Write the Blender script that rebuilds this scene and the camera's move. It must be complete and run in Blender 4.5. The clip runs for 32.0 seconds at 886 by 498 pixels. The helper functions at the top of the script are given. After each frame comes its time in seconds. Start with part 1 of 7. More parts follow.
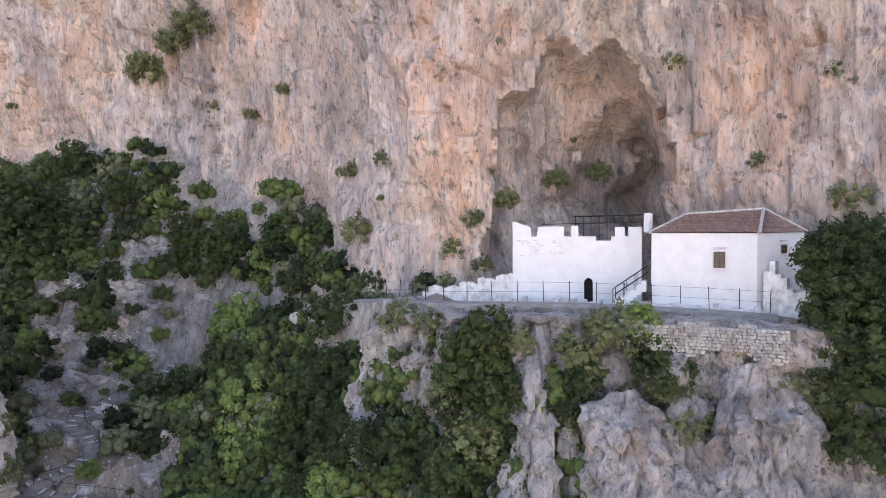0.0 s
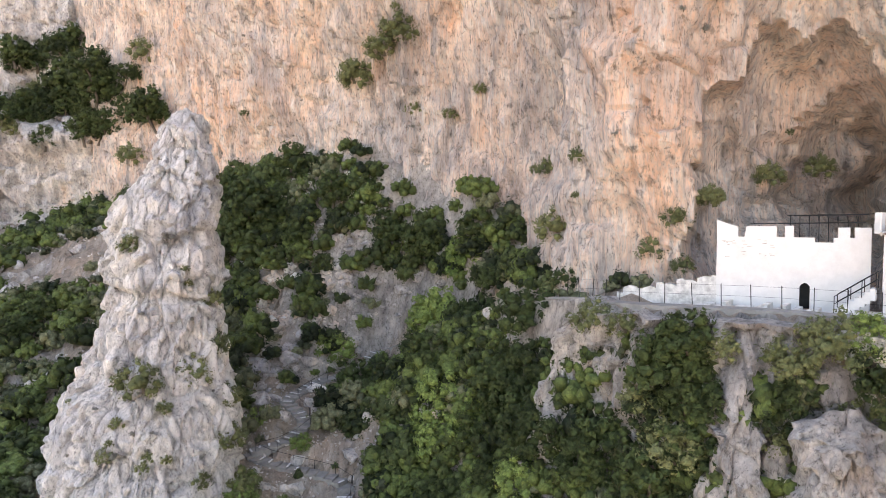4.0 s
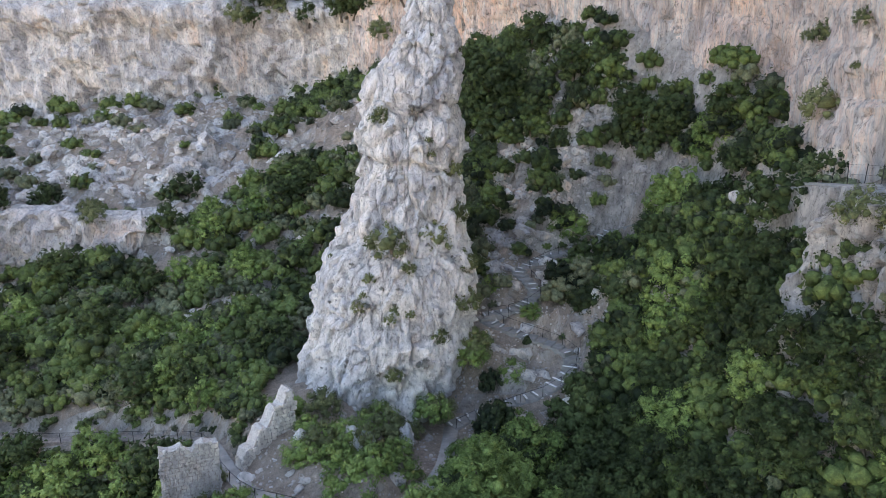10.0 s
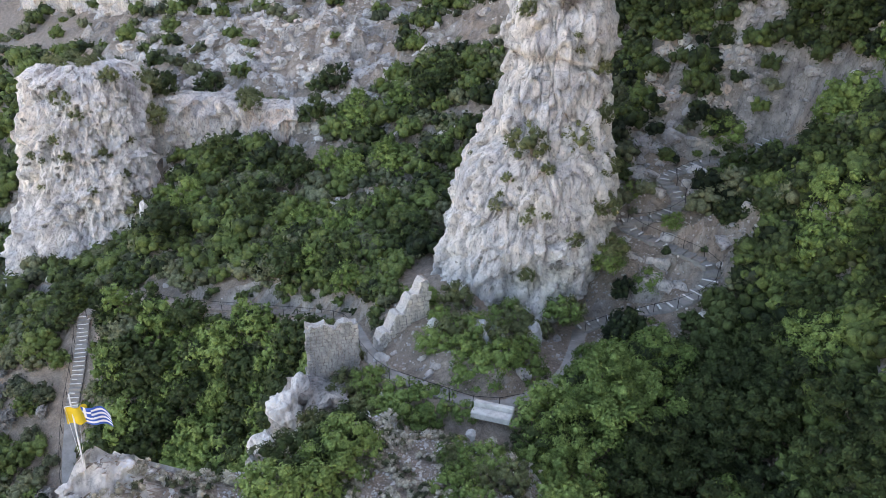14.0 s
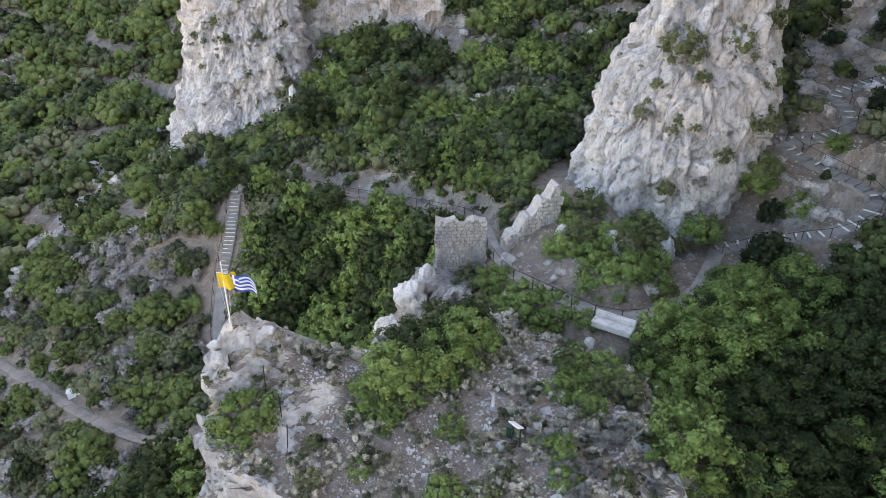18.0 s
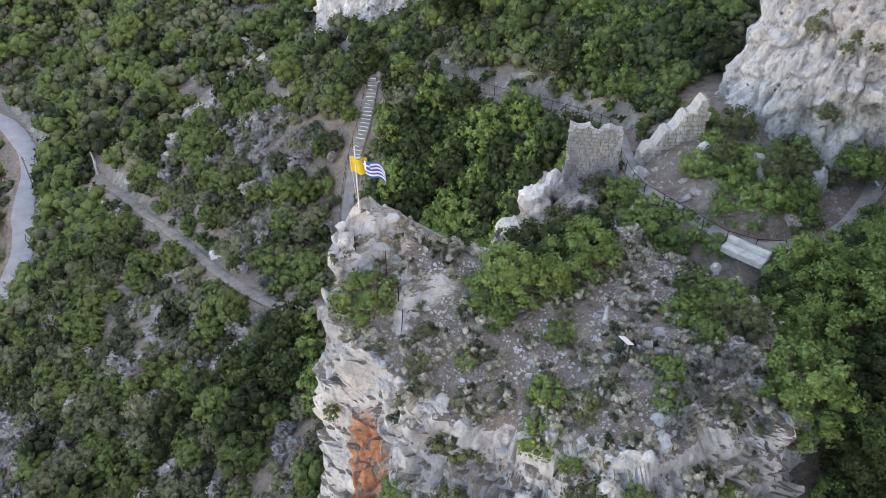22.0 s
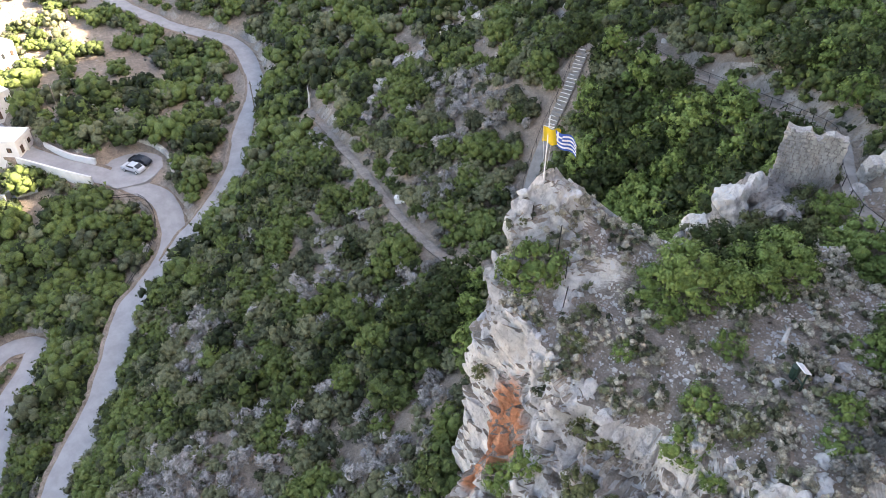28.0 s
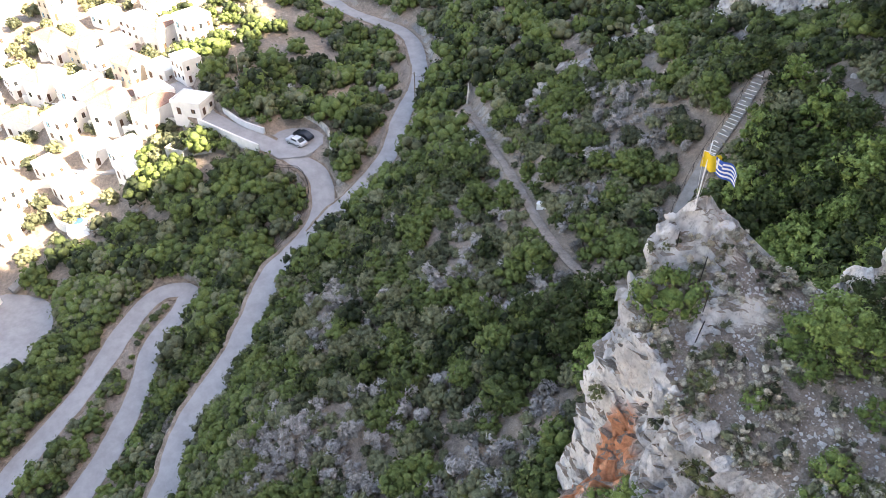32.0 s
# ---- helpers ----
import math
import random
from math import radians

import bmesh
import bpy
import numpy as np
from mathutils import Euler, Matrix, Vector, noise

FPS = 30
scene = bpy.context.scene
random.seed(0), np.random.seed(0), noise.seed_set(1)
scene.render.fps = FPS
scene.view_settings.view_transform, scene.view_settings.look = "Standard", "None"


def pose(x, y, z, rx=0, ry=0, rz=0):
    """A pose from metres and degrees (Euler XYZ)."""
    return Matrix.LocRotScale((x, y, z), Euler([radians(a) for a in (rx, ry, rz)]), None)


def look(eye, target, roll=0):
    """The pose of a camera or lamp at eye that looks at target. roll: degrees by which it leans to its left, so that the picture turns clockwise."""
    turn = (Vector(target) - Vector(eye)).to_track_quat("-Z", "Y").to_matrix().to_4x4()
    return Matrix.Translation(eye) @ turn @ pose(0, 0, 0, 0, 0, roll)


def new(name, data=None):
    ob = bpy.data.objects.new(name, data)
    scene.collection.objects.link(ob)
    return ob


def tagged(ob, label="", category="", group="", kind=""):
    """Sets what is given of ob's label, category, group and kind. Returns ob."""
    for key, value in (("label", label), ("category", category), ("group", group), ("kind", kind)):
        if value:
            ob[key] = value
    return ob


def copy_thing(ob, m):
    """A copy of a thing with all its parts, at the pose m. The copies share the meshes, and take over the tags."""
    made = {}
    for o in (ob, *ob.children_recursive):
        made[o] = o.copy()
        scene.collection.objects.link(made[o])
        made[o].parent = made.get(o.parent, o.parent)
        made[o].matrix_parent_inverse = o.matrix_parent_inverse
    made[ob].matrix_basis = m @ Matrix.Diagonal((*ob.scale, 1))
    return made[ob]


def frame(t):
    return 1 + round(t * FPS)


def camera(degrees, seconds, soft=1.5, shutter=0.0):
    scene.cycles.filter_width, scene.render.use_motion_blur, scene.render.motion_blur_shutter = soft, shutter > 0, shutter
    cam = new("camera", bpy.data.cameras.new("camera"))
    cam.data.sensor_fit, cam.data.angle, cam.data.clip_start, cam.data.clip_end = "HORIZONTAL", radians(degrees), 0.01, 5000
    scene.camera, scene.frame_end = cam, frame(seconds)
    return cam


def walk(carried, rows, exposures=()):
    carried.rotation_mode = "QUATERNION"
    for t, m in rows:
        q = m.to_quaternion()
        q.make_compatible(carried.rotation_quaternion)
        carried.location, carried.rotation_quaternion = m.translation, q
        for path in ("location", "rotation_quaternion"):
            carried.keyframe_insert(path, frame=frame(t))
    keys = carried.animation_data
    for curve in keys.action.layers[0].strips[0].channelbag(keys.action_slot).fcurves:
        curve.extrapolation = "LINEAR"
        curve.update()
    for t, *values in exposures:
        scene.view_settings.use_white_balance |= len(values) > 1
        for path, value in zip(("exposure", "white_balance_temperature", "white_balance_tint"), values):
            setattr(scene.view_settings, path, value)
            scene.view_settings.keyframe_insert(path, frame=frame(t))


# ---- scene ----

# ---- camera and its path: a drone that hovers on one spot, pans left and tilts down ----
cam = camera(63.72, 32.0, soft=0.6)
EYE = (0.0, 0.0, 90.0)
TURN = [
    (0, -39.17, -2.81, -0.47), (0.5, -37.23, -2.79, -0.45), (1, -35.31, -2.74, -0.34), (1.5, -33.38, -2.72, -0.33),
    (2, -31.46, -2.74, -0.30), (2.5, -29.54, -2.78, -0.23), (3, -27.56, -2.83, -0.16), (3.5, -25.58, -2.87, -0.12),
    (5.5, -18.59, -3.80, -0.01), (6, -16.92, -4.75, -0.01), (6.5, -15.23, -5.78, -0.03), (7, -13.65, -6.81, -0.02),
    (7.5, -12.18, -7.79, 0.05), (8, -10.76, -8.80, 0.06), (8.5, -9.31, -9.82, 0.09), (9, -7.84, -10.84, 0.01),
    (9.5, -6.37, -11.87, -0.01), (10, -4.93, -12.92, 0.00), (10.5, -3.47, -13.94, 0.06), (11, -2.04, -14.96, 0.05),
    (11.5, -0.60, -16.00, 0.03), (12, 0.82, -17.00, 0.01), (12.5, 2.27, -18.03, 0.07), (13, 3.71, -19.08, 0.03),
    (13.5, 5.12, -20.07, 0.07), (14, 6.52, -21.02, 0.12), (14.5, 7.93, -22.03, 0.16), (16.5, 13.73, -26.02, 0.15),
    (17, 15.17, -26.99, 0.22), (17.5, 16.61, -27.98, 0.30), (18, 18.07, -29.02, 0.33), (18.5, 19.57, -30.10, 0.31),
    (19, 21.05, -31.20, 0.26), (19.5, 22.52, -32.26, 0.28), (20, 24.01, -33.26, 0.20), (20.5, 25.48, -34.22, 0.24),
    (21, 26.94, -35.19, 0.24), (21.5, 28.39, -36.13, 0.25), (22, 29.87, -37.04, 0.17), (22.5, 31.37, -37.99, 0.05),
    (23, 32.81, -38.88, -0.06), (23.5, 34.32, -39.31, -0.13), (24, 35.77, -39.41, -0.15), (24.5, 37.18, -39.43, -0.04),
    (25, 38.63, -39.40, 0.02), (25.5, 40.13, -39.45, -0.01), (27.5, 46.02, -39.54, -0.11), (28, 47.55, -39.54, -0.14),
    (28.5, 49.03, -39.47, -0.13), (29, 50.56, -39.40, -0.15), (29.5, 52.08, -39.40, -0.22), (30, 53.55, -39.43, -0.33),
    (30.5, 55.16, -39.41, -0.39), (31, 57.24, -39.36, -0.34), (31.5, 59.40, -39.35, -0.25), (32, 61.51, -39.31, -0.22)
]
walk(cam, [(t, pose(*EYE, 90 + tilt, 0, yaw) @ pose(0, 0, 0, 0, 0, lean)) for t, yaw, tilt, lean in TURN],
     exposures=[(0.0, 3.04, 7450, 26), (1.0, 3.14, 7600, 40), (2.0, 3.3, 8000, 98), (2.6, 3.15, 8500, 96), (3.2, 2.92, 9200, 68), (4.0, 3.3, 8800, 22),
                (6.0, 3.2, 7500, 6), (8.0, 3.07, 7300, 13), (12.0, 3.13, 7550, 16), (23.0, 3.17, 8250, 16), (25.0, 3.13, 8200, 16), (29.0, 3.17, 8050, 17), (32.0, 3.07, 8000, 17)])

# ---- sky and sun: the gorge lies in the shade of its cliff, the village in the sun ----
SUN_UP, SUN_FROM = 38.4, -52.0          # elevation; bearing of the sun, counted left from +y
world = bpy.data.worlds.new("sky")
scene.world = world
world.use_nodes = True
wn = world.node_tree
sky = wn.nodes.new("ShaderNodeTexSky")
sky.sky_type = "NISHITA"
sky.sun_disc = False
sky.sun_elevation = radians(SUN_UP)
sky.sun_rotation = radians(-SUN_FROM)
sky.air_density, sky.dust_density, sky.ozone_density = 1.0, 2.0, 1.0
wn.links.new(sky.outputs[0], wn.nodes["Background"].inputs[0])
wn.nodes["Background"].inputs[1].default_value = 0.085
sun = new("sun", bpy.data.lights.new("sun", "SUN"))
sun.data.energy, sun.data.angle, sun.data.color = 5.0, radians(0.5), (1.0, 0.92, 0.8)
sd = Vector((-math.sin(radians(SUN_FROM)) * math.cos(radians(SUN_UP)), math.cos(radians(SUN_FROM)) * math.cos(radians(SUN_UP)), math.sin(radians(SUN_UP))))
sun.matrix_world = look(sd * 300, (0, 0, 0))


# ---- noise on arrays ----
def hashed(i, j, k, seed):
    h = (i * 374761393 + j * 668265263 + k * 2147483647 + seed * 974634777) & 0xFFFFFFFF
    h = ((h ^ (h >> 13)) * 1274126177) & 0xFFFFFFFF
    h = ((h ^ (h >> 16)) * 2246822519) & 0xFFFFFFFF
    return ((h ^ (h >> 15)) & 0xFFFF) / 32767.5 - 1.0


def grain(p, seed=0):
    """Smooth value noise in -1..1 at the points p, an array of n x 3."""
    f = np.floor(p)
    i, j, k = f.astype(np.int64).T
    u, v, w = (lambda q: q * q * (3 - 2 * q))(p - f).T
    out = 0
    for a in (0, 1):
        for b in (0, 1):
            for c in (0, 1):
                out = out + hashed(i + a, j + b, k + c, seed) * (u if a else 1 - u) * (v if b else 1 - v) * (w if c else 1 - w)
    return out


def fbm(p, octaves=4, seed=0, gain=0.5):
    out, amp = 0, 1.0
    for o in range(octaves):
        out = out + amp * grain(p, seed + o)
        p, amp = p * 2.03 + 7.1, amp * gain
    return out


def ridged(p, octaves=4, seed=0):
    out, amp = 0, 1.0
    for o in range(octaves):
        out = out + amp * (1 - 2 * np.abs(grain(p, seed + o)))
        p, amp = p * 2.03 + 3.7, amp * 0.5
    return out


def cells(p, seed=0):
    """Cellular noise: a value per cell in -1..1, a slope across the cell, and how far each point lies from its border."""
    f = np.floor(p)
    i, j, k = f.astype(np.int64).T
    near, next_, own, slope = np.full(len(p), 9.0), np.full(len(p), 9.0), np.zeros(len(p)), np.zeros(len(p))
    for a in (-1, 0, 1):
        for b in (-1, 0, 1):
            for c in (-1, 0, 1):
                q = np.stack([hashed(i + a, j + b, k + c, seed + m) for m in (1, 2, 3)], 1) * 0.42 + 0.5
                way = p - f - (a, b, c) - q
                d = np.linalg.norm(way, axis=1)
                first = d < near
                next_ = np.where(first, near, np.minimum(next_, d))
                own = np.where(first, q[:, 0] * 2 + q[:, 1] - 1.5, own)
                slope = np.where(first, (way * (q[:, [1, 2, 0]] - 0.5)).sum(1), slope)
                near = np.minimum(near, d)
    return own, slope, next_ - near


def blocks(p, size, amp, crack, seed):
    """Broken limestone: blocks that stand out unevenly, with joints between them."""
    w = p + 0.22 * np.array(size) * np.stack([fbm(p / np.array(size) / 1.3, 2, seed + m) for m in (5, 6, 7)], 1)
    own, slope, edge = cells(w / np.array(size), seed)
    return amp * (0.75 * own + 3.4 * slope) - crack * np.exp(-edge / 0.07)


def smooth(a, b, x):
    q = np.clip((x - a) / (b - a), 0, 1)
    return q * q * (3 - 2 * q)


# ---- meshes ----
def mesh_of(name, verts, faces, material, shade=True):
    me = bpy.data.meshes.new(name)
    verts, faces = np.asarray(verts, np.float32), np.asarray(faces, np.int32)
    n = faces.shape[1]
    me.vertices.add(len(verts))
    me.vertices.foreach_set("co", verts.ravel())
    me.loops.add(faces.size)
    me.loops.foreach_set("vertex_index", faces.ravel())
    me.polygons.add(len(faces))
    me.polygons.foreach_set("loop_start", np.arange(0, faces.size, n, dtype=np.int32))
    me.polygons.foreach_set("loop_total", np.full(len(faces), n, np.int32))
    me.polygons.foreach_set("use_smooth", np.broadcast_to(shade, len(faces)).astype(bool))
    me.update(calc_edges=True)
    me.validate()
    if material:
        me.materials.append(material)
    return me


def sheet(name, grid, material, closed=False, shade=True):
    """A mesh from a rows x columns x 3 array of points; closed joins the last column to the first."""
    r, c = grid.shape[:2]
    a = np.arange(r * c).reshape(r, c)
    if closed:
        a = np.concatenate([a, a[:, :1]], 1)
    q = np.stack([a[:-1, :-1], a[:-1, 1:], a[1:, 1:], a[1:, :-1]], -1).reshape(-1, 4)
    return mesh_of(name, grid.reshape(-1, 3), q, material, shade)


def part(name, bm, material, parent, label=""):
    me = bpy.data.meshes.new(name)
    bm.to_mesh(me)
    bm.free()
    me.materials.append(material)
    ob = new(name, me)
    ob.parent = parent
    if label:
        ob["label"] = label
    return ob


def shared(name, me, parent, m=None, label=""):
    ob = new(name, me)
    ob.parent = parent
    if m is not None:
        ob.matrix_basis = m
    if label:
        ob["label"] = label
    return ob


def thing(name, m, label, category, group="", kind=""):
    ob = new(name)
    ob.matrix_basis = m
    ob.empty_display_size = 0.3
    return tagged(ob, label, category, group, kind)


def box(bm, size, at=(0, 0, 0), turn=(0, 0, 0), bevel=0.0):
    made = bmesh.ops.create_cube(bm, size=1.0, matrix=pose(*at, *turn) @ Matrix.Diagonal((*size, 1)))["verts"]
    if bevel:
        edges = list({e for v in made for e in v.link_edges})
        bmesh.ops.bevel(bm, geom=edges, offset=bevel, segments=1, affect="EDGES")
    return bm


def rod(bm, a, b, r, r2=None, seg=8):
    a, b = Vector(a), Vector(b)
    m = Matrix.Translation((a + b) / 2) @ (b - a).to_track_quat("Z", "Y").to_matrix().to_4x4()
    bmesh.ops.create_cone(bm, cap_ends=True, segments=seg, radius1=r, radius2=r if r2 is None else r2, depth=(b - a).length, matrix=m)
    return bm


# ---- materials ----
def nodes_of(name, rough=0.9):
    m = bpy.data.materials.new(name)
    m.use_nodes = True
    t = m.node_tree
    b = t.nodes["Principled BSDF"]
    b.inputs["Roughness"].default_value = rough
    return m, t, b


def node(t, kind, **values):
    n = t.nodes.new(kind)
    for key, value in values.items():
        n.inputs[key.replace("_", " ")].default_value = value
    return n


def noise_at(t, scale, stretch=(1, 1, 1), detail=6.0, rough=0.6, warp=0.0):
    g = t.nodes.new("ShaderNodeNewGeometry")
    mp = t.nodes.new("ShaderNodeMapping")
    mp.inputs["Scale"].default_value = stretch
    t.links.new(g.outputs["Position"], mp.inputs[0])
    n = node(t, "ShaderNodeTexNoise", Scale=scale, Detail=detail, Roughness=rough, Distortion=warp)
    t.links.new(mp.outputs[0], n.inputs["Vector"])
    return n.outputs["Fac"]


def ramp(t, fac, stops):
    r = t.nodes.new("ShaderNodeValToRGB")
    while len(r.color_ramp.elements) < len(stops):
        r.color_ramp.elements.new(0.5)
    for e, (at, col) in zip(r.color_ramp.elements, stops):
        e.position, e.color = at, (*col, 1) if len(col) == 3 else col
    t.links.new(fac, r.inputs[0])
    return r.outputs[0]


def blend(t, fac, a, b, mode="MIX"):
    m = t.nodes.new("ShaderNodeMix")
    m.data_type, m.blend_type = "RGBA", mode
    for sock, value in ((m.inputs[0], fac), (m.inputs[6], a), (m.inputs[7], b)):
        if hasattr(value, "links"):
            t.links.new(value, sock)
        elif isinstance(value, tuple):
            sock.default_value = (*value, 1)
        else:
            sock.default_value = value
    return m.outputs[2]


def bumped(t, b, height, strength=0.5, distance=0.1):
    n = node(t, "ShaderNodeBump", Strength=strength, Distance=distance)
    t.links.new(height, n.inputs["Height"])
    t.links.new(n.outputs[0], b.inputs["Normal"])


def grey(v):
    return (v, v, v)


def rock_material(name, pale, dark, warm, warm_from, streak, warm_scale=0.05, soil=None, level=0.8, patch=0.5, scar=None, crack_at=0.3, drapery=0.0, flow=0.6, pit=0.85, spot=0.7, fair=0.0):
    """Limestone: pale and dark patches, warm iron stains where a broad noise is high, water streaks and drapery down the face, pits and joints."""
    m, t, b = nodes_of(name, 0.92)
    mid = tuple((p + d) / 2 for p, d in zip(pale, dark))
    base = ramp(t, noise_at(t, 0.7, (1, 1, 0.7), 10, 0.7), [(0.32 - fair, dark), (0.48 - fair, mid), (0.62 - fair, pale)])
    mask = ramp(t, noise_at(t, warm_scale, (1, 1, 0.45), 6, 0.66, 0.8), [(warm_from, grey(0)), (warm_from + 0.14, grey(1))])
    tone = ramp(t, noise_at(t, 0.6, (1, 1, 0.2), 8, 0.68), [(0.3, tuple(w * 0.6 for w in warm)), (0.48, warm), (0.66, pale)])
    col = blend(t, mask, base, tone)
    if drapery:
        rows = ramp(t, noise_at(t, 1.7, (1, 1, 0.05), 8, 0.72, 0.35), [(0.34, tuple(d * 0.8 for d in dark)), (0.44, mid), (0.52, warm), (0.6, pale), (0.7, tuple(min(0.9, p * 1.1) for p in pale))])
        col = blend(t, drapery, col, rows)
    col = blend(t, 1.0, col, ramp(t, noise_at(t, 0.16, (1, 1, 0.5), 7, 0.66, 0.6), [(0.36, (0.66, 0.67, 0.7)), (0.5, (1.0, 0.99, 0.98)), (0.62, (1.18, 1.15, 1.1))]), "MULTIPLY")
    run = ramp(t, noise_at(t, 0.75, (1, 1, 0.09), 6, 0.6, 0.3), [(0.54, grey(0)), (0.68, grey(1))])
    k = node(t, "ShaderNodeMath")
    k.operation = "MULTIPLY"
    t.links.new(run, k.inputs[0])
    k.inputs[1].default_value = streak
    col = blend(t, k.outputs[0], col, tuple(d * 0.6 for d in dark))
    pits = ramp(t, noise_at(t, 3.4, (1, 1, flow), 9, 0.78), [(0.37, grey(0.2)), (0.46, grey(0.95)), (0.66, grey(1.15))])
    col = blend(t, pit, col, pits, "MULTIPLY")
    spots_ = ramp(t, noise_at(t, 0.9, (1, 1, 0.8), 8, 0.68), [(0.57, grey(1)), (0.65, grey(0.35))])
    col = blend(t, spot, col, spots_, "MULTIPLY")
    crack = t.nodes.new("ShaderNodeTexVoronoi")
    crack.feature = "DISTANCE_TO_EDGE"
    crack.inputs["Scale"].default_value = 0.55
    g0, mp = t.nodes.new("ShaderNodeNewGeometry"), t.nodes.new("ShaderNodeMapping")
    mp.inputs["Scale"].default_value = (1, 1, 0.45)
    wob = node(t, "ShaderNodeTexNoise", Scale=0.7, Detail=7.0, Roughness=0.75)
    t.links.new(g0.outputs["Position"], wob.inputs["Vector"])
    t.links.new(blend(t, 0.9, g0.outputs["Position"], wob.outputs["Color"], "ADD"), mp.inputs[0])
    t.links.new(mp.outputs[0], crack.inputs["Vector"])
    joints = ramp(t, crack.outputs[0], [(0.0, grey(0.3)), (0.02, grey(0.8)), (0.06, grey(1))])
    col = blend(t, crack_at, col, joints, "MULTIPLY")
    if scar:
        # a fresh red break in the face
        (sx, sy, sz, size), tint = scar
        g1, off = t.nodes.new("ShaderNodeNewGeometry"), t.nodes.new("ShaderNodeVectorMath")
        off.operation = "SUBTRACT"
        off.inputs[1].default_value = (sx, sy, sz)
        t.links.new(g1.outputs["Position"], off.inputs[0])
        flatten = t.nodes.new("ShaderNodeVectorMath")
        flatten.operation = "MULTIPLY"
        flatten.inputs[1].default_value = (1.0, 0.8, 0.5)
        t.links.new(off.outputs[0], flatten.inputs[0])
        far = t.nodes.new("ShaderNodeVectorMath")
        far.operation = "LENGTH"
        t.links.new(flatten.outputs[0], far.inputs[0])
        wave = node(t, "ShaderNodeMath")
        wave.operation = "MULTIPLY_ADD"
        t.links.new(noise_at(t, 0.8, detail=6, rough=0.65), wave.inputs[0])
        wave.inputs[1].default_value = 1.9
        t.links.new(far.outputs["Value"], wave.inputs[2])
        red = ramp(t, noise_at(t, 1.5, detail=7, rough=0.7), [(0.3, tuple(c * 0.55 for c in tint)), (0.52, tint), (0.72, tuple(min(1, c * 1.5) for c in tint))])
        inner = node(t, "ShaderNodeMapRange")
        t.links.new(wave.outputs[0], inner.inputs["Value"])
        inner.inputs["From Min"].default_value, inner.inputs["From Max"].default_value = size + 0.5, size - 0.3
        col = blend(t, inner.outputs[0], col, red)
    if soil:
        # soil and gravel where the rock lies flat, broken by bare patches
        g = t.nodes.new("ShaderNodeNewGeometry")
        xyz = t.nodes.new("ShaderNodeSeparateXYZ")
        t.links.new(g.outputs["Normal"], xyz.inputs[0])
        flat = ramp(t, xyz.outputs[2], [(level - 0.12, grey(0)), (level + 0.06, grey(1))])
        bare = ramp(t, noise_at(t, 0.6, detail=8, rough=0.68), [(patch, grey(1)), (patch + 0.1, grey(0.0))])
        dirt = ramp(t, noise_at(t, 1.4, detail=8, rough=0.7), [(0.35, tuple(c * 0.6 for c in soil)), (0.6, soil), (0.72, tuple(min(1, c * 1.5) for c in soil))])
        dirt = blend(t, 0.7, dirt, ramp(t, noise_at(t, 9, detail=4, rough=0.7), [(0.36, grey(0.45)), (0.62, grey(1.1))]), "MULTIPLY")
        gravel = node(t, "ShaderNodeTexVoronoi", Scale=4.5)
        t.links.new(t.nodes.new("ShaderNodeNewGeometry").outputs["Position"], gravel.inputs["Vector"])
        lone = ramp(t, noise_at(t, 2.2, detail=5, rough=0.7), [(0.48, grey(0)), (0.62, grey(0.5))])
        dirt = blend(t, blend(t, 1.0, lone, ramp(t, gravel.outputs["Distance"], [(0.22, grey(1)), (0.4, grey(0))]), "MULTIPLY"), dirt, tuple(0.8 * c for c in pale))
        col = blend(t, blend(t, 1.0, flat, bare, "MULTIPLY"), col, dirt)
    t.links.new(col, b.inputs["Base Color"])
    bumped(t, b, noise_at(t, 1.6, (1, 1, min(0.6, flow)), 12, 0.8), 1.0, 0.6)
    return m


def earth_material(name, a, c, scale=0.6, fine=6.0, relief=0.12):
    m, t, b = nodes_of(name, 0.95)
    col = ramp(t, noise_at(t, scale, detail=7, rough=0.65), [(0.32, a), (0.68, c)])
    spots = ramp(t, noise_at(t, fine, detail=5, rough=0.7), [(0.34, grey(0.5)), (0.6, grey(1.05))])
    t.links.new(blend(t, 0.8, col, spots, "MULTIPLY"), b.inputs["Base Color"])
    bumped(t, b, noise_at(t, fine * 0.7, detail=8, rough=0.7), 0.8, relief)
    return m


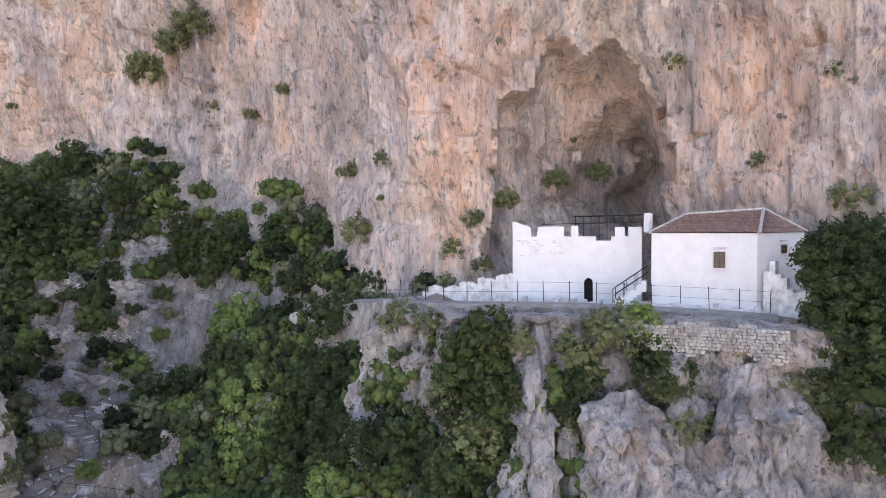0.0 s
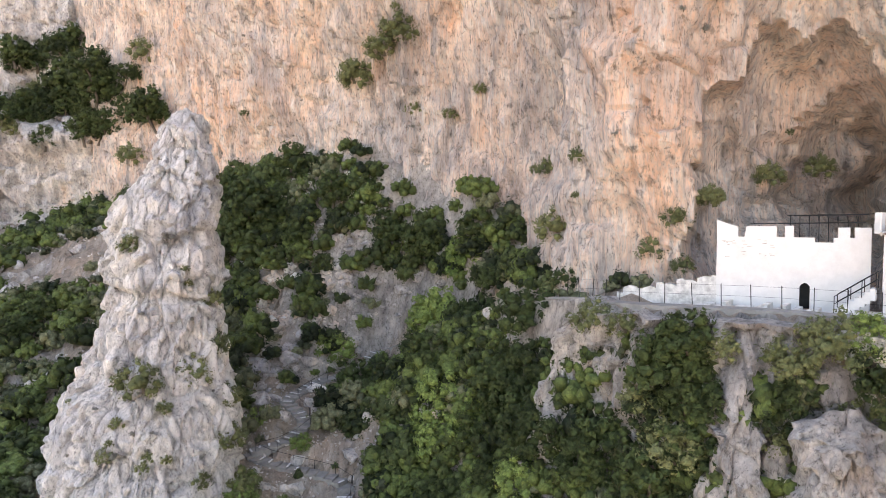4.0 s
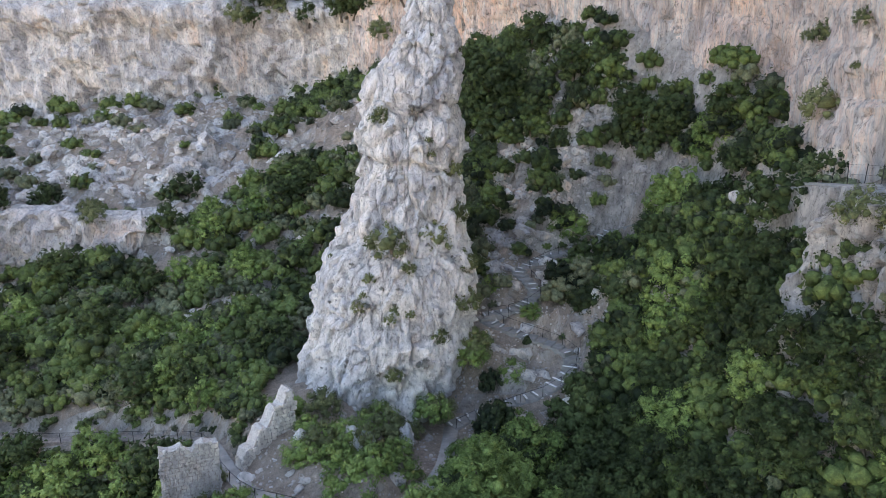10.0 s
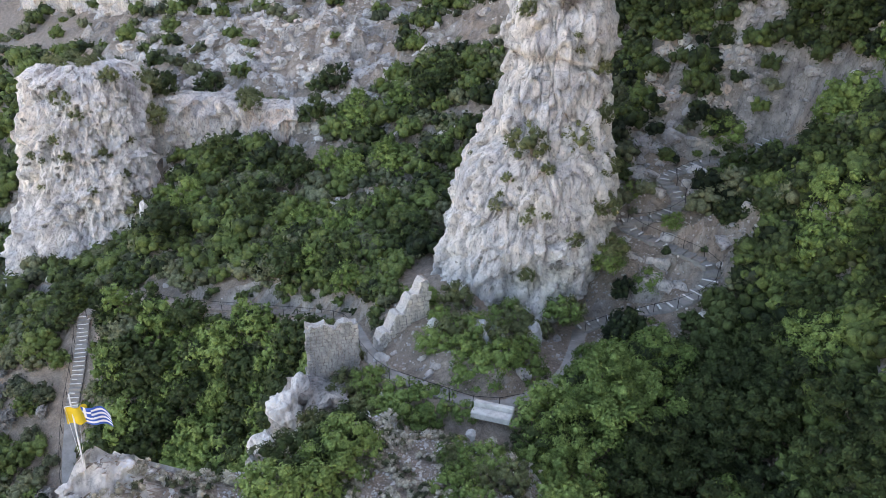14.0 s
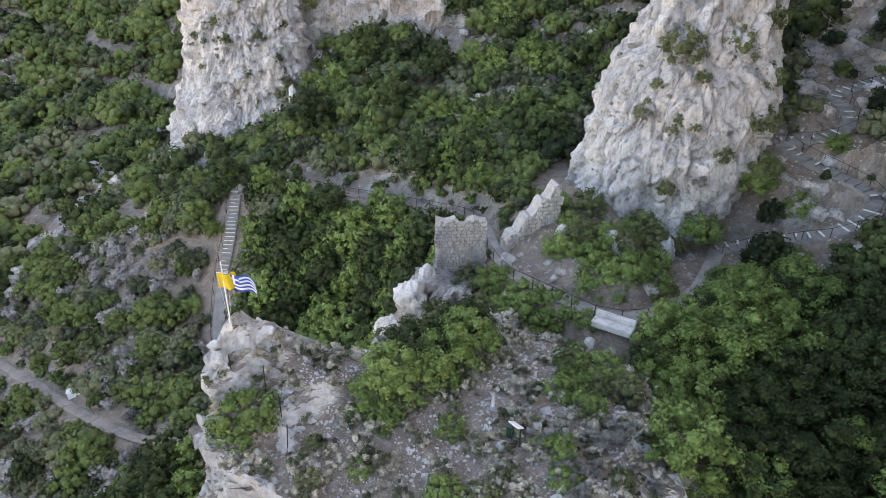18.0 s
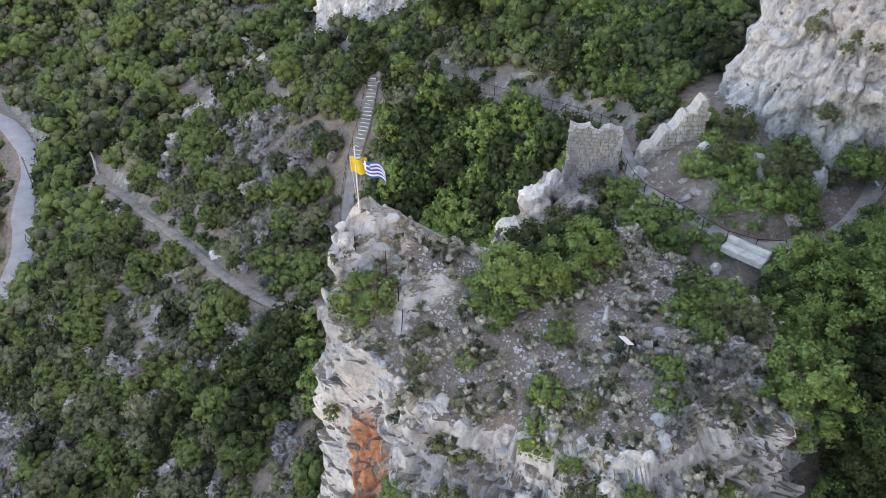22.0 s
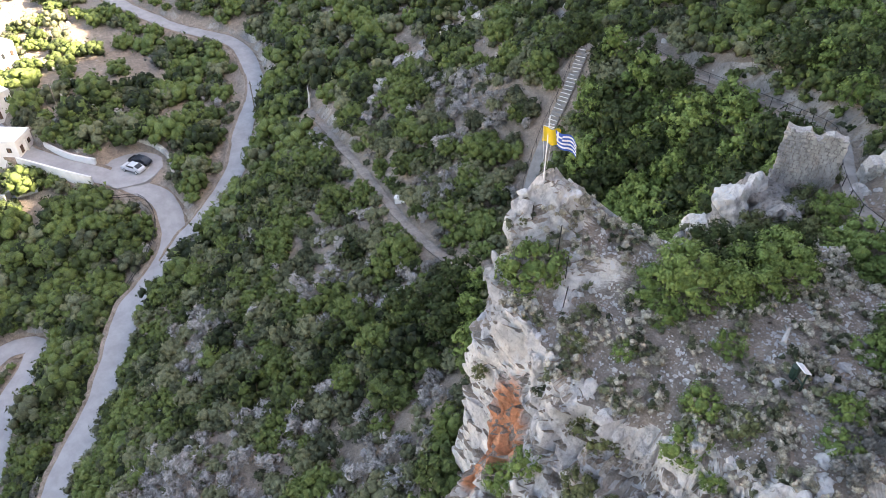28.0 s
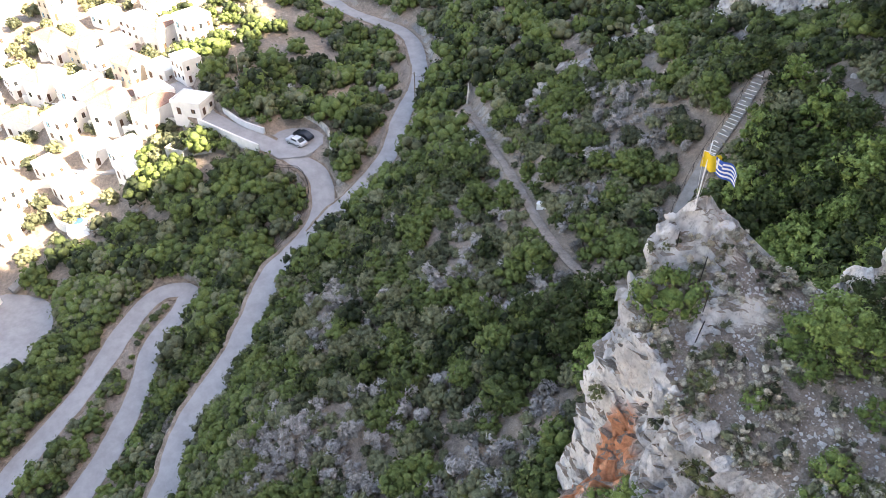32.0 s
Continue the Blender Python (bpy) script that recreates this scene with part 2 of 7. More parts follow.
def leaf_material(name, a, c, own=True, scale=0.35):
    """Foliage between two colours: from plant to plant, in broad patches and from leaf to leaf."""
    m, t, b = nodes_of(name, 0.62)
    fac = noise_at(t, scale, detail=3, rough=0.6)
    g = t.nodes.new("ShaderNodeNewGeometry")
    if not own:
        tone = t.nodes.new("ShaderNodeAttribute")
        tone.attribute_name = "tone"
        both = node(t, "ShaderNodeMath")
        both.operation = "MULTIPLY_ADD"
        t.links.new(tone.outputs["Fac"], both.inputs[0])
        both.inputs[1].default_value = 0.8
        t.links.new(fac, both.inputs[2])
        lower = node(t, "ShaderNodeMath")
        lower.operation = "SUBTRACT"
        t.links.new(both.outputs[0], lower.inputs[0])
        lower.inputs[1].default_value = 0.32
        fac = lower.outputs[0]
    mix = node(t, "ShaderNodeMath")
    mix.operation = "MULTIPLY_ADD"
    t.links.new(g.outputs["Random Per Island"], mix.inputs[0])
    mix.inputs[1].default_value = 0.34
    t.links.new(fac, mix.inputs[2])
    out = mix.outputs[0]
    if own:
        i = t.nodes.new("ShaderNodeObjectInfo")
        add = node(t, "ShaderNodeMath")
        add.operation = "MULTIPLY_ADD"
        t.links.new(i.outputs["Random"], add.inputs[0])
        add.inputs[1].default_value = 0.4
        t.links.new(out, add.inputs[2])
        out = add.outputs[0]
    hi = 1.15 if own else 0.9
    col = ramp(t, out, [(0.35, a), ((0.35 + hi) / 2, tuple((p + q) / 2 for p, q in zip(a, c))), (min(hi, 1.0), c)])
    # Shade in the gaps between leaf sprays is drawn in as dark noise.
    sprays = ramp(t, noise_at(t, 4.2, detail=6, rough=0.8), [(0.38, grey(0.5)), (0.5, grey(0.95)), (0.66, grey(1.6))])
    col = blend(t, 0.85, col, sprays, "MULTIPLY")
    t.links.new(col, b.inputs["Base Color"])
    bumped(t, b, noise_at(t, 5.5, detail=6, rough=0.8), 0.7, 0.22)
    b.inputs["Specular IOR Level"].default_value = 0.2
    return m


def plain(name, col, rough=0.6, metal=0.0, vary=0.25, scale=3.0, relief=0.0):
    m, t, b = nodes_of(name, rough)
    dim = tuple(c * (1 - vary) for c in col)
    t.links.new(ramp(t, noise_at(t, scale, detail=6, rough=0.65), [(0.35, dim), (0.62, col)]), b.inputs["Base Color"])
    b.inputs["Metallic"].default_value = metal
    if relief:
        bumped(t, b, noise_at(t, scale * 3, detail=8, rough=0.7), 0.7, relief)
    return m


ROCK_RED = rock_material("cliff_limestone_red", (0.86, 0.8, 0.745), (0.43, 0.41, 0.405), (0.88, 0.57, 0.4), 0.47, 0.75, 0.035, crack_at=0.25, drapery=0.38, flow=0.26)
ROCK_GREY = rock_material("limestone_grey", (0.84, 0.82, 0.8), (0.4, 0.395, 0.395), (0.8, 0.6, 0.46), 0.55, 0.4, 0.09, crack_at=0.35, drapery=0.2)
ROCK_CRAG = rock_material("limestone_crag", (0.72, 0.7, 0.68), (0.27, 0.265, 0.265), (0.6, 0.45, 0.35), 0.6, 0.4, 0.09, crack_at=0.4, drapery=0.15)
ROCK_PALE = rock_material("limestone_pale", (0.87, 0.85, 0.835), (0.38, 0.375, 0.375), (0.8, 0.7, 0.63), 0.58, 0.25, 0.12, fair=0.09, pit=0.7, spot=0.6)
ROCK_SOIL = rock_material("limestone_and_soil", (0.95, 0.945, 0.94), (0.54, 0.54, 0.54), (0.8, 0.74, 0.69), 0.64, 0.2, 0.12, (0.52, 0.44, 0.37), 0.72, 0.66, ((-16.9, 19.9, 53.5, 3.3), (0.74, 0.34, 0.19)), pit=0.45, spot=0.3, fair=0.08)
ROCK_FAIR = rock_material("fair_limestone", (0.95, 0.945, 0.94), (0.54, 0.54, 0.54), (0.8, 0.74, 0.69), 0.64, 0.2, 0.12, pit=0.45, spot=0.3, fair=0.08)
SOIL = rock_material("stony_ground", (0.56, 0.53, 0.5), (0.25, 0.235, 0.22), (0.48, 0.37, 0.29), 0.5, 0.2, 0.07, (0.44, 0.365, 0.3), 0.6, 0.62)
DIRT = earth_material("path_dirt", (0.22, 0.185, 0.155), (0.36, 0.32, 0.285), 0.8, 5.0, 0.05)
VERGE = earth_material("verge_earth", (0.15, 0.115, 0.085), (0.36, 0.29, 0.23), 0.5, 4.0, 0.06)
CONCRETE = plain("path_concrete", (0.3, 0.288, 0.27), 0.9, vary=0.35, scale=1.2, relief=0.02)
ROADTOP = plain("road_concrete", (0.34, 0.34, 0.345), 0.9, vary=0.22, scale=0.5, relief=0.01)
WHITE = plain("whitewash", (0.7, 0.7, 0.69), 0.85, vary=0.1, scale=1.5, relief=0.03)
LIMEWASH_OLD = plain("worn_whitewash", (0.74, 0.73, 0.7), 0.9, vary=0.45, scale=2.0, relief=0.05)
IRON = plain("dark_iron", (0.03, 0.03, 0.032), 0.55, 0.6, vary=0.4)

# ---- plan: lines of roads and paths (x, y, z), heights of the ground between them ----
ROAD_UP = [(-215, 52, 28), (-163, 60, 26), (-144, 67.4, 25), (-131, 65, 24.6), (-119.7, 59.3, 24), (-111, 51, 22.5), (-103.3, 45.1, 21), (-98.5, 37.2, 19), (-96.3, 31, 16.9), (-93.6, 25.5, 15.4), (-91.5, 21.5, 14.75)]
ROAD = [(-150, 17, 21.5), (-134, 19, 21), (-121, 25.5, 20), (-113, 29.5, 19.5), (-106, 32, 18.4), (-97.9, 29.2, 16.2), (-92, 22, 14.8), (-88.7, 16.7, 14), (-77.7, 7.6, 12), (-68.8, -2.3, 10), (-59.9, -8, 9), (-50, -22, 7)]
ROAD_LOW = [(-60, -52, 0), (-72, -34, 2), (-79.5, -25, 3), (-87.9, -14.3, 5), (-97, -6, 6.6), (-101, 0, 7.6), (-99.5, 4.2, 7.8), (-96, 3, 7.4), (-91, -3, 6.5), (-82, -8, 5.2), (-71.6, -16, 4), (-58, -32, 2)]
PATH_LOW = [(-95, 56.4, 31.2), (-80.9, 52.1, 33), (-70, 48.5, 35), (-62.1, 46, 36), (-54, 43, 37.5), (-46.4, 40.9, 39), (-39, 40, 41), (-37.5, 44, 42), (-42.4, 52, 43.6)]
STAIR_LOW = [(-42.4, 52, 43.6), (-43.8, 54.4, 45), (-45.4, 58.3, 47.8), (-46.3, 62.1, 51), (-48, 66.8, 54.4)]
PATH_MID = [(-48, 66.8, 54.4), (-46, 69, 55.6), (-41.8, 68.1, 56.4), (-35.1, 65.5, 57), (-29.1, 64.6, 57.3), (-24.6, 63.4, 57.8), (-20.3, 61.6, 58.6), (-15.1, 57.4, 60.2), (-12, 50.6, 61.2), (-9.5, 46.8, 61.5), (-7, 45.2, 61.7), (-4.2, 43.4, 62), (-1.5, 42.4, 62.1), (1.6, 44.6, 61.8), (4.2, 49.5, 61.2), (5.6, 56.6, 61.1)]
STAIR_UP = [(5.6, 56.6, 61.1), (7.2, 57.5, 61.4), (8.9, 57.7, 61.8), (11.6, 58.2, 62.5), (13.8, 58.4, 63.1), (16.2, 59.7, 63.9), (17.1, 60.6, 64.6), (17.1, 61.8, 65.5), (15.2, 63.4, 66), (12.8, 64.9, 66.5), (10.4, 66.8, 67), (10, 67.9, 67.4), (12.3, 67.6, 67.8), (14.4, 68.3, 68.4), (15.6, 69.7, 69), (15.1, 72.2, 69.8), (14.5, 73.6, 70.2), (16.4, 75.2, 70.8), (18.8, 76.4, 71.4), (21.1, 76.1, 71.8), (23.6, 76.8, 72.6), (26.1, 77.5, 74)]
PATH_TOP = [(26.1, 77.5, 74), (30.5, 70, 77.2), (31, 60, 80), (30.8, 52, 82.6), (30.6, 44, 83.6), (30.8, 38, 83.9), (35.6, 31.6, 84), (39.5, 25.6, 83.9), (42.6, 20.4, 83.7)]
SLOPES = [(47, 10, 80), (50, 0, 74), (34.5, 52, 84), (35.5, 71, 92.5), (29, 83, 94), (15, 103, 94.8), (2, 122, 93), (24, 64, 73), (28, 62, 76), (20, 84, 82),
          (29, 49, 73), (21, 41, 62), (14, 46, 59.5), (9, 36, 57), (18, 26, 54), (25.5, 38.5, 69.5), (28, 31, 67), (33, 21, 63), (37, 11, 62), (7, 27, 54), (0, 0, 38), (24, 0, 48),
          (41, 33.5, 83.6), (45, 26, 83.6), (37, 39, 83.5), (33.5, 44, 83.6), (52, 30, 82), (44, 40, 82), (56, 40, 81), (48, 50, 82), (62, 20, 78), (46, 66, 87), (24, 50, 66)]
BACK = [(-8, 76, 65), (-20, 82, 65), (-7, 133, 89), (-32, 136, 86.5), (-60, 137, 84), (-21, 92, 69), (-20, 108, 76), (-42, 108, 73), (-52, 88, 56.5), (-60, 77, 51),
        (-55, 118, 77), (-34, 78, 62), (-27, 51, 46), (-24, 56, 51), (-70, 70, 45), (-80, 110, 62), (-85, 140, 80)]
VALLEY = [(-28, 22, 38), (-24, 12, 34), (-12, 6, 36), (-52, 22, 30), (-42, 12, 29), (-36, 28, 36), (-48, 0, 22), (-70, 22, 24), (-80, 38, 27), (-110, 80, 42), (-137, 118, 52), (-100, 90, 45),
          (-130, 92, 40), (-170, 110, 50), (-110, 10, 11), (-126, 4, 12), (-110, -22, 1), (-122, -18, 1.5), (-130, -9, 5.5), (-142, -4, 9), (-139, 12, 17), (-155, -17, 7), (-170, 20, 20), (-187, 3, 15),
          (-180, -30, 4), (-215, 20, 24), (-210, -20, 12)]
OUTER = [(-290, 40, 45), (-280, -60, 10), (-260, 160, 80), (-140, -120, -6), (0, -90, 10), (60, -60, 55), (80, 60, 80), (0, 180, 95), (-120, 200, 100), (120, 0, 70), (0, -220, -5), (-300, -220, 0)]


def along(line, step):
    """Points at even steps on a smooth curve through the line."""
    p = np.array(line, float)
    q = np.concatenate([p[:1] * 2 - p[1:2], p, p[-1:] * 2 - p[-2:-1]])
    out = []
    for a, b, c, d in zip(q[:-3], q[1:-2], q[2:-1], q[3:]):
        n = max(2, int(np.linalg.norm(c - b) / step * 2))
        u = np.linspace(0, 1, n, endpoint=False)[:, None]
        out.append(0.5 * (2 * b + (c - a) * u + (2 * a - 5 * b + 4 * c - d) * u ** 2 + (3 * b - a - 3 * c + d) * u ** 3))
    out = np.concatenate(out + [p[-1:]])
    run = np.concatenate([[0], np.cumsum(np.linalg.norm(np.diff(out, axis=0), axis=1))])
    s = np.linspace(0, run[-1], max(2, int(run[-1] / step) + 1))
    return np.stack([np.interp(s, run, out[:, k]) for k in range(3)], 1)


WAYS = [(ROAD_UP, 2.2), (ROAD, 2.3), (ROAD_LOW, 2.1), (PATH_LOW, 0.5), (STAIR_LOW, 0.85), (PATH_MID, 0.75), (STAIR_UP, 0.75), (PATH_TOP, 0.8)]
KNOTS = np.array([p for line, _ in WAYS for p in line] + SLOPES + BACK + VALLEY + OUTER, float)
KNOTS = KNOTS[np.unique(KNOTS[:, :2].round(1), axis=0, return_index=True)[1]]


def spline(p):
    r = np.sqrt(((p[:, None, :2] - KNOTS[None, :, :2]) ** 2).sum(-1)) / 50
    return np.where(r > 1e-9, r * r * np.log(np.maximum(r, 1e-9)), 0)


def solve_knots():
    n = len(KNOTS)
    a = np.zeros((n + 3, n + 3))
    a[:n, :n] = spline(KNOTS) + np.eye(n) * 2e-3
    a[:n, n:] = a[n:, :n].T
    a[:n, n], a[:n, n + 1:] = 1, KNOTS[:, :2] / 50
    a[n:, :n] = a[:n, n:].T
    return np.linalg.solve(a, np.concatenate([KNOTS[:, 2], np.zeros(3)]))


WEIGHTS = solve_knots()
LINES = [(along(line, 1.0), half) for line, half in WAYS]
# flat places: centre, radius, height
FLATS = [(36, 37.5, 2.6, 83.5), (40.5, 29.5, 3.4, 83.5), (45.5, 22, 3.0, 83.3), (-112, -29, 12.0, 1.0), (-117, 31.6, 5.2, 19.7), (5.0, 52.0, 3.0, 61.2)]


def near_way(xy):
    """For each point: how far it lies from the nearest way's edge, and that way's height."""
    best, high = np.full(len(xy), 1e9), np.zeros(len(xy))
    for pts, half in LINES:
        for k in range(0, len(pts) - 1):
            a, b = pts[k], pts[k + 1]
            lo, hi = np.minimum(a, b)[:2] - 8, np.maximum(a, b)[:2] + 8
            near = np.where(((xy > lo) & (xy < hi)).all(1))[0]
            if len(near) == 0:
                continue
            d = (b - a)[:2]
            u = np.clip(((xy[near] - a[:2]) @ d) / (d @ d), 0, 1)
            e = np.linalg.norm(xy[near] - a[:2] - u[:, None] * d, axis=1) - half
            ok = e < best[near]
            best[near[ok]] = e[ok]
            high[near[ok]] = (a[2] + u * (b[2] - a[2]))[ok]
    return best, high


def land(x, y, rough=True):
    """Height of the ground."""
    xy = np.stack([np.ravel(x), np.ravel(y)], 1).astype(float)
    z = np.empty(len(xy))
    for k in range(0, len(xy), 20000):
        s = xy[k:k + 20000]
        z[k:k + 20000] = spline(s) @ WEIGHTS[:-3] + WEIGHTS[-3] + s / 50 @ WEIGHTS[-2:]
    far = np.maximum(0, np.hypot(xy[:, 0] + 90, xy[:, 1] - 30) - 330)
    z = np.clip(z, -20, 150) * np.exp(-far / 400) + 20 * (1 - np.exp(-far / 400))
    if rough:
        p = np.concatenate([xy, z[:, None]], 1)
        rocky = smooth(66, 80, xy[:, 1]) * smooth(14, 4, xy[:, 0]) * smooth(-100, -80, xy[:, 0])
        rocky = np.maximum(rocky, 0.8 * smooth(8, 12, xy[:, 0]) * smooth(40, 36, xy[:, 0]) * smooth(52, 58, xy[:, 1]) * smooth(112, 104, xy[:, 1]))
        z = z + rocky * (0.4 + blocks(p, (3.2, 3.2, 2.5), 0.95, 0.5, 88) + blocks(p, (1.6, 1.6, 1.5), 0.4, 0.3, 89))
        z = z + fbm(p / 9, 4, 5) * 0.9 + np.maximum(0, ridged(p / 2.6, 2, 9)) * 0.22
    for cx, cy, r, h in FLATS:
        k = smooth(r + 4, r, np.hypot(xy[:, 0] - cx, xy[:, 1] - cy))
        z = z * (1 - k) + h * k
    d, h = near_way(xy)
    k = smooth(1.3, 0.2, d)
    return (z * (1 - k) + (h - 0.1) * k).reshape(np.shape(x))


def axis(lo, hi, step, far):
    core = np.arange(lo, hi + step / 2, step)
    out, d = [], step
    while sum(out) < far:
        d *= 1.25
        out.append(d)
    ext = np.cumsum(out)
    return np.concatenate([lo - ext[::-1], core, hi + ext])


gx, gy = axis(-235, 62, 0.9, 2500), axis(-45, 150, 0.9, 2500)
X, Y = np.meshgrid(gx, gy)
GROUND = land(X, Y)
tagged(new("ground", sheet("ground", np.stack([X, Y, GROUND], -1), SOIL, shade=False)), "steep stony ground of the gorge with brown soil", "ground", kind="structure")


def height(x, y):
    """Height of the ground mesh at one place."""
    i = min(max(int(np.searchsorted(gx, x)) - 1, 0), len(gx) - 2)
    j = min(max(int(np.searchsorted(gy, y)) - 1, 0), len(gy) - 2)
    u, v = (x - gx[i]) / (gx[i + 1] - gx[i]), (y - gy[j]) / (gy[j + 1] - gy[j])
    g = GROUND
    return float((g[j, i] * (1 - u) + g[j, i + 1] * u) * (1 - v) + (g[j + 1, i] * (1 - u) + g[j + 1, i + 1] * u) * v)


# ---- roads and paths: slabs with thickness, laid on the ground ----
def slab(name, line, half, material, label, category, wobble=0.0, step=0.8):
    p = along(line, step)
    d = np.gradient(p, axis=0)
    n = np.stack([-d[:, 1], d[:, 0], 0 * d[:, 0]], 1)
    n /= np.linalg.norm(n, axis=1)[:, None]
    w = half + wobble * fbm(p / 3, 3, 21)[:, None]
    w2 = half + wobble * fbm(p / 3, 3, 33)[:, None]
    up = np.array([0, 0, 1.0])
    rows = [p + n * w - up * 0.5, p + n * w + up * 0.03, p + n * w * 0.5 + up * 0.05, p - n * w2 * 0.5 + up * 0.05, p - n * w2 + up * 0.03, p - n * w2 - up * 0.5]
    return tagged(new(name, sheet(name, np.stack(rows, 1), material, shade=False)), label, category, kind="structure")


slab("road", ROAD, 2.0, ROADTOP, "pale grey concrete road winding down the slope", "road", 0.2)
slab("road", ROAD_UP, 1.7, ROADTOP, "pale grey concrete road climbing through the scrub", "road", 0.25)
slab("road", ROAD_LOW, 1.75, ROADTOP, "hairpin of the pale concrete road below the slope", "road", 0.2)
for line, wide in ((ROAD, 2.7), (ROAD_UP, 2.3), (ROAD_LOW, 2.4)):
    slab("verge", [(x, y, z - 0.09) for x, y, z in line], wide, VERGE, "brown earth verge along the concrete road", "verge", 0.5)
slab("footpath", PATH_LOW, 0.62, DIRT, "narrow grey footpath through the shrubs", "path", 0.15)
slab("footpath", PATH_MID[:8], 0.6, DIRT, "brown earth footpath with an iron railing", "path", 0.12)
slab("footpath", PATH_MID[7:], 0.62, CONCRETE, "grey concrete footpath with an iron railing", "path", 0.1)
slab("footpath", STAIR_LOW[:3], 0.62, CONCRETE, "dark worn concrete path at the foot of the straight steps", "path", 0.06)
slab("footpath", PATH_TOP, 0.7, CONCRETE, "grey footpath along the foot of the cliff to the chapel", "path", 0.1)


def disc(name, cx, cy, r, z, label, material=ROADTOP, squash=1.0):
    a = np.linspace(0, 2 * np.pi, 48, endpoint=False)
    out = r * (1 + 0.12 * fbm(np.stack([np.cos(a) * 1.5, np.sin(a) * 1.5, 0 * a + cx], 1), 3, 4))
    ring = lambda k, h: np.stack([cx + np.cos(a) * out * k, cy + np.sin(a) * out * k * squash, 0 * a + h], 1)
    return tagged(new(name, sheet(name, np.stack([ring(1, z - 0.6), ring(1, z), ring(0.5, z + 0.02), ring(0.001, z + 0.02)]), material, True, False)), label, "road", kind="structure")


disc("parking_place", -117.5, 31.6, 5.6, 19.78, "concrete turning place beside the road with parked cars")
disc("car_park", -112, -29, 11.5, 1.1, "broad pale concrete yard below the hairpin")


# ---- rock ----
def cliff(name, line, top, material, label, step, rise, shape, seed, back=(), parent=None, saddle=None):
    """A rock wall that follows a line of feet (x, y, z) up to the height top. shape(s, z, p) gives how far it stands out; saddle(p): how far the rim dips."""
    p = along(line, step)
    d = np.gradient(p, axis=0)
    n = np.stack([d[:, 1], -d[:, 0], 0 * d[:, 0]], 1)
    for _ in range(30):
        n[1:-1] = (n[:-2] + n[1:-1] * 2 + n[2:]) / 4
    n /= np.linalg.norm(n, axis=1)[:, None]
    s = np.concatenate([[0], np.cumsum(np.linalg.norm(np.diff(p, axis=0), axis=1))])
    mid = min(top, 128)
    u = np.linspace(0, 1, int((mid - p[:, 2].min()) / rise))[:, None]
    z = (p[:, 2] - 7) + u * (mid - p[:, 2] + 7)
    if top > mid:
        z = np.concatenate([z, mid + np.linspace(0.05, 1, 12)[:, None] * (top - mid) + 0 * z[:1]])
    q = np.stack([np.broadcast_to(p[:, 0], z.shape), np.broadcast_to(p[:, 1], z.shape), z], -1).copy()
    out = shape(np.broadcast_to(s, z.shape).ravel(), z.ravel(), q.reshape(-1, 3)).reshape(z.shape)
    q -= n[None] * out[..., None]
    lift = fbm(np.stack([np.broadcast_to(s, z.shape).ravel() / 4, z.ravel() / 2, 0 * z.ravel()], 1), 3, seed + 50).reshape(z.shape)
    q[..., 2] += lift * 0.35
    if saddle:
        q[..., 2] -= np.clip((q[..., 2] - mid) / (top - mid), 0, 1) * saddle(p)
    extra = [q[-1] + n * b + np.array([0, 0, h]) for b, h in back]
    return sheet(name, np.concatenate([q] + [e[None] for e in extra]), material, shade=False)


def face(s, z, p, seed, big, flute, fine):
    """Relief of a limestone face: bulges, vertical flutes and ribs, overhanging lips, small pits."""
    a = np.stack([s / 14, z / 20, 0 * s], 1)
    b = np.stack([s / 2.7 + 0.3 * fbm(np.stack([s / 9, z / 5, 0 * s], 1), 2, seed + 3), z / 11, 0 * s + 5], 1)
    c = np.stack([s / 1.1, z / 1.7, 0 * s + 9], 1)
    lips = np.stack([s / 6, z / 3.4 + 0.5 * grain(np.stack([s / 8, 0 * s, 0 * s], 1), seed + 8), 0 * s + 2], 1)
    return big * fbm(a, 3, seed) + flute * ridged(b, 4, seed + 20) + flute * 0.55 * np.abs(grain(lips, seed + 31)) + fine * fbm(c, 4, seed + 40) + blocks(np.stack([s, z, 0 * s], 1), (2.2, 4.2, 9.0), flute * 0.35, flute * 0.5, seed + 60)


# The last foot, out of view, is added to block a leak of sun.
CLIFF_FOOT = [(76, -70, 70), (66, -30, 72), (58, 0, 78), (53.5, 15, 82), (49.5, 27, 83.5), (44.5, 36, 83.5), (38, 41, 83), (35.5, 45, 83), (35, 52, 83.5), (38, 62, 87), (37, 71, 92), (28.5, 86, 94.5), (15, 105, 95),
              (5, 122, 93), (-3, 132, 91), (-7, 146, 92), (-7.6, 158, 93)]
WEST_FOOT = [(8, 139, 92), (-1, 136, 90), (-12, 136.5, 89), (-24, 139, 87.5), (-40, 139.5, 86.5), (-62, 140, 84), (-84, 146, 82), (-110, 160, 78), (-150, 185, 75)]


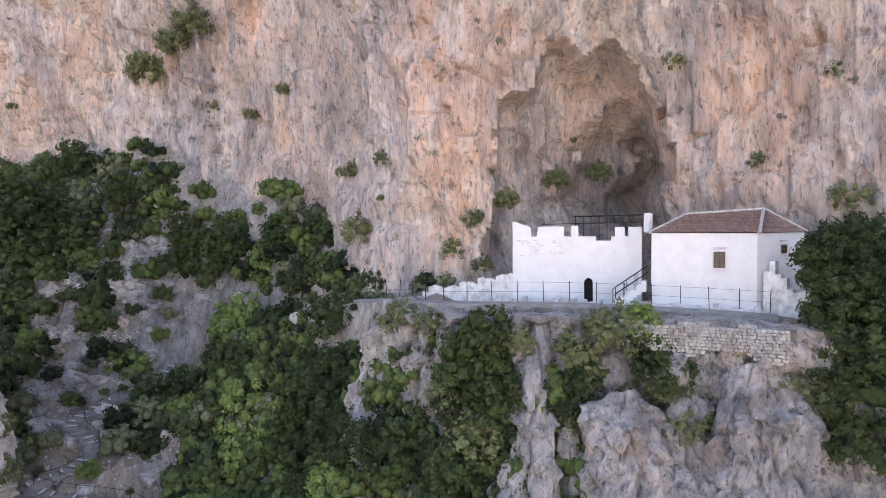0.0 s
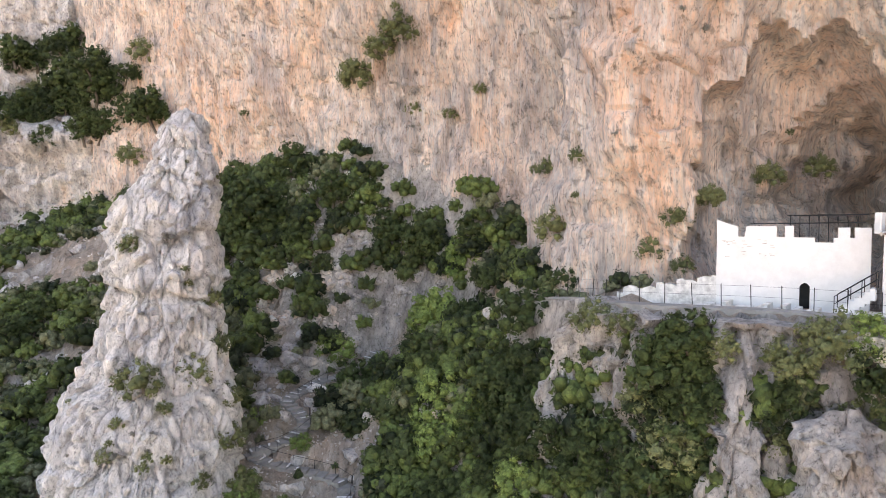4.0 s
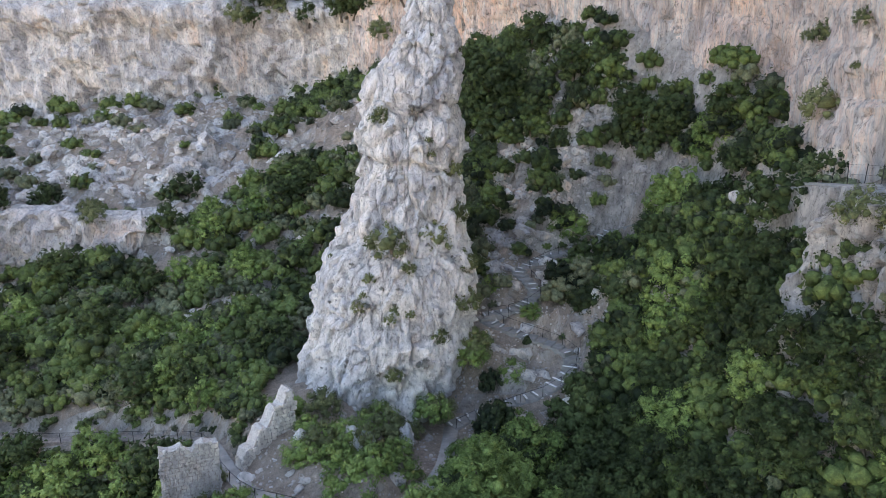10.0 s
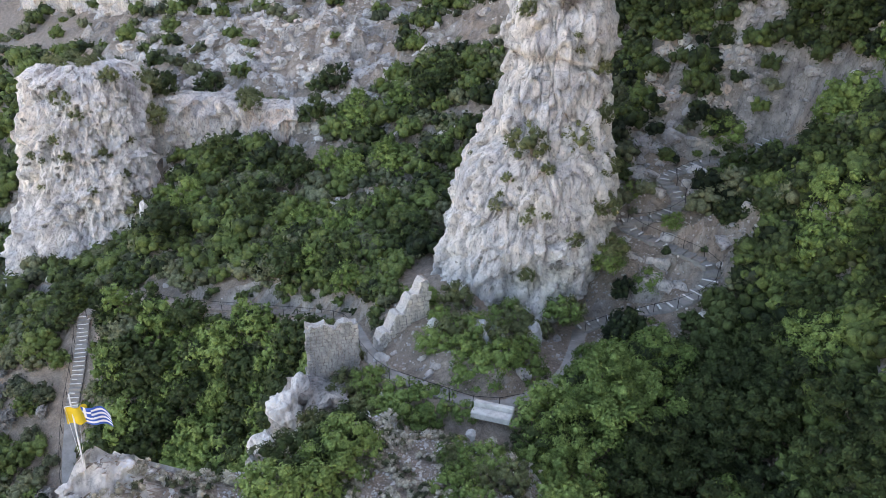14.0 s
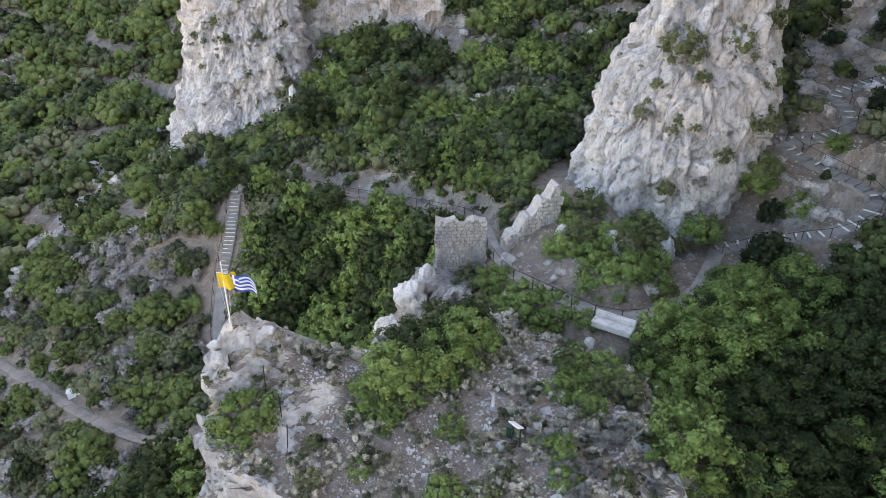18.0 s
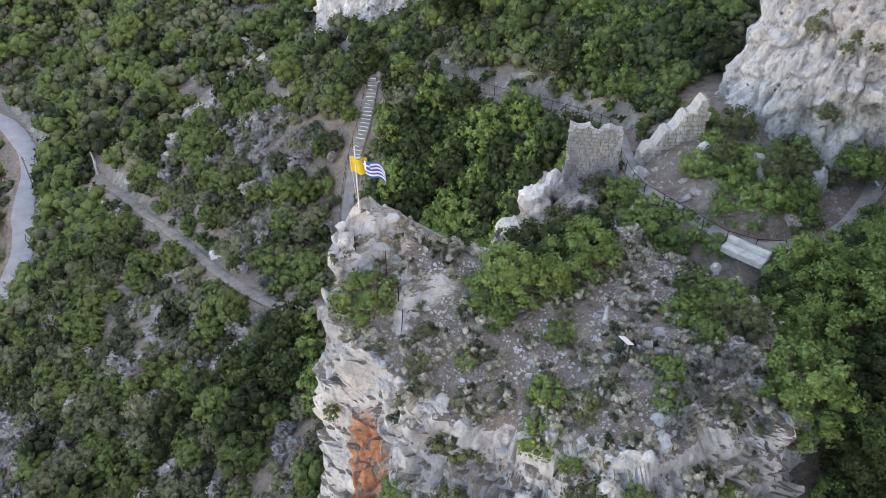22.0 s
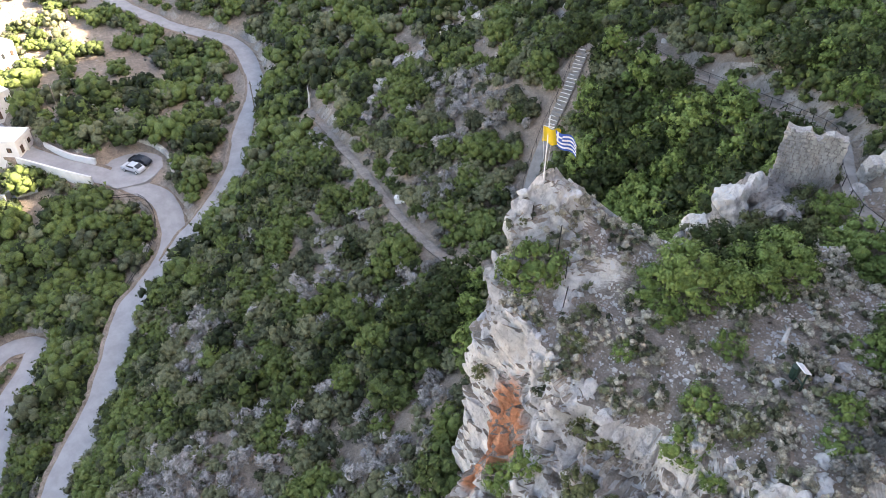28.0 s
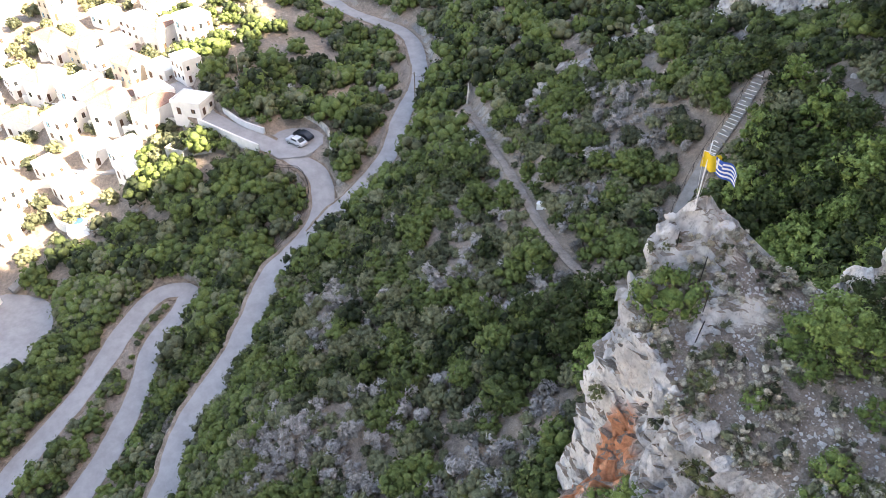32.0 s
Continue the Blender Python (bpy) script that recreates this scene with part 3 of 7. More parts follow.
def main_face(s, z, p):
    out = face(s, z, p, 100, 1.9, 0.85, 0.3)
    # the cave: a tall arch above the chapel
    warp = np.stack([fbm(np.stack([s / 3.5, z / 3.5, 0 * s + k], 1), 4, 160 + k) for k in (0, 7)], 1)
    fine = fbm(np.stack([s / 0.9, z / 3.0, 0 * s + 3], 1), 3, 171)
    along_s = (p[:, 1] - 35.9) * 1.15 + 0.9 * warp[:, 0] + 0.3 * fine
    z = z + 1.1 * warp[:, 1] + 0.4 * fine
    hollow = np.clip(1 - (along_s / 5.3) ** 2 - ((z - 91) / 13.0) ** 2, 0, 1)
    side = np.clip(1 - ((along_s + 1.4) / 2.6) ** 2 - ((z - 92) / 8.5) ** 2, 0, 1)
    at_cave = (p[:, 0] > 36) & (p[:, 1] < 48)
    out = out - at_cave * (6.2 * hollow ** 0.35 * (1 + 0.2 * warp[:, 1]) + 4.5 * np.sqrt(side) + 6.5 * np.exp(-((along_s + 2.6 + 0.12 * (z - 92)) / 0.9) ** 2) * smooth(84, 88, z) * smooth(100, 96, z) + 2.2 * np.exp(-((along_s - 0.6) / 0.7) ** 2 - ((z - 94) / 1.4) ** 2) - 0.7 * hollow * ridged(np.stack([s / 1.3, z / 6, 0 * s], 1), 3, 177))
    # the wall leans out above the cave
    return out + smooth(98, 125, z) * 3.5 * (p[:, 1] < 115)


def west_face(s, z, p):
    lip = smooth(99.5, 102, z + 1.5 * fbm(np.stack([s / 9, 0 * s, 0 * s], 1), 3, 190)) * smooth(110, 103, z)
    return face(s, z, p, 180, 2.2, 0.8, 0.4) + blocks(p, (5, 5, 3.5), 0.7, 0.7, 185) + 1.4 * lip - smooth(103, 110, z) * 11 - smooth(112, 140, z) * 6


# Rim, back and saddle are out of view, added to shape the sun's reach.
tagged(new("cliff", cliff("cliff", CLIFF_FOOT, 168, ROCK_RED, "", 0.42, 0.38, main_face, 100, [(25, 8), (80, 10), (200, -20), (420, -120)], saddle=lambda p: 21 * smooth(90, 98, p[:, 1]) * smooth(125, 116, p[:, 1]) - 6 * smooth(125, 133, p[:, 1]))),
       "high orange and grey limestone cliff with a cave", "cliff", kind="structure")
tagged(new("cliff", cliff("cliff", WEST_FOOT, 168, ROCK_GREY, "", 0.62, 0.56, west_face, 180, [(25, 8), (80, 10), (200, -20)], saddle=lambda p: -6 * smooth(-22, -8, p[:, 0]))),
       "pale grey bedded limestone cliff with a bushy ledge", "cliff", kind="structure")

# a lower band of bedded rock in the slope, from the buttress to the gully
BAND_FOOT = [(-20.5, 113, 77), (-22.5, 108.5, 76), (-26.2, 103, 73), (-29, 98.8, 70), (-33, 96.4, 67.8), (-40, 97.6, 66.6), (-48, 100.6, 65.4), (-55, 101.6, 64.7), (-63, 105, 66)]


def band_face(s, z, p):
    lip = smooth(72, 75, z + 1.2 * fbm(np.stack([s / 5, 0 * s, 0 * s], 1), 3, 390))
    return face(s, z, p, 380, 1.5, 0.6, 0.4) + blocks(p, (2.6, 2.6, 2.0), 0.8, 0.7, 385) + 0.9 * lip - smooth(66, 78, z) * 1.5


tagged(new("rock_band", cliff("rock_band", BAND_FOOT, 72.6, ROCK_GREY, "", 0.4, 0.35, band_face, 380, [(1.0, 0.5), (2.2, 0.1), (3.6, 0.7), (5, 0.2), (7, 0.3), (9, -3)])),
       "band of grey bedded limestone in the slope under the cliff", "rock", kind="structure")

TERRACE = list(reversed([(27.8, 42.4, 72), (28.8, 37.6, 68), (30.1, 34.4, 64), (32.5, 30.3, 62), (35.3, 26.1, 62), (37.9, 21.3, 62), (40.3, 16.4, 62), (43.5, 10, 60), (46, 0, 55), (52, -20, 50)]))


def lower_face(s, z, p):
    rib = ridged(np.stack([s / 6.5, z / 60, 0 * s], 1), 2, 311)
    depth = smooth(82.5, 70, z)
    return face(s, z, p, 300, 0.5, 0.5, 0.3) + blocks(p, (1.8, 1.8, 3.0), 0.6, 0.6, 305) + blocks(p, (0.8, 0.8, 1.2), 0.28, 0.3, 306) + (rib * 1.0 + 0.3) * depth - 0.3


tagged(new("rock_terrace", cliff("rock_terrace", TERRACE, 83.6, ROCK_CRAG, "", 0.3, 0.3, lower_face, 300, [(1.5, 0.1), (6, -0.6)])),
       "broken grey limestone crag that carries the chapel", "rock", kind="structure")


def stack(name, rings, material, seed, segs=220, rise=0.35, rough=(0.9, 0.6, 0.3), squareness=2.6, notch=None, flat=False, layer=3.2, chips=0.2):
    """A free-standing rock from rings (z, x, y, half width, half depth, turn in degrees)."""
    r = np.array(rings, float)
    n = int((r[-1, 0] - r[0, 0]) / rise)
    z = np.linspace(r[0, 0], r[-1, 0], n)
    cx, cy, rx, ry, tw = (np.interp(z, r[:, 0], r[:, k]) for k in range(1, 6))
    a = np.linspace(0, 2 * np.pi, segs, endpoint=False)
    ca, sa = np.cos(a), np.sin(a)
    k = (np.abs(ca) ** squareness + np.abs(sa) ** squareness) ** (-1 / squareness)
    ux, uy = (ca * k)[None] * rx[:, None], (sa * k)[None] * ry[:, None]
    tw = np.radians(tw)[:, None]
    dx, dy = ux * np.cos(tw) - uy * np.sin(tw), ux * np.sin(tw) + uy * np.cos(tw)
    q = np.stack([cx[:, None] + dx, cy[:, None] + dy, np.broadcast_to(z[:, None], dx.shape)], -1)
    flat_q = q.reshape(-1, 3)
    out = rough[0] * fbm(flat_q / np.array([4.5, 4.5, 8]), 3, seed) + rough[1] * ridged(flat_q / np.array([1.8, 1.8, layer]), 4, seed + 9) + rough[2] * fbm(flat_q / 0.7, 3, seed + 17)
    out = out + blocks(flat_q, (3.0, 3.0, 4.6), rough[0] * 0.9, 0.5, seed + 30) + blocks(flat_q, (1.1, 1.1, 1.6), chips, chips * 1.1, seed + 36)
    if notch:
        out = out + notch(flat_q)
    length = np.hypot(dx, dy) + 1e-6
    shrink = np.minimum(1.0, length / 1.5)
    gain = out.reshape(dx.shape) / length * shrink
    q[..., 0] += dx * gain
    q[..., 1] += dy * gain
    q[..., 2] += 0.4 * fbm(flat_q / 1.6, 3, seed + 70).reshape(dx.shape)
    if flat:
        last = q[-1]
        mid = last.mean(0)
        caps = [mid + (last - mid) * f for f in np.linspace(0.97, 0.02, 40)]
        caps = np.stack(caps)
        caps[..., 2] = last[None, :, 2] * np.linspace(0.97, 0, 40)[:, None] ** 2 + mid[2] * (1 - np.linspace(0.97, 0, 40)[:, None] ** 2)
        caps[..., 2] += 0.5 * fbm(caps.reshape(-1, 3) / 2.2, 4, seed + 81).reshape(caps.shape[:2]) + 0.15 * ridged(caps.reshape(-1, 3) / 0.8, 3, seed + 85).reshape(caps.shape[:2])
        q = np.concatenate([q, caps])
    return sheet(name, q, material, True, False)


def pillar_notch(p):
    z = p[:, 2] + 0.16 * (p[:, 0] - 1) + 0.5 * fbm(p / 3, 2, 507)
    return -0.9 * np.exp(-((z - 83.2) / 0.3) ** 2) - 0.5 * np.exp(-((z - 93.4) / 0.25) ** 2)


PILLAR = [(54, -2.6, 65, 10.4, 11.4, 0), (60, -1.7, 65.6, 8.3, 9.7, 0), (64, -0.3, 66.2, 7.7, 9.3, 0), (68, 0.9, 66.5, 7.6, 9.5, 0), (74, 1.5, 67.5, 7.0, 8.5, 0), (76.5, 2.0, 68, 5.7, 8, 0), (83, 2.9, 68.5, 4.6, 7, 0),
          (84, 2.9, 68.5, 4.9, 7, 0), (89, 3.1, 69, 4.3, 6, 0), (93, 3.9, 69.3, 3.4, 5, 0), (94, 4.2, 69.4, 2.9, 4.4, 0), (97.4, 4.6, 69.6, 2.0, 3.2, 0), (98.8, 4.9, 69.8, 1.2, 1.6, 0), (99.3, 5.0, 69.8, 0.1, 0.1, 0)]
tagged(new("rock_pillar", stack("rock_pillar", PILLAR, ROCK_PALE, 500, segs=370, rise=0.2, rough=(0.42, 0.1, 0.18), notch=pillar_notch, layer=4.0, chips=0.34)), "tall pale grey limestone pillar with shrubs on ledges", "rock pillar", kind="structure")
BUTTRESS = [(44, -62, 90, 13, 12, 20), (52, -62, 92, 11.5, 10, 20), (60, -62.5, 94, 9.6, 9, 20), (70, -63, 96, 8.6, 8.5, 20), (76.5, -63.5, 97.5, 7.4, 8, 20), (78.2, -63.5, 98, 5.6, 6.6, 20)]
tagged(new("rock_buttress", stack("rock_buttress", BUTTRESS, ROCK_PALE, 620, flat=True, rise=0.4, rough=(0.7, 0.1, 0.22), chips=0.5)), "pale limestone buttress standing out of the slope", "rock", kind="structure")
# rim of the outcrop (x, y, z), seen from above against the clock
RIM = [(2, 36.5, 60.6), (-1.5, 39.5, 60.9), (-7, 41, 60.8), (-11.5, 42, 60.5), (-14.6, 40, 60.2), (-15, 33.2, 62.6), (-17.4, 30.7, 63.8), (-20.6, 30.4, 65), (-22.4, 27.3, 65.8), (-22.2, 25.4, 64.6),
       (-21.4, 22.9, 62), (-17.3, 22, 61.8), (-14.6, 21.3, 61.3), (-11.5, 21.4, 60.8), (-8.1, 21.8, 60.4), (-4.9, 22.4, 61.2), (-2.2, 22.4, 62.2), (-0.2, 25.5, 62.4), (1.5, 30, 61.6)]


def outcrop():
    mid, hub = np.array([-8.0, 31.0]), 62.6
    rim = np.array(RIM)
    ang = np.unwrap(np.arctan2(rim[:, 1] - mid[1], rim[:, 0] - mid[0]))
    order = np.argsort(ang % (2 * np.pi))
    ang, rim = (ang % (2 * np.pi))[order], rim[order]
    a = np.linspace(0, 2 * np.pi, 480, endpoint=False)
    rad = np.interp(a, ang, np.hypot(rim[:, 0] - mid[0], rim[:, 1] - mid[1]), period=2 * np.pi)
    top = np.interp(a, ang, rim[:, 2], period=2 * np.pi)
    ca, sa = np.cos(a), np.sin(a)
    south, west = np.clip(-sa, 0, 1), np.clip(-ca, 0, 1)
    lean = 0.5 + 0.15 * np.clip(ca, 0, 1) + 0.1 * south - 0.48 * smooth(0.42, 0.82, west)
    rows = []
    for u in np.linspace(0.01, 1, 64):
        z = hub + (top - hub) * u ** 2.2
        rows.append(np.stack([mid[0] + ca * rad * u, mid[1] + sa * rad * u, z], 1))
    n_top = len(rows)
    for d in np.linspace(0.06, 1, 112) ** 1.2 * 27:
        r = rad + lean * d
        rows.append(np.stack([mid[0] + ca * r, mid[1] + sa * r, top - d], 1))
    q = np.stack(rows)
    f = q.reshape(-1, 3)
    out = 0.7 * fbm(f / np.array([4, 4, 5]), 3, 740) + 0.14 * fbm(f / 0.6, 3, 775) + blocks(f, (2.1, 2.1, 2.6), 0.6, 0.5, 778) + blocks(f, (0.85, 0.85, 1.1), 0.34, 0.36, 779)
    k = np.zeros(len(q))
    k[n_top - 4:n_top], k[n_top:] = np.linspace(0.2, 0.8, 4), 1
    out = out.reshape(q.shape[:2]) * k[:, None]
    q[..., 0] += ca * out * 0.88
    q[..., 1] += sa * out * 0.88
    q[n_top:, :, 2] += out[n_top:] * 0.48
    knobs = (0.6 * np.maximum(0, ridged(f / 1.5, 3, 791) - 0.15) + 0.5 * np.maximum(0, blocks(f, (1.5, 1.5, 1.5), 0.9, 0.5, 793)) * np.repeat(np.linspace(0, 1, n_top).tolist() + [1] * (len(q) - n_top), len(a)) ** 5) * smooth(0.1, 0.8, fbm(f / 3.5, 2, 796) - 0.5 + 0.9 * np.repeat(np.linspace(0, 1, n_top).tolist() + [1] * (len(q) - n_top), len(a)) ** 3)
    q[..., 2] += (0.22 * fbm(f / 2.5, 3, 781) + 0.9 * knobs).reshape(q.shape[:2])
    # the crest of knobbly rock that carries the pole
    crest = np.exp(-((f[:, 0] + 20.6) / 1.6) ** 2 - ((f[:, 1] - 28.2) / 1.5) ** 2) * 1.1
    crest += np.exp(-((f[:, 0] + 17.2 - 0.55 * (f[:, 1] - 26)) / 0.7) ** 2) * smooth(22.8, 24.5, f[:, 1]) * smooth(29.5, 27.5, f[:, 1]) * 0.45
    q[..., 2] += (crest * (1 + 0.5 * ridged(f / 0.9, 3, 799))).reshape(q.shape[:2])
    return sheet("rock_outcrop", q, ROCK_SOIL, True, False)


tagged(new("rock_outcrop", outcrop()), "pale limestone outcrop with a flagpole on its tip", "rock", kind="structure")
TOWER_ROCK = [(46, -18, 41, 5, 5, 40), (54, -16.5, 43.5, 3.2, 4.0, 40), (58, -15.6, 45, 2.4, 3.5, 40), (60.4, -14.6, 46.4, 1.8, 2.9, 40)]
tagged(new("tower_rock", stack("tower_rock", TOWER_ROCK, ROCK_CRAG, 860, segs=180, flat=True, rise=0.25, rough=(0.7, 0.2, 0.25), layer=2.0, chips=0.4)), "grey rock spur under the ruined wall", "rock", kind="structure")

for rings, seed in (([(60, 32.4, 24.6, 3.6, 3.4, 30), (68, 33.2, 25.0, 3.0, 3.0, 30), (74, 34.0, 25.4, 2.4, 2.4, 30), (78, 34.6, 25.6, 1.7, 1.8, 30), (79.6, 34.9, 25.8, 0.6, 0.7, 30)], 880),
                    ([(60, 34.6, 21.6, 3.4, 3.2, 30), (70, 35.4, 22.2, 2.8, 2.8, 30), (76, 36.0, 22.8, 2.0, 2.2, 30), (78.2, 36.3, 23.0, 0.7, 0.7, 30)], 890),
                    ([(60, 30.2, 29.6, 2.4, 2.6, 35), (70, 31.0, 29.9, 1.8, 2.0, 35), (78, 31.9, 30.3, 1.2, 1.4, 35), (82.6, 32.5, 30.6, 0.5, 0.5, 35)], 900),
                    ([(60, 36.6, 17.6, 3.6, 3.4, 25), (72, 37.6, 18.4, 3.0, 3.0, 25), (79, 38.6, 19.2, 2.3, 2.4, 25), (81.4, 39.0, 19.6, 1.0, 1.0, 25)], 910),
                    ([(68, 26.8, 42.0, 1.9, 1.8, 50), (73, 27.2, 42.0, 1.6, 1.6, 50), (78, 27.6, 42.0, 1.2, 1.3, 50), (81.5, 28.0, 42.0, 0.6, 0.6, 50)], 920)):
    tagged(new("rock_rib", stack("rock_rib", rings, ROCK_CRAG, seed, segs=110, rise=0.28, rough=(0.5, 0.42, 0.2), layer=8.0, chips=0.42)), "upright grey limestone rib of the chapel crag", "rock", kind="structure")

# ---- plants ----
# Holm oak green, darkened further to stand in for shade deep in the gorge.
LEAF_OAK_SHADED = leaf_material("holm_oak_leaves_shaded", (0.014, 0.024, 0.011), (0.06, 0.088, 0.03))
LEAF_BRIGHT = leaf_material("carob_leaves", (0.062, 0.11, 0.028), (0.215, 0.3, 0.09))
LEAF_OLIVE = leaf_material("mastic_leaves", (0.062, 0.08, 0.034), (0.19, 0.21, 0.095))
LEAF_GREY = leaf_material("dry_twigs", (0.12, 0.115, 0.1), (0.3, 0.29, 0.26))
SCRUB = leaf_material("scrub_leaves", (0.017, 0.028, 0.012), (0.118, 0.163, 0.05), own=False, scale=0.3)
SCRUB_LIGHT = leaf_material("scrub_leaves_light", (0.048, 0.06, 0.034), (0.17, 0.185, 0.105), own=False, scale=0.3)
# Scrub green lowered to carry the shade inside the gorge in the leaf colour.
SCRUB_SHADED = leaf_material("scrub_leaves_shaded", (0.013, 0.022, 0.011), (0.072, 0.1, 0.036), own=False, scale=0.3)
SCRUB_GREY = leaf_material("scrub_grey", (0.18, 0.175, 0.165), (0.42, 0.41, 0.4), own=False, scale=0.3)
BARK = plain("bark", (0.16, 0.13, 0.105), 0.95, vary=0.5, scale=6, relief=0.03)


def cube_ball(n=3):
    v, f = [], []
    grid = np.linspace(-1, 1, n)
    for ax in range(3):
        for s in (-1, 1):
            base = len(v)
            for a in grid:
                for b in grid:
                    p = np.zeros(3)
                    p[ax], p[(ax + 1) % 3], p[(ax + 2) % 3] = s, a, b
                    v.append(p / np.linalg.norm(p))
            for i in range(n - 1):
                for j in range(n - 1):
                    c = [base + i * n + j, base + (i + 1) * n + j, base + (i + 1) * n + j + 1, base + i * n + j + 1]
                    f.append(c if s > 0 else c[::-1])
    return np.array(v), np.array(f)


BALL_V, BALL_F = cube_ball()
CUBE_V, CUBE_F = cube_ball(2)
G = (1 + 5 ** 0.5) / 2
ICO_V = np.array([(-1, G, 0), (1, G, 0), (-1, -G, 0), (1, -G, 0), (0, -1, G), (0, 1, G), (0, -1, -G), (0, 1, -G), (G, 0, -1), (G, 0, 1), (-G, 0, -1), (-G, 0, 1)]) / math.hypot(1, G)
ICO_F = np.array([(a, b, c) for a in range(12) for b in range(a + 1, 12) for c in range(b + 1, 12)
                  if all(np.linalg.norm(ICO_V[p] - ICO_V[q]) < 1.1 for p, q in ((a, b), (b, c), (a, c)))])
ICO_F = np.array([f if np.dot(np.cross(ICO_V[f[1]] - ICO_V[f[0]], ICO_V[f[2]] - ICO_V[f[0]]), ICO_V[f[0]]) > 0 else f[::-1] for f in ICO_F])


def foliage(rng, width, tall, low, lobes, leaves, leaf, squash=0.9, stretch=1.6, core_size=0.7):
    """Points and triangles of one crown: uneven soft lobes with small leaf sprays all over them. width: radius, tall: height, low: where the crown starts."""
    twiggy = stretch > 2
    if twiggy:
        d = rng.normal(size=(lobes, 3))
        d /= np.linalg.norm(d, axis=1)[:, None]
        d *= (rng.random((lobes, 1)) ** 0.4)
        lr = width * rng.uniform(0.24, 0.46, lobes) * (1.15 - 0.35 * np.linalg.norm(d, axis=1))
        up = d[:, 2] * 0.5 + 0.5
    else:
        # small puffs of leaves over a dome, with a dark heart
        k = np.arange(lobes) + 0.5
        dz = 1 - 1.6 * k / lobes
        turn = k * 2.39996 + rng.uniform(0, 6.28)
        d = np.stack([np.sqrt(1 - dz ** 2) * np.cos(turn), np.sqrt(1 - dz ** 2) * np.sin(turn), dz], 1) + rng.normal(size=(lobes, 3)) * 0.14
        d /= np.linalg.norm(d, axis=1)[:, None]
        lr = width * rng.uniform(0.25, 0.42, lobes) * (16 / lobes) ** 0.38
        d *= rng.uniform(0.72, 1.04, (lobes, 1))
        up = np.clip((d[:, 2] + 0.6) / 1.6, 0, 1.05)
    mid = np.stack([d[:, 0] * (width - lr * 0.75), d[:, 1] * (width - lr * 0.75), low + lr * 0.65 + up * np.maximum(0.05, tall - low - lr * 1.5)], 1)
    if not twiggy:
        heart = np.array([[0, 0, low + (tall - low) * 0.42]])
        mid, lr, d = np.concatenate([mid, heart]), np.append(lr, width * 0.66), np.concatenate([d, [[0, 0, 0.1]]])
    blobs = len(mid)
    jag = 1 + (0.27 if twiggy else 0.17) * rng.normal(size=(blobs, 12))
    core = mid[:, None] + ICO_V[None] * (lr * core_size)[:, None, None] * jag[..., None] * np.array([1, 1, squash])
    cf = ICO_F[None] + (np.arange(blobs) * 12)[:, None, None]
    which = rng.choice(lobes, leaves, p=lr[:lobes] ** 2 / (lr[:lobes] ** 2).sum())
    n = rng.normal(size=(leaves, 3)) + np.array([0, 0, 0.3]) + (0.4 if twiggy else 0.9) * d[which]
    n /= np.linalg.norm(n, axis=1)[:, None]
    at = mid[which] + n * (lr[which] * rng.uniform(0.6, 1.2, leaves))[:, None] * np.array([1, 1, squash])
    n = n + rng.normal(size=(leaves, 3)) * 0.4
    n /= np.linalg.norm(n, axis=1)[:, None]
    e = np.cross(n, rng.normal(size=(leaves, 3)))
    e /= np.linalg.norm(e, axis=1)[:, None]
    g = np.cross(n, e)
    s = leaf * rng.uniform(0.6, 1.35, leaves)[:, None]
    e, g = e * s * 0.5 * stretch, g * s * 0.6
    tri = np.stack([at - e * 0.9 - g * 0.5, at + e * 0.9 - g * 0.4, at + g], 1)
    verts = np.concatenate([core.reshape(-1, 3), tri.reshape(-1, 3)])
    faces = np.concatenate([cf.reshape(-1, 3), np.arange(leaves * 3).reshape(-1, 3) + blobs * 12])
    return verts, faces, np.arange(len(faces)) < blobs * 20


def trunk_bm(rng, width, low, tall):
    """One bent, tapering stem."""
    bm = bmesh.new()
    start = -0.5 if tall > 3 else -0.1
    rings, p, r = [], Vector((0, 0, start)), 0.07 + 0.05 * width
    for h in (start, 0.12 * tall, 0.25 * tall, 0.4 * tall, 0.6 * tall):
        p = Vector((p.x + rng.normal() * 0.07 * width, p.y + rng.normal() * 0.07 * width, h))
        rings.append([bm.verts.new(p + Vector((math.cos(a) * r, math.sin(a) * r, 0))) for a in np.linspace(0, 2 * math.pi, 6, endpoint=False)])
        r *= 0.8
    for a, b in zip(rings[:-1], rings[1:]):
        for k in range(6):
            bm.faces.new((a[k], a[(k + 1) % 6], b[(k + 1) % 6], b[k]))
    bm.faces.new(rings[-1])
    return bm


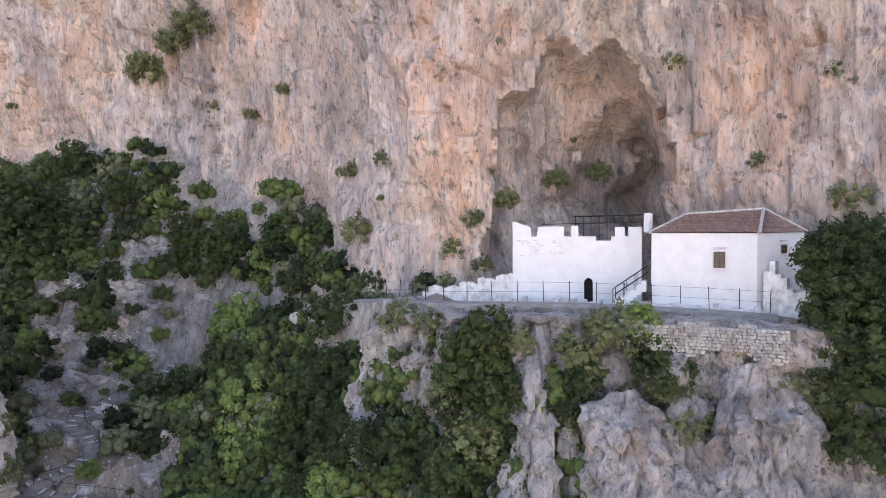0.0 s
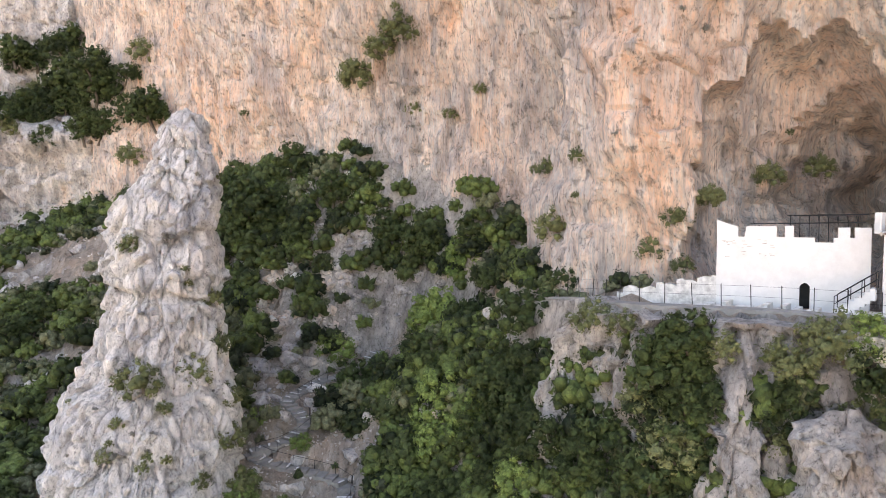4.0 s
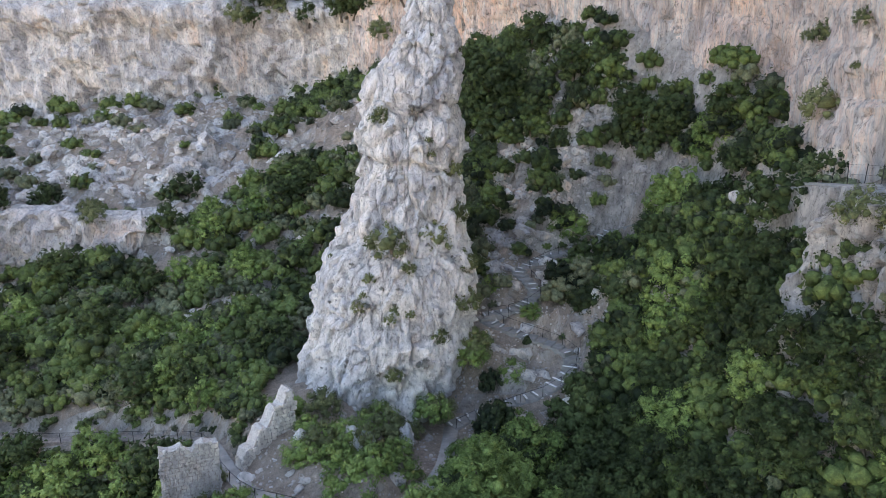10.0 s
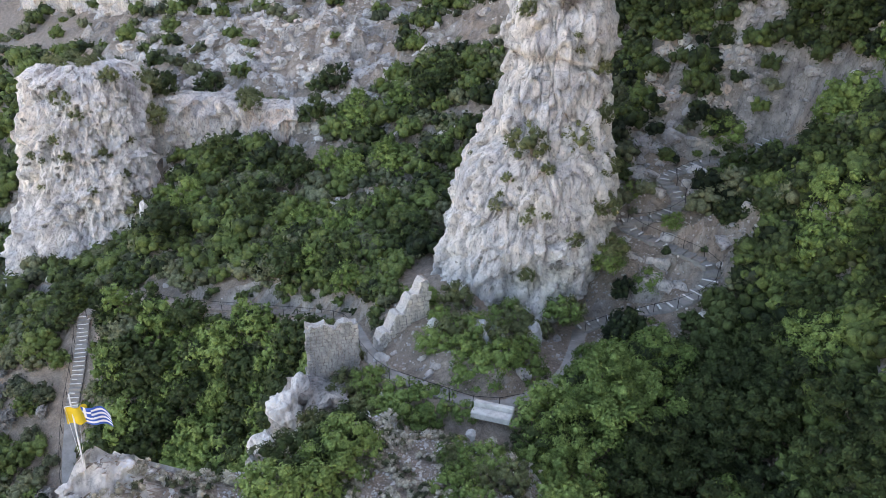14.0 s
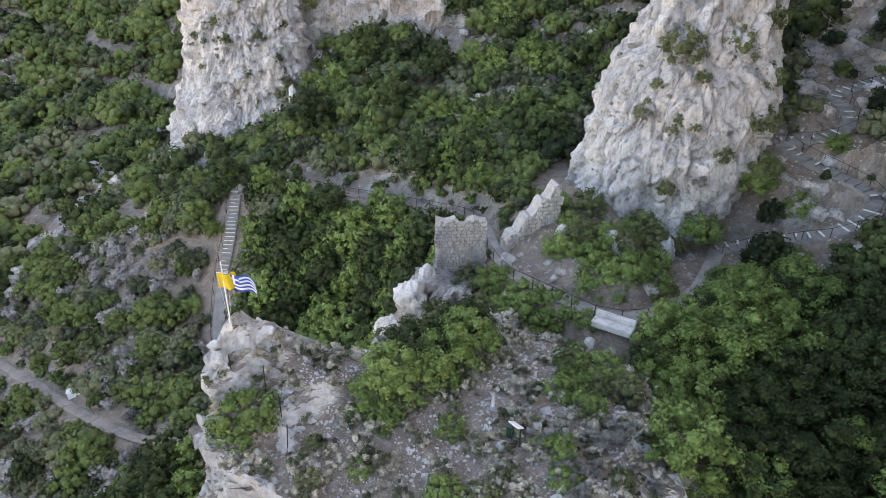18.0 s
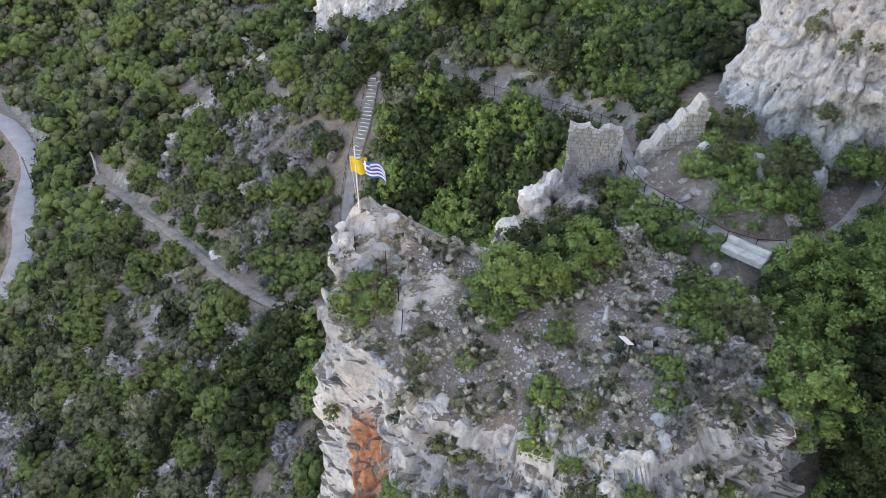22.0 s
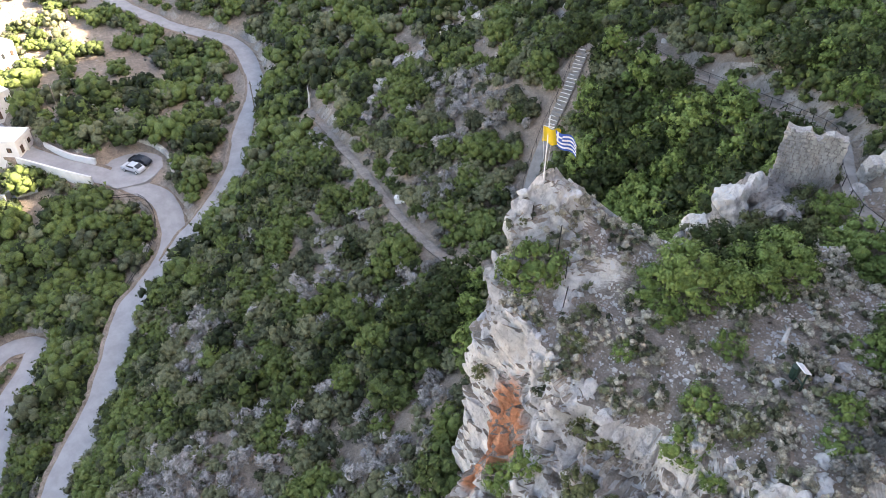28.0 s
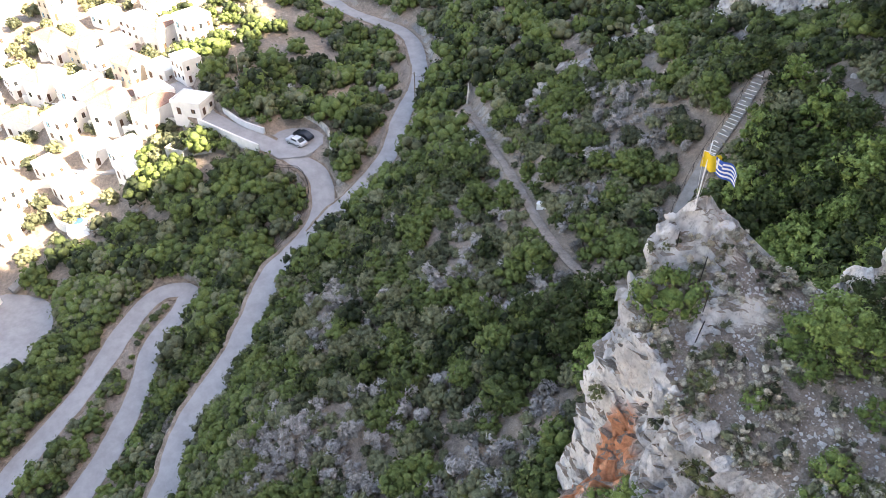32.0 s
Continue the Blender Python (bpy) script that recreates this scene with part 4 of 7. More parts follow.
KINDS = [("holm_oak", "dark green holm oak with a dense rounded crown", "tree", LEAF_OAK_SHADED, 2.2, 4.3, 0.1, 26, 620, 0.25),
         ("holm_oak", "dark green holm oak with a broad uneven crown", "tree", LEAF_OAK_SHADED, 2.6, 4.1, 0.1, 30, 680, 0.26),
         ("carob_tree", "bright green carob tree with a full crown", "tree", LEAF_BRIGHT, 2.1, 4.1, 0.1, 26, 640, 0.25),
         ("mastic_shrub", "olive green mastic shrub among the rocks", "shrub", LEAF_OLIVE, 1.5, 2.0, -0.3, 22, 1050, 0.115),
         ("mastic_shrub", "low green mastic shrub on stony ground", "shrub", LEAF_BRIGHT, 1.3, 1.6, -0.3, 20, 1000, 0.11),
         ("dry_shrub", "grey leafless shrub with dry twigs", "shrub", LEAF_GREY, 1.2, 1.6, -0.2, 6, 700, 0.09),
         ("holm_oak", "dark green holm oak with a dense leafy crown beside the rocks", "tree", LEAF_OAK_SHADED, 2.4, 4.2, 0.1, 46, 2700, 0.14),
         ("carob_tree", "bright green carob tree with a full leafy crown", "tree", LEAF_BRIGHT, 2.1, 4.1, 0.1, 42, 2600, 0.135)]
PLANTS = []
prng = np.random.default_rng(11)
for name, label, category, leafy, w, h, low, lobes, leaves, leaf in KINDS:
    ob = thing(name, pose(0, 0, -400), label, category, group=name.replace("_", " ") + "s of the gorge")
    v, f, soft = foliage(prng, w, h, low, lobes, leaves, leaf, stretch=3.4 if leafy is LEAF_GREY else 1.7, core_size=0.56)
    shared("crown", mesh_of("crown", v, f, leafy, soft), ob)
    part("trunk", trunk_bm(prng, w, low, h), BARK, ob)
    PLANTS.append(ob)


def plant(kind, x, y, z, size=1.0, squash=1.0, sink=0.15):
    if -0.205 < x / max(1.0, y) < -0.135 and 45.5 < y < 53 and z > 59:
        return None   # open ground in front of the ruined wall
    m = pose(x, y, z - sink, rnd.uniform(-6, 6), rnd.uniform(-6, 6), rnd.uniform(0, 360))
    return copy_thing(PLANTS[kind], m @ Matrix.Diagonal((size, size, size * squash, 1)))


rnd = random.Random(5)


def inside_rock(x, y):
    """Where rock stands on the ground instead of soil."""
    if ((x + 8) / 15) ** 2 + ((y - 31) / 11.5) ** 2 < 1 and y < 43:
        return True
    if ((x - 0.6) / 9.8) ** 2 + ((y - 65.5) / 10.5) ** 2 < 1 or ((x + 62) / 11) ** 2 + ((y - 93) / 10.5) ** 2 < 1:
        return True
    return ((x + 14) / 3.2) ** 2 + ((y - 46) / 3.2) ** 2 < 1


# open stony ground between the trees of the gorge: x, y, radius
CLEARINGS = [(15.8, 84.9, 3), (22, 82.2, 2.6), (25.6, 79.6, 3), (14.9, 81, 3), (12, 76.2, 3.2), (15.7, 73, 3.2), (21.5, 79, 2.6), (13.6, 78.8, 3), (23.2, 57.9, 2.2), (19.5, 62.9, 2.4), (12.2, 70.9, 3.2), (12, 64, 2.6), (13, 61.2, 2.0), (12.2, 56.6, 2.6), (10.2, 57.4, 2.0), (16, 58.6, 1.8)]


def spots(x0, x1, y0, y1, step, keep, seed, gap, open_below=-9.0):
    """Places for plants on a shaken grid, off the ways and the rock; patches stay open where a broad noise is low."""
    r = np.random.default_rng(seed)
    gx_, gy_ = np.meshgrid(np.arange(x0, x1, step), np.arange(y0, y1, step))
    xy = np.stack([gx_.ravel(), gy_.ravel()], 1) + r.uniform(-0.5, 0.5, (gx_.size, 2)) * step
    n = fbm(np.concatenate([xy / 9.0, np.zeros((len(xy), 1))], 1), 3, 61)
    ok = (r.random(len(xy)) < keep) & (n > open_below) & (near_way(xy)[0] > gap)
    for cx, cy, rad, _ in FLATS:
        ok &= np.hypot(xy[:, 0] - cx, xy[:, 1] - cy) > rad + 1.0
    for cx, cy, rad in CLEARINGS:
        ok &= (np.hypot(xy[:, 0] - cx, xy[:, 1] - cy) > rad * 0.8) | (r.random(len(xy)) < 0.4)
    return [tuple(p) for p in xy[ok] if not inside_rock(*p)]


def cliff_line(x, y, gap=1.2):
    """True on the open side of the cliff."""
    a, b = CLIFF_FOOT[:-1], CLIFF_FOOT[1:]
    best, sign = 1e9, 1
    for p, q in zip(a, b):
        d = (q[0] - p[0], q[1] - p[1])
        u = min(1, max(0, ((x - p[0]) * d[0] + (y - p[1]) * d[1]) / (d[0] ** 2 + d[1] ** 2)))
        e = math.hypot(x - p[0] - u * d[0], y - p[1] - u * d[1])
        if e < best:
            best, sign = e, d[0] * (y - p[1]) - d[1] * (x - p[0])
    return sign > 0 and best > gap


# trees and shrubs that the camera passes nearest
for x, y in spots(4.6, 31, 22, 54, 2.7, 0.92, 2, 1.2):
    # From x = 12 on mostly the darkened oaks, for the gorge's shade.
    plant(rnd.choice((6, 7, 7) if x < 7 else (6, 7, 6, 7, 6, 7) if x < 12 else (6, 6, 6, 6, 6, 7)), x, y, height(x, y), rnd.uniform(0.8, 1.25))
for x, y in spots(-40, -15, 33, 66, 2.9, 0.95, 3, 1.0):
    plant(rnd.choice((0, 1, 1, 2, 2)), x, y, height(x, y), rnd.uniform(0.85, 1.3))
for x, y in spots(-14, 10, 42, 58, 2.1, 0.6, 7, 0.5):
    plant(rnd.choice((3, 3, 4, 4, 4, 5)), x, y, height(x, y), rnd.uniform(0.7, 1.4))


for x, y, s in ((4.6, 46.4, 1.2), (3.4, 44.4, 1.1), (5.6, 48.8, 1.2), (6.0, 51.5, 1.0), (2.0, 42.9, 0.8), (-0.6, 47.6, 1.3), (-3.6, 47.8, 1.2), (-6.4, 49.2, 1.2), (0.8, 51.6, 1.1)):
    plant(4, x, y, height(x, y), s)


# the scrub beyond: joined, too many to count
def scrub(name, label, places, sizes, lobes, leaves, leaf, material, seed, tall=1.3, stretch=1.6):
    r = np.random.default_rng(seed)
    forms = [foliage(r, 1.0, tall, 0.0, lobes, leaves, leaf, stretch=stretch, core_size=0.5 if stretch > 2 else 0.72) for _ in range(9)]
    vs, fs, tones, soft, base = [], [], [], [], 0
    room = near_way(np.array(places))[0]
    for (x, y), free in zip(places, room):
        v, f, m = forms[r.integers(9)]
        soft.append(m)
        a, s = r.uniform(0, 6.28), min(r.uniform(*sizes), max(0.4, free + 0.15))
        c, d = math.cos(a) * s, math.sin(a) * s
        vs.append(np.stack([x + v[:, 0] * c - v[:, 1] * d, y + v[:, 0] * d + v[:, 1] * c, height(x, y) - 0.15 * s + v[:, 2] * s * r.uniform(0.85, 1.25)], 1))
        fs.append(f + base)
        tones.append(np.full(len(v), r.random(), np.float32))
        base += len(v)
    me = mesh_of(name, np.concatenate(vs), np.concatenate(fs), material, np.concatenate(soft))
    me.attributes.new("tone", "FLOAT", "POINT").data.foreach_set("value", np.concatenate(tones))
    tagged(new(name, me), label, "shrubs", kind="stuff")


def village(x, y):
    return x < -126 and y < 24 and y < 24 + (x + 126) * 0.1 and not (x > -140 and 5 < y < 20)


def split(places, share, seed):
    r = random.Random(seed)
    a, b = [], []
    for p in places:
        (a if r.random() < share else b).append(p)
    return a, b


# patches of dry grey scrub, and bare earth at the foot of the outcrop: x, y, radius
GREY_PATCHES = [(-60.5, 38, 6.5), (-56, 33, 5), (-45, 35, 5), (-48, 8, 8), (-39, 12, 6), (-65, 62, 7), (-56.5, 59, 5.5), (-53, 49.5, 4), (-72, 66, 6), (-30, 13, 5), (-66, 20, 5)]
BARE_PATCHES = [(-35.7, 33, 3.2), (-31, 27.7, 3.5), (-29.5, 23.5, 3.5), (-36.5, 37.2, 2.6)]
ROCK_RIDGE = [(-81.5, 80.5), (-80, 75.5), (-82, 71.7), (-83.5, 67), (-82, 61.5)]


def within(p, patches):
    return max(1 - math.hypot(p[0] - x, p[1] - y) / r for x, y, r in patches)


def patch_noise(places, seed):
    return fbm(np.array([(x / 7, y / 7, 0.5) for x, y in places]), 3, seed)


def off_ridge(p):
    return min(math.hypot(p[0] - x, p[1] - y) for x, y in ROCK_RIDGE) > 2.6


near_trees = [p for p in spots(-84, -22, -8, 66, 2.2, 0.98, 4, 0.7) if not (p[0] > -40 and p[1] > 33) and within(p, BARE_PATCHES) < 0 and off_ridge(p)]
near_trees = [p for p, n in zip(near_trees, patch_noise(near_trees, 66)) if 0.45 * n + 1.3 * max(0, within(p, GREY_PATCHES)) < 0.24]
near_low = [p for p in spots(-84, -22, -8, 66, 1.5, 0.95, 17, 0.5) if not (p[0] > -40 and p[1] > 33) and (within(p, BARE_PATCHES) < 0 or rnd.random() < 0.6) and off_ridge(p)]
near_low = [p for p, n in zip(near_low, patch_noise(near_low, 66)) if 0.45 * n + 1.3 * max(0, within(p, GREY_PATCHES)) > 0.1 or within(p, BARE_PATCHES) > 0]
grey_near, olive_near = split(near_low, 0.45, 8)
light_near, dark_near = split(near_trees, 0.42, 9)
scrub("scrub", "dense green trees and tall scrub on the valley slope", dark_near, (1.2, 2.6), 20, 320, 0.135, SCRUB, 21, 1.35)
scrub("scrub", "lighter olive green scrub on the valley slope", light_near, (1.0, 2.2), 18, 300, 0.135, SCRUB_LIGHT, 22)
scrub("scrub", "low olive shrubs between the dry scrub", olive_near, (0.7, 1.4), 11, 160, 0.14, SCRUB_LIGHT, 123, 1.1)
scrub("dry_scrub", "grey dry scrub between the green bushes", grey_near, (0.9, 1.7), 9, 260, 0.13, SCRUB_GREY, 23, 1.2, 3.0)
far_scrub = [p for p in spots(-235, -84, -45, 135, 3.2, 0.97, 5, 1.2) + spots(-128, -84, -20, 34, 3.2, 0.9, 15, 1.0) if not village(*p) and not (p[0] < -200 and p[1] < 30) and off_ridge(p) and not (p[0] < -116 and p[1] < 20 and rnd.random() < 0.5)]
far_scrub = [p for p in far_scrub if not (p[0] < -141 and p[1] < 52 and rnd.random() < 0.6)]
grey_far, green_far = split(far_scrub, 0.14, 18)
light_far, dark_far = split(green_far, 0.25, 19)
scrub("scrub", "dark green bushes on the far slope by the road", dark_far, (2.0, 4.0), 14, 110, 0.13, SCRUB, 24)
scrub("scrub", "light green bushes on the far slope by the road", light_far, (1.7, 3.4), 12, 100, 0.13, SCRUB_LIGHT, 25)
scrub("dry_scrub", "grey dry bushes on the far slope", grey_far, (0.9, 1.8), 3, 120, 0.15, SCRUB_GREY, 26, 1.2, 3.6)
back_scrub = [p for p in spots(-125, 12, 66, 156, 1.9, 0.94, 6, 0.5, -0.75) if cliff_line(*p) and not (p[0] < -84 and p[1] < 120) and off_ridge(p)]
# the slope is densest low down, bare and rocky under the cliff
back_scrub = [p for p in back_scrub if not (-62 < p[0] < -20 and 98 < p[1] < 128 and rnd.random() < 0.62)]
back_scrub = [p for p in back_scrub if rnd.random() < 1.15 - 0.6 * smooth(92, 124, p[1]) - 0.35 * smooth(100, 108, p[1]) * (p[0] < -18)]
light_back, dark_back = split(back_scrub, 0.45, 29)
scrub("scrub", "green scrub on the rocky slope under the cliff", dark_back, (1.2, 2.7), 11, 130, 0.15, SCRUB, 27)
scrub("scrub", "olive scrub on the rocky slope under the cliff", light_back, (0.9, 2.1), 9, 110, 0.15, SCRUB_LIGHT, 28)

# the wood on the side of the gorge, the gorge's shade put into its leaves
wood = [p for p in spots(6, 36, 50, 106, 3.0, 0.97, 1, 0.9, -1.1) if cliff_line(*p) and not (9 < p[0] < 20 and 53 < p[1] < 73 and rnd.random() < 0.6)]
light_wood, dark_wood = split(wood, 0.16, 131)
scrub("trees", "holm oaks on the side of the gorge, its shade in their colour", dark_wood, (1.5, 2.5), 24, 300, 0.13, SCRUB_SHADED, 132, 1.5)
scrub("trees", "olive green trees on the side of the gorge", light_wood, (1.4, 2.3), 22, 280, 0.13, SCRUB_LIGHT, 133, 1.5)

# undergrowth on the steep sides of the gorge, between the trees, partly in the shaded leaf colour
under = [p for p in spots(3, 36, 24, 106, 1.9, 0.9, 14, 0.35, -1.0) if cliff_line(*p) and not (8.5 < p[0] < 18.5 and 55 < p[1] < 76 and rnd.random() < 0.75)]
light_under, dark_under = split(under, 0.35, 31)
scrub("scrub", "undergrowth on the steep side of the gorge, darkened for its shade", dark_under, (0.9, 1.9), 9, 70, 0.16, SCRUB_SHADED, 32)
scrub("scrub", "olive undergrowth on the steep side of the gorge", light_under, (0.7, 1.5), 9, 80, 0.15, SCRUB_LIGHT, 33)

# the bank along the footpath between the two stairs
bank = [p for p in spots(-47, -11, 34, 74, 1.7, 0.9, 41, 0.35) + spots(-40, -11, 50, 66, 1.4, 0.9, 40, 0.3) if p[0] > -39.5 or near_way(np.array([p]))[0][0] > 1.5]
light_bank, dark_bank = split(bank, 0.4, 42)
scrub("scrub", "dark green bushes along the footpath", dark_bank, (0.8, 1.8), 10, 80, 0.15, SCRUB, 43)
scrub("scrub", "olive bushes along the footpath", light_bank, (0.6, 1.4), 9, 80, 0.14, SCRUB_LIGHT, 44)

# the steepest ground, thick with bushes up to the foot of the cliff
steep = [p for p in spots(6, 39, 54, 108, 1.5, 0.9, 35, 0.5) + spots(16, 35, 20, 58, 1.15, 0.95, 34, 0.3) if cliff_line(*p, 0.2) and max(abs(height(p[0] + 1, p[1]) - height(p[0] - 1, p[1])), abs(height(p[0], p[1] + 1) - height(p[0], p[1] - 1))) > 1.5
         and not (8.5 < p[0] < 18.5 and 55 < p[1] < 76)]
light_steep, dark_steep = split(steep, 0.15, 36)
scrub("scrub", "dark green bushes on the steep ground below the cliff", dark_steep, (1.1, 2.3), 11, 80, 0.15, SCRUB, 37)
scrub("scrub", "olive bushes on the steep ground below the cliff", light_steep, (0.9, 1.8), 7, 80, 0.14, SCRUB_LIGHT, 38)

# hedges between the arms of the hairpin
hedge = spots(-108, -52, -46, 14, 1.75, 0.95, 47, 0.35)
light_hedge, dark_hedge = split(hedge, 0.4, 48)
scrub("scrub", "dark green hedge between the arms of the hairpin", dark_hedge, (1.2, 2.4), 9, 60, 0.15, SCRUB, 49)
scrub("scrub", "light green hedge between the arms of the hairpin", light_hedge, (1.1, 2.2), 9, 60, 0.15, SCRUB_LIGHT, 50)

# ---- buildings, paths' furniture and other made things ----
STONE = rock_material("wall_stone", (0.9, 0.865, 0.81), (0.56, 0.535, 0.5), (0.68, 0.55, 0.46), 0.58, 0.1, 0.6, pit=0.6, spot=0.5)
MORTAR = earth_material("mortar", (0.4, 0.37, 0.335), (0.6, 0.56, 0.51), 2.0, 9.0, 0.04)
TILE = plain("clay_tiles", (0.3, 0.19, 0.155), 0.9, vary=0.5, scale=4.0, relief=0.02)
WOOD_DARK = plain("brown_painted_wood", (0.13, 0.07, 0.045), 0.7, vary=0.4)
GLASS = plain("dark_window_glass", (0.03, 0.035, 0.04), 0.15, vary=0.3)
DOORWAY_SHADE = plain("doorway_shade", (0.02, 0.02, 0.02), 0.95)
PAINT_EDGE = plain("white_step_paint", (0.8, 0.8, 0.79), 0.8, vary=0.25, scale=5.0)
POLE_WHITE = plain("white_metal_paint", (0.8, 0.8, 0.8), 0.4, vary=0.1)
YELLOW = plain("yellow_cloth", (0.75, 0.52, 0.03), 0.85, vary=0.15)
BLUE = plain("blue_cloth", (0.03, 0.1, 0.42), 0.85, vary=0.15)
CLOTH_WHITE = plain("white_cloth", (0.8, 0.8, 0.8), 0.85, vary=0.08)
SIGN_WHITE = plain("white_sign_board", (0.82, 0.82, 0.82), 0.5, vary=0.05)
GREEN_DARK = plain("dark_green_paint", (0.02, 0.05, 0.035), 0.5, vary=0.3)
STONE_BRIGHT = plain("pale_dressed_stone", (0.55, 0.54, 0.51), 0.9, vary=0.35, scale=2.0, relief=0.05)
PLASTER = plain("village_whitewash", (0.8, 0.79, 0.76), 0.85, vary=0.12, scale=0.8)
CREAM = plain("village_cream_plaster", (0.7, 0.62, 0.5), 0.88, vary=0.15, scale=0.8)
CAR_DARK = plain("dark_car_paint", (0.02, 0.025, 0.035), 0.25, 0.3, vary=0.1)
CAR_LIGHT = plain("silver_car_paint", (0.6, 0.62, 0.65), 0.3, 0.3, vary=0.08)
TYRE = plain("tyre_rubber", (0.02, 0.02, 0.02), 0.9)
BIN_BLUE = plain("blue_plastic", (0.02, 0.1, 0.3), 0.5, vary=0.15)
POLE_WOOD = plain("grey_wooden_pole", (0.24, 0.2, 0.165), 0.9, vary=0.3)
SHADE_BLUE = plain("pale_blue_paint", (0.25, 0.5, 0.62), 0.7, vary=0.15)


def stone_mesh(seed):
    r = np.random.default_rng(seed)
    v = BALL_V.copy()
    v = np.sign(v) * np.abs(v) ** 0.55
    key = {}
    for i, p in enumerate(BALL_V):
        k = tuple(np.round(p, 3))
        if k not in key:
            key[k] = r.uniform(0.82, 1.12, 3)
        v[i] = v[i] * key[k]
    v = v / np.abs(v).max(0) * 0.5
    bm = bmesh.new()
    vs = [bm.verts.new(q) for q in v]
    for f in BALL_F:
        bm.faces.new([vs[i] for i in f])
    bmesh.ops.remove_doubles(bm, verts=bm.verts, dist=0.02)
    me = bpy.data.meshes.new("stone")
    bm.to_mesh(me)
    bm.free()
    me.materials.append(STONE)
    return me


STONES = [stone_mesh(k) for k in range(6)]


def masonry(parent, o, u, n, length, top, course, depth, base, seed, long=1.5, bottom=None):
    """Rough stones in uneven courses on one face: o the foot of the face, u along it, n out of it. top(s): height of the wall's crest at s."""
    r = random.Random(seed)
    z = 0.0
    while z < 9:
        h = course * r.uniform(0.75, 1.25)
        s = -r.random() * course
        some = False
        while s < length:
            w = course * r.uniform(0.8, long * 1.3)
            c = s + w / 2
            if 0 < c < length and z + h * 0.6 < top(c) and (bottom is None or z > bottom(c)):
                some = True
                m = Matrix.Translation(Vector(o) + Vector(u) * c + Vector(n) * (r.uniform(-0.3, 0.2) * depth * 0.4) + Vector((0, 0, z + h / 2)))
                a = math.atan2(u[1], u[0])
                m = m @ pose(0, 0, 0, r.uniform(-5, 5), r.uniform(-6, 6), math.degrees(a) + r.uniform(-6, 6)) @ Matrix.Diagonal((w * 0.97, depth, h * 0.97, 1))
                shared("stone", STONES[r.randrange(6)], parent, m)
            s += w
        z += h
        if not some and z > 1.0:
            break


def columns(name, o, u, n, us, low, high, thick, material, parent, label=""):
    """A wall from upright strips along u: low(s) and high(s) give its foot and its crest; n points to the front."""
    bm = bmesh.new()
    o, u, n = Vector(o), Vector(u), Vector(n)
    for a, b in zip(us[:-1], us[1:]):
        if b - a < 1e-4:
            continue
        e = 1e-3
        vs = []
        for s, t in ((a, a + e), (b, b - e)):
            for back in (0, -thick):
                for z in (low(t), high(t)):
                    vs.append(bm.verts.new(o + u * s + n * back + Vector((0, 0, z))))
        a0, a1, a2, a3, b0, b1, b2, b3 = vs
        for f in ((a0, b0, b1, a1), (a2, a3, b3, b2), (a1, b1, b3, a3), (a0, a2, b2, b0), (a0, a1, a3, a2), (b0, b2, b3, b1)):
            bm.faces.new(f)
    bmesh.ops.remove_doubles(bm, verts=bm.verts, dist=1e-4)
    bmesh.ops.recalc_face_normals(bm, faces=bm.faces)
    return part(name, bm, material, parent, label)


def prism(bm, pts, z0, z1):
    low = [bm.verts.new((x, y, z0)) for x, y in pts]
    up = [bm.verts.new((x, y, z1)) for x, y in pts]
    for k in range(len(pts)):
        j = (k + 1) % len(pts)
        bm.faces.new((low[k], low[j], up[j], up[k]))
    bm.faces.new(up)
    bm.faces.new(low[::-1])
    bmesh.ops.recalc_face_normals(bm, faces=bm.faces)
    return bm


def tiled(bm, a, b, c, d, pitch=0.22, course=0.42):
    """A slope of half-round tiles: eave from a to b, ridge from d to c."""
    a, b, c, d = map(Vector, (a, b, c, d))
    cols = max(2, int((b - a).length / pitch * 4))
    rows = max(2, int((((c + d) - (a + b)) / 2).length / course))
    n = (b - a).cross(d - a).normalized()
    if n.z < 0:
        n = -n
    lines = []
    for r in range(rows):
        for k, step in ((r / rows, 0.05), ((r + 1) / rows, 0.0)):
            row = []
            for i in range(cols + 1):
                x = i / cols
                p = (a + (b - a) * x) * (1 - k) + (d + (c - d) * x) * k
                row.append(bm.verts.new(p + n * (0.07 * abs(math.sin(x * (b - a).length / pitch * math.pi)) + step)))
            lines.append(row)
    for r0, r1 in zip(lines[:-1], lines[1:]):
        for i in range(cols):
            bm.faces.new((r0[i], r0[i + 1], r1[i + 1], r1[i]))
    return bm


# -- the chapel --
U, N = Vector((0.51, -0.86, 0)), Vector((-0.86, -0.51, 0))
A, B, C, D, E = (40.0, 27.5), (43.25, 22.05), (47.3, 21.0), (48.6, 24.6), (44.0, 30.2)
chapel = thing("chapel", pose(0, 0, 0), "small whitewashed chapel with a tiled hipped roof", "chapel")
part("wall", prism(bmesh.new(), [A, B, C, D, E], 82.6, 88.65), WHITE, chapel)
bm = bmesh.new()


def eave(p, out=0.18, z=88.62):
    cx, cy = sum(q[0] for q in (A, B, C, D, E)) / 5, sum(q[1] for q in (A, B, C, D, E)) / 5
    d = Vector((p[0] - cx, p[1] - cy, 0)).normalized() * out
    return Vector((p[0] + d.x, p[1] + d.y, z))


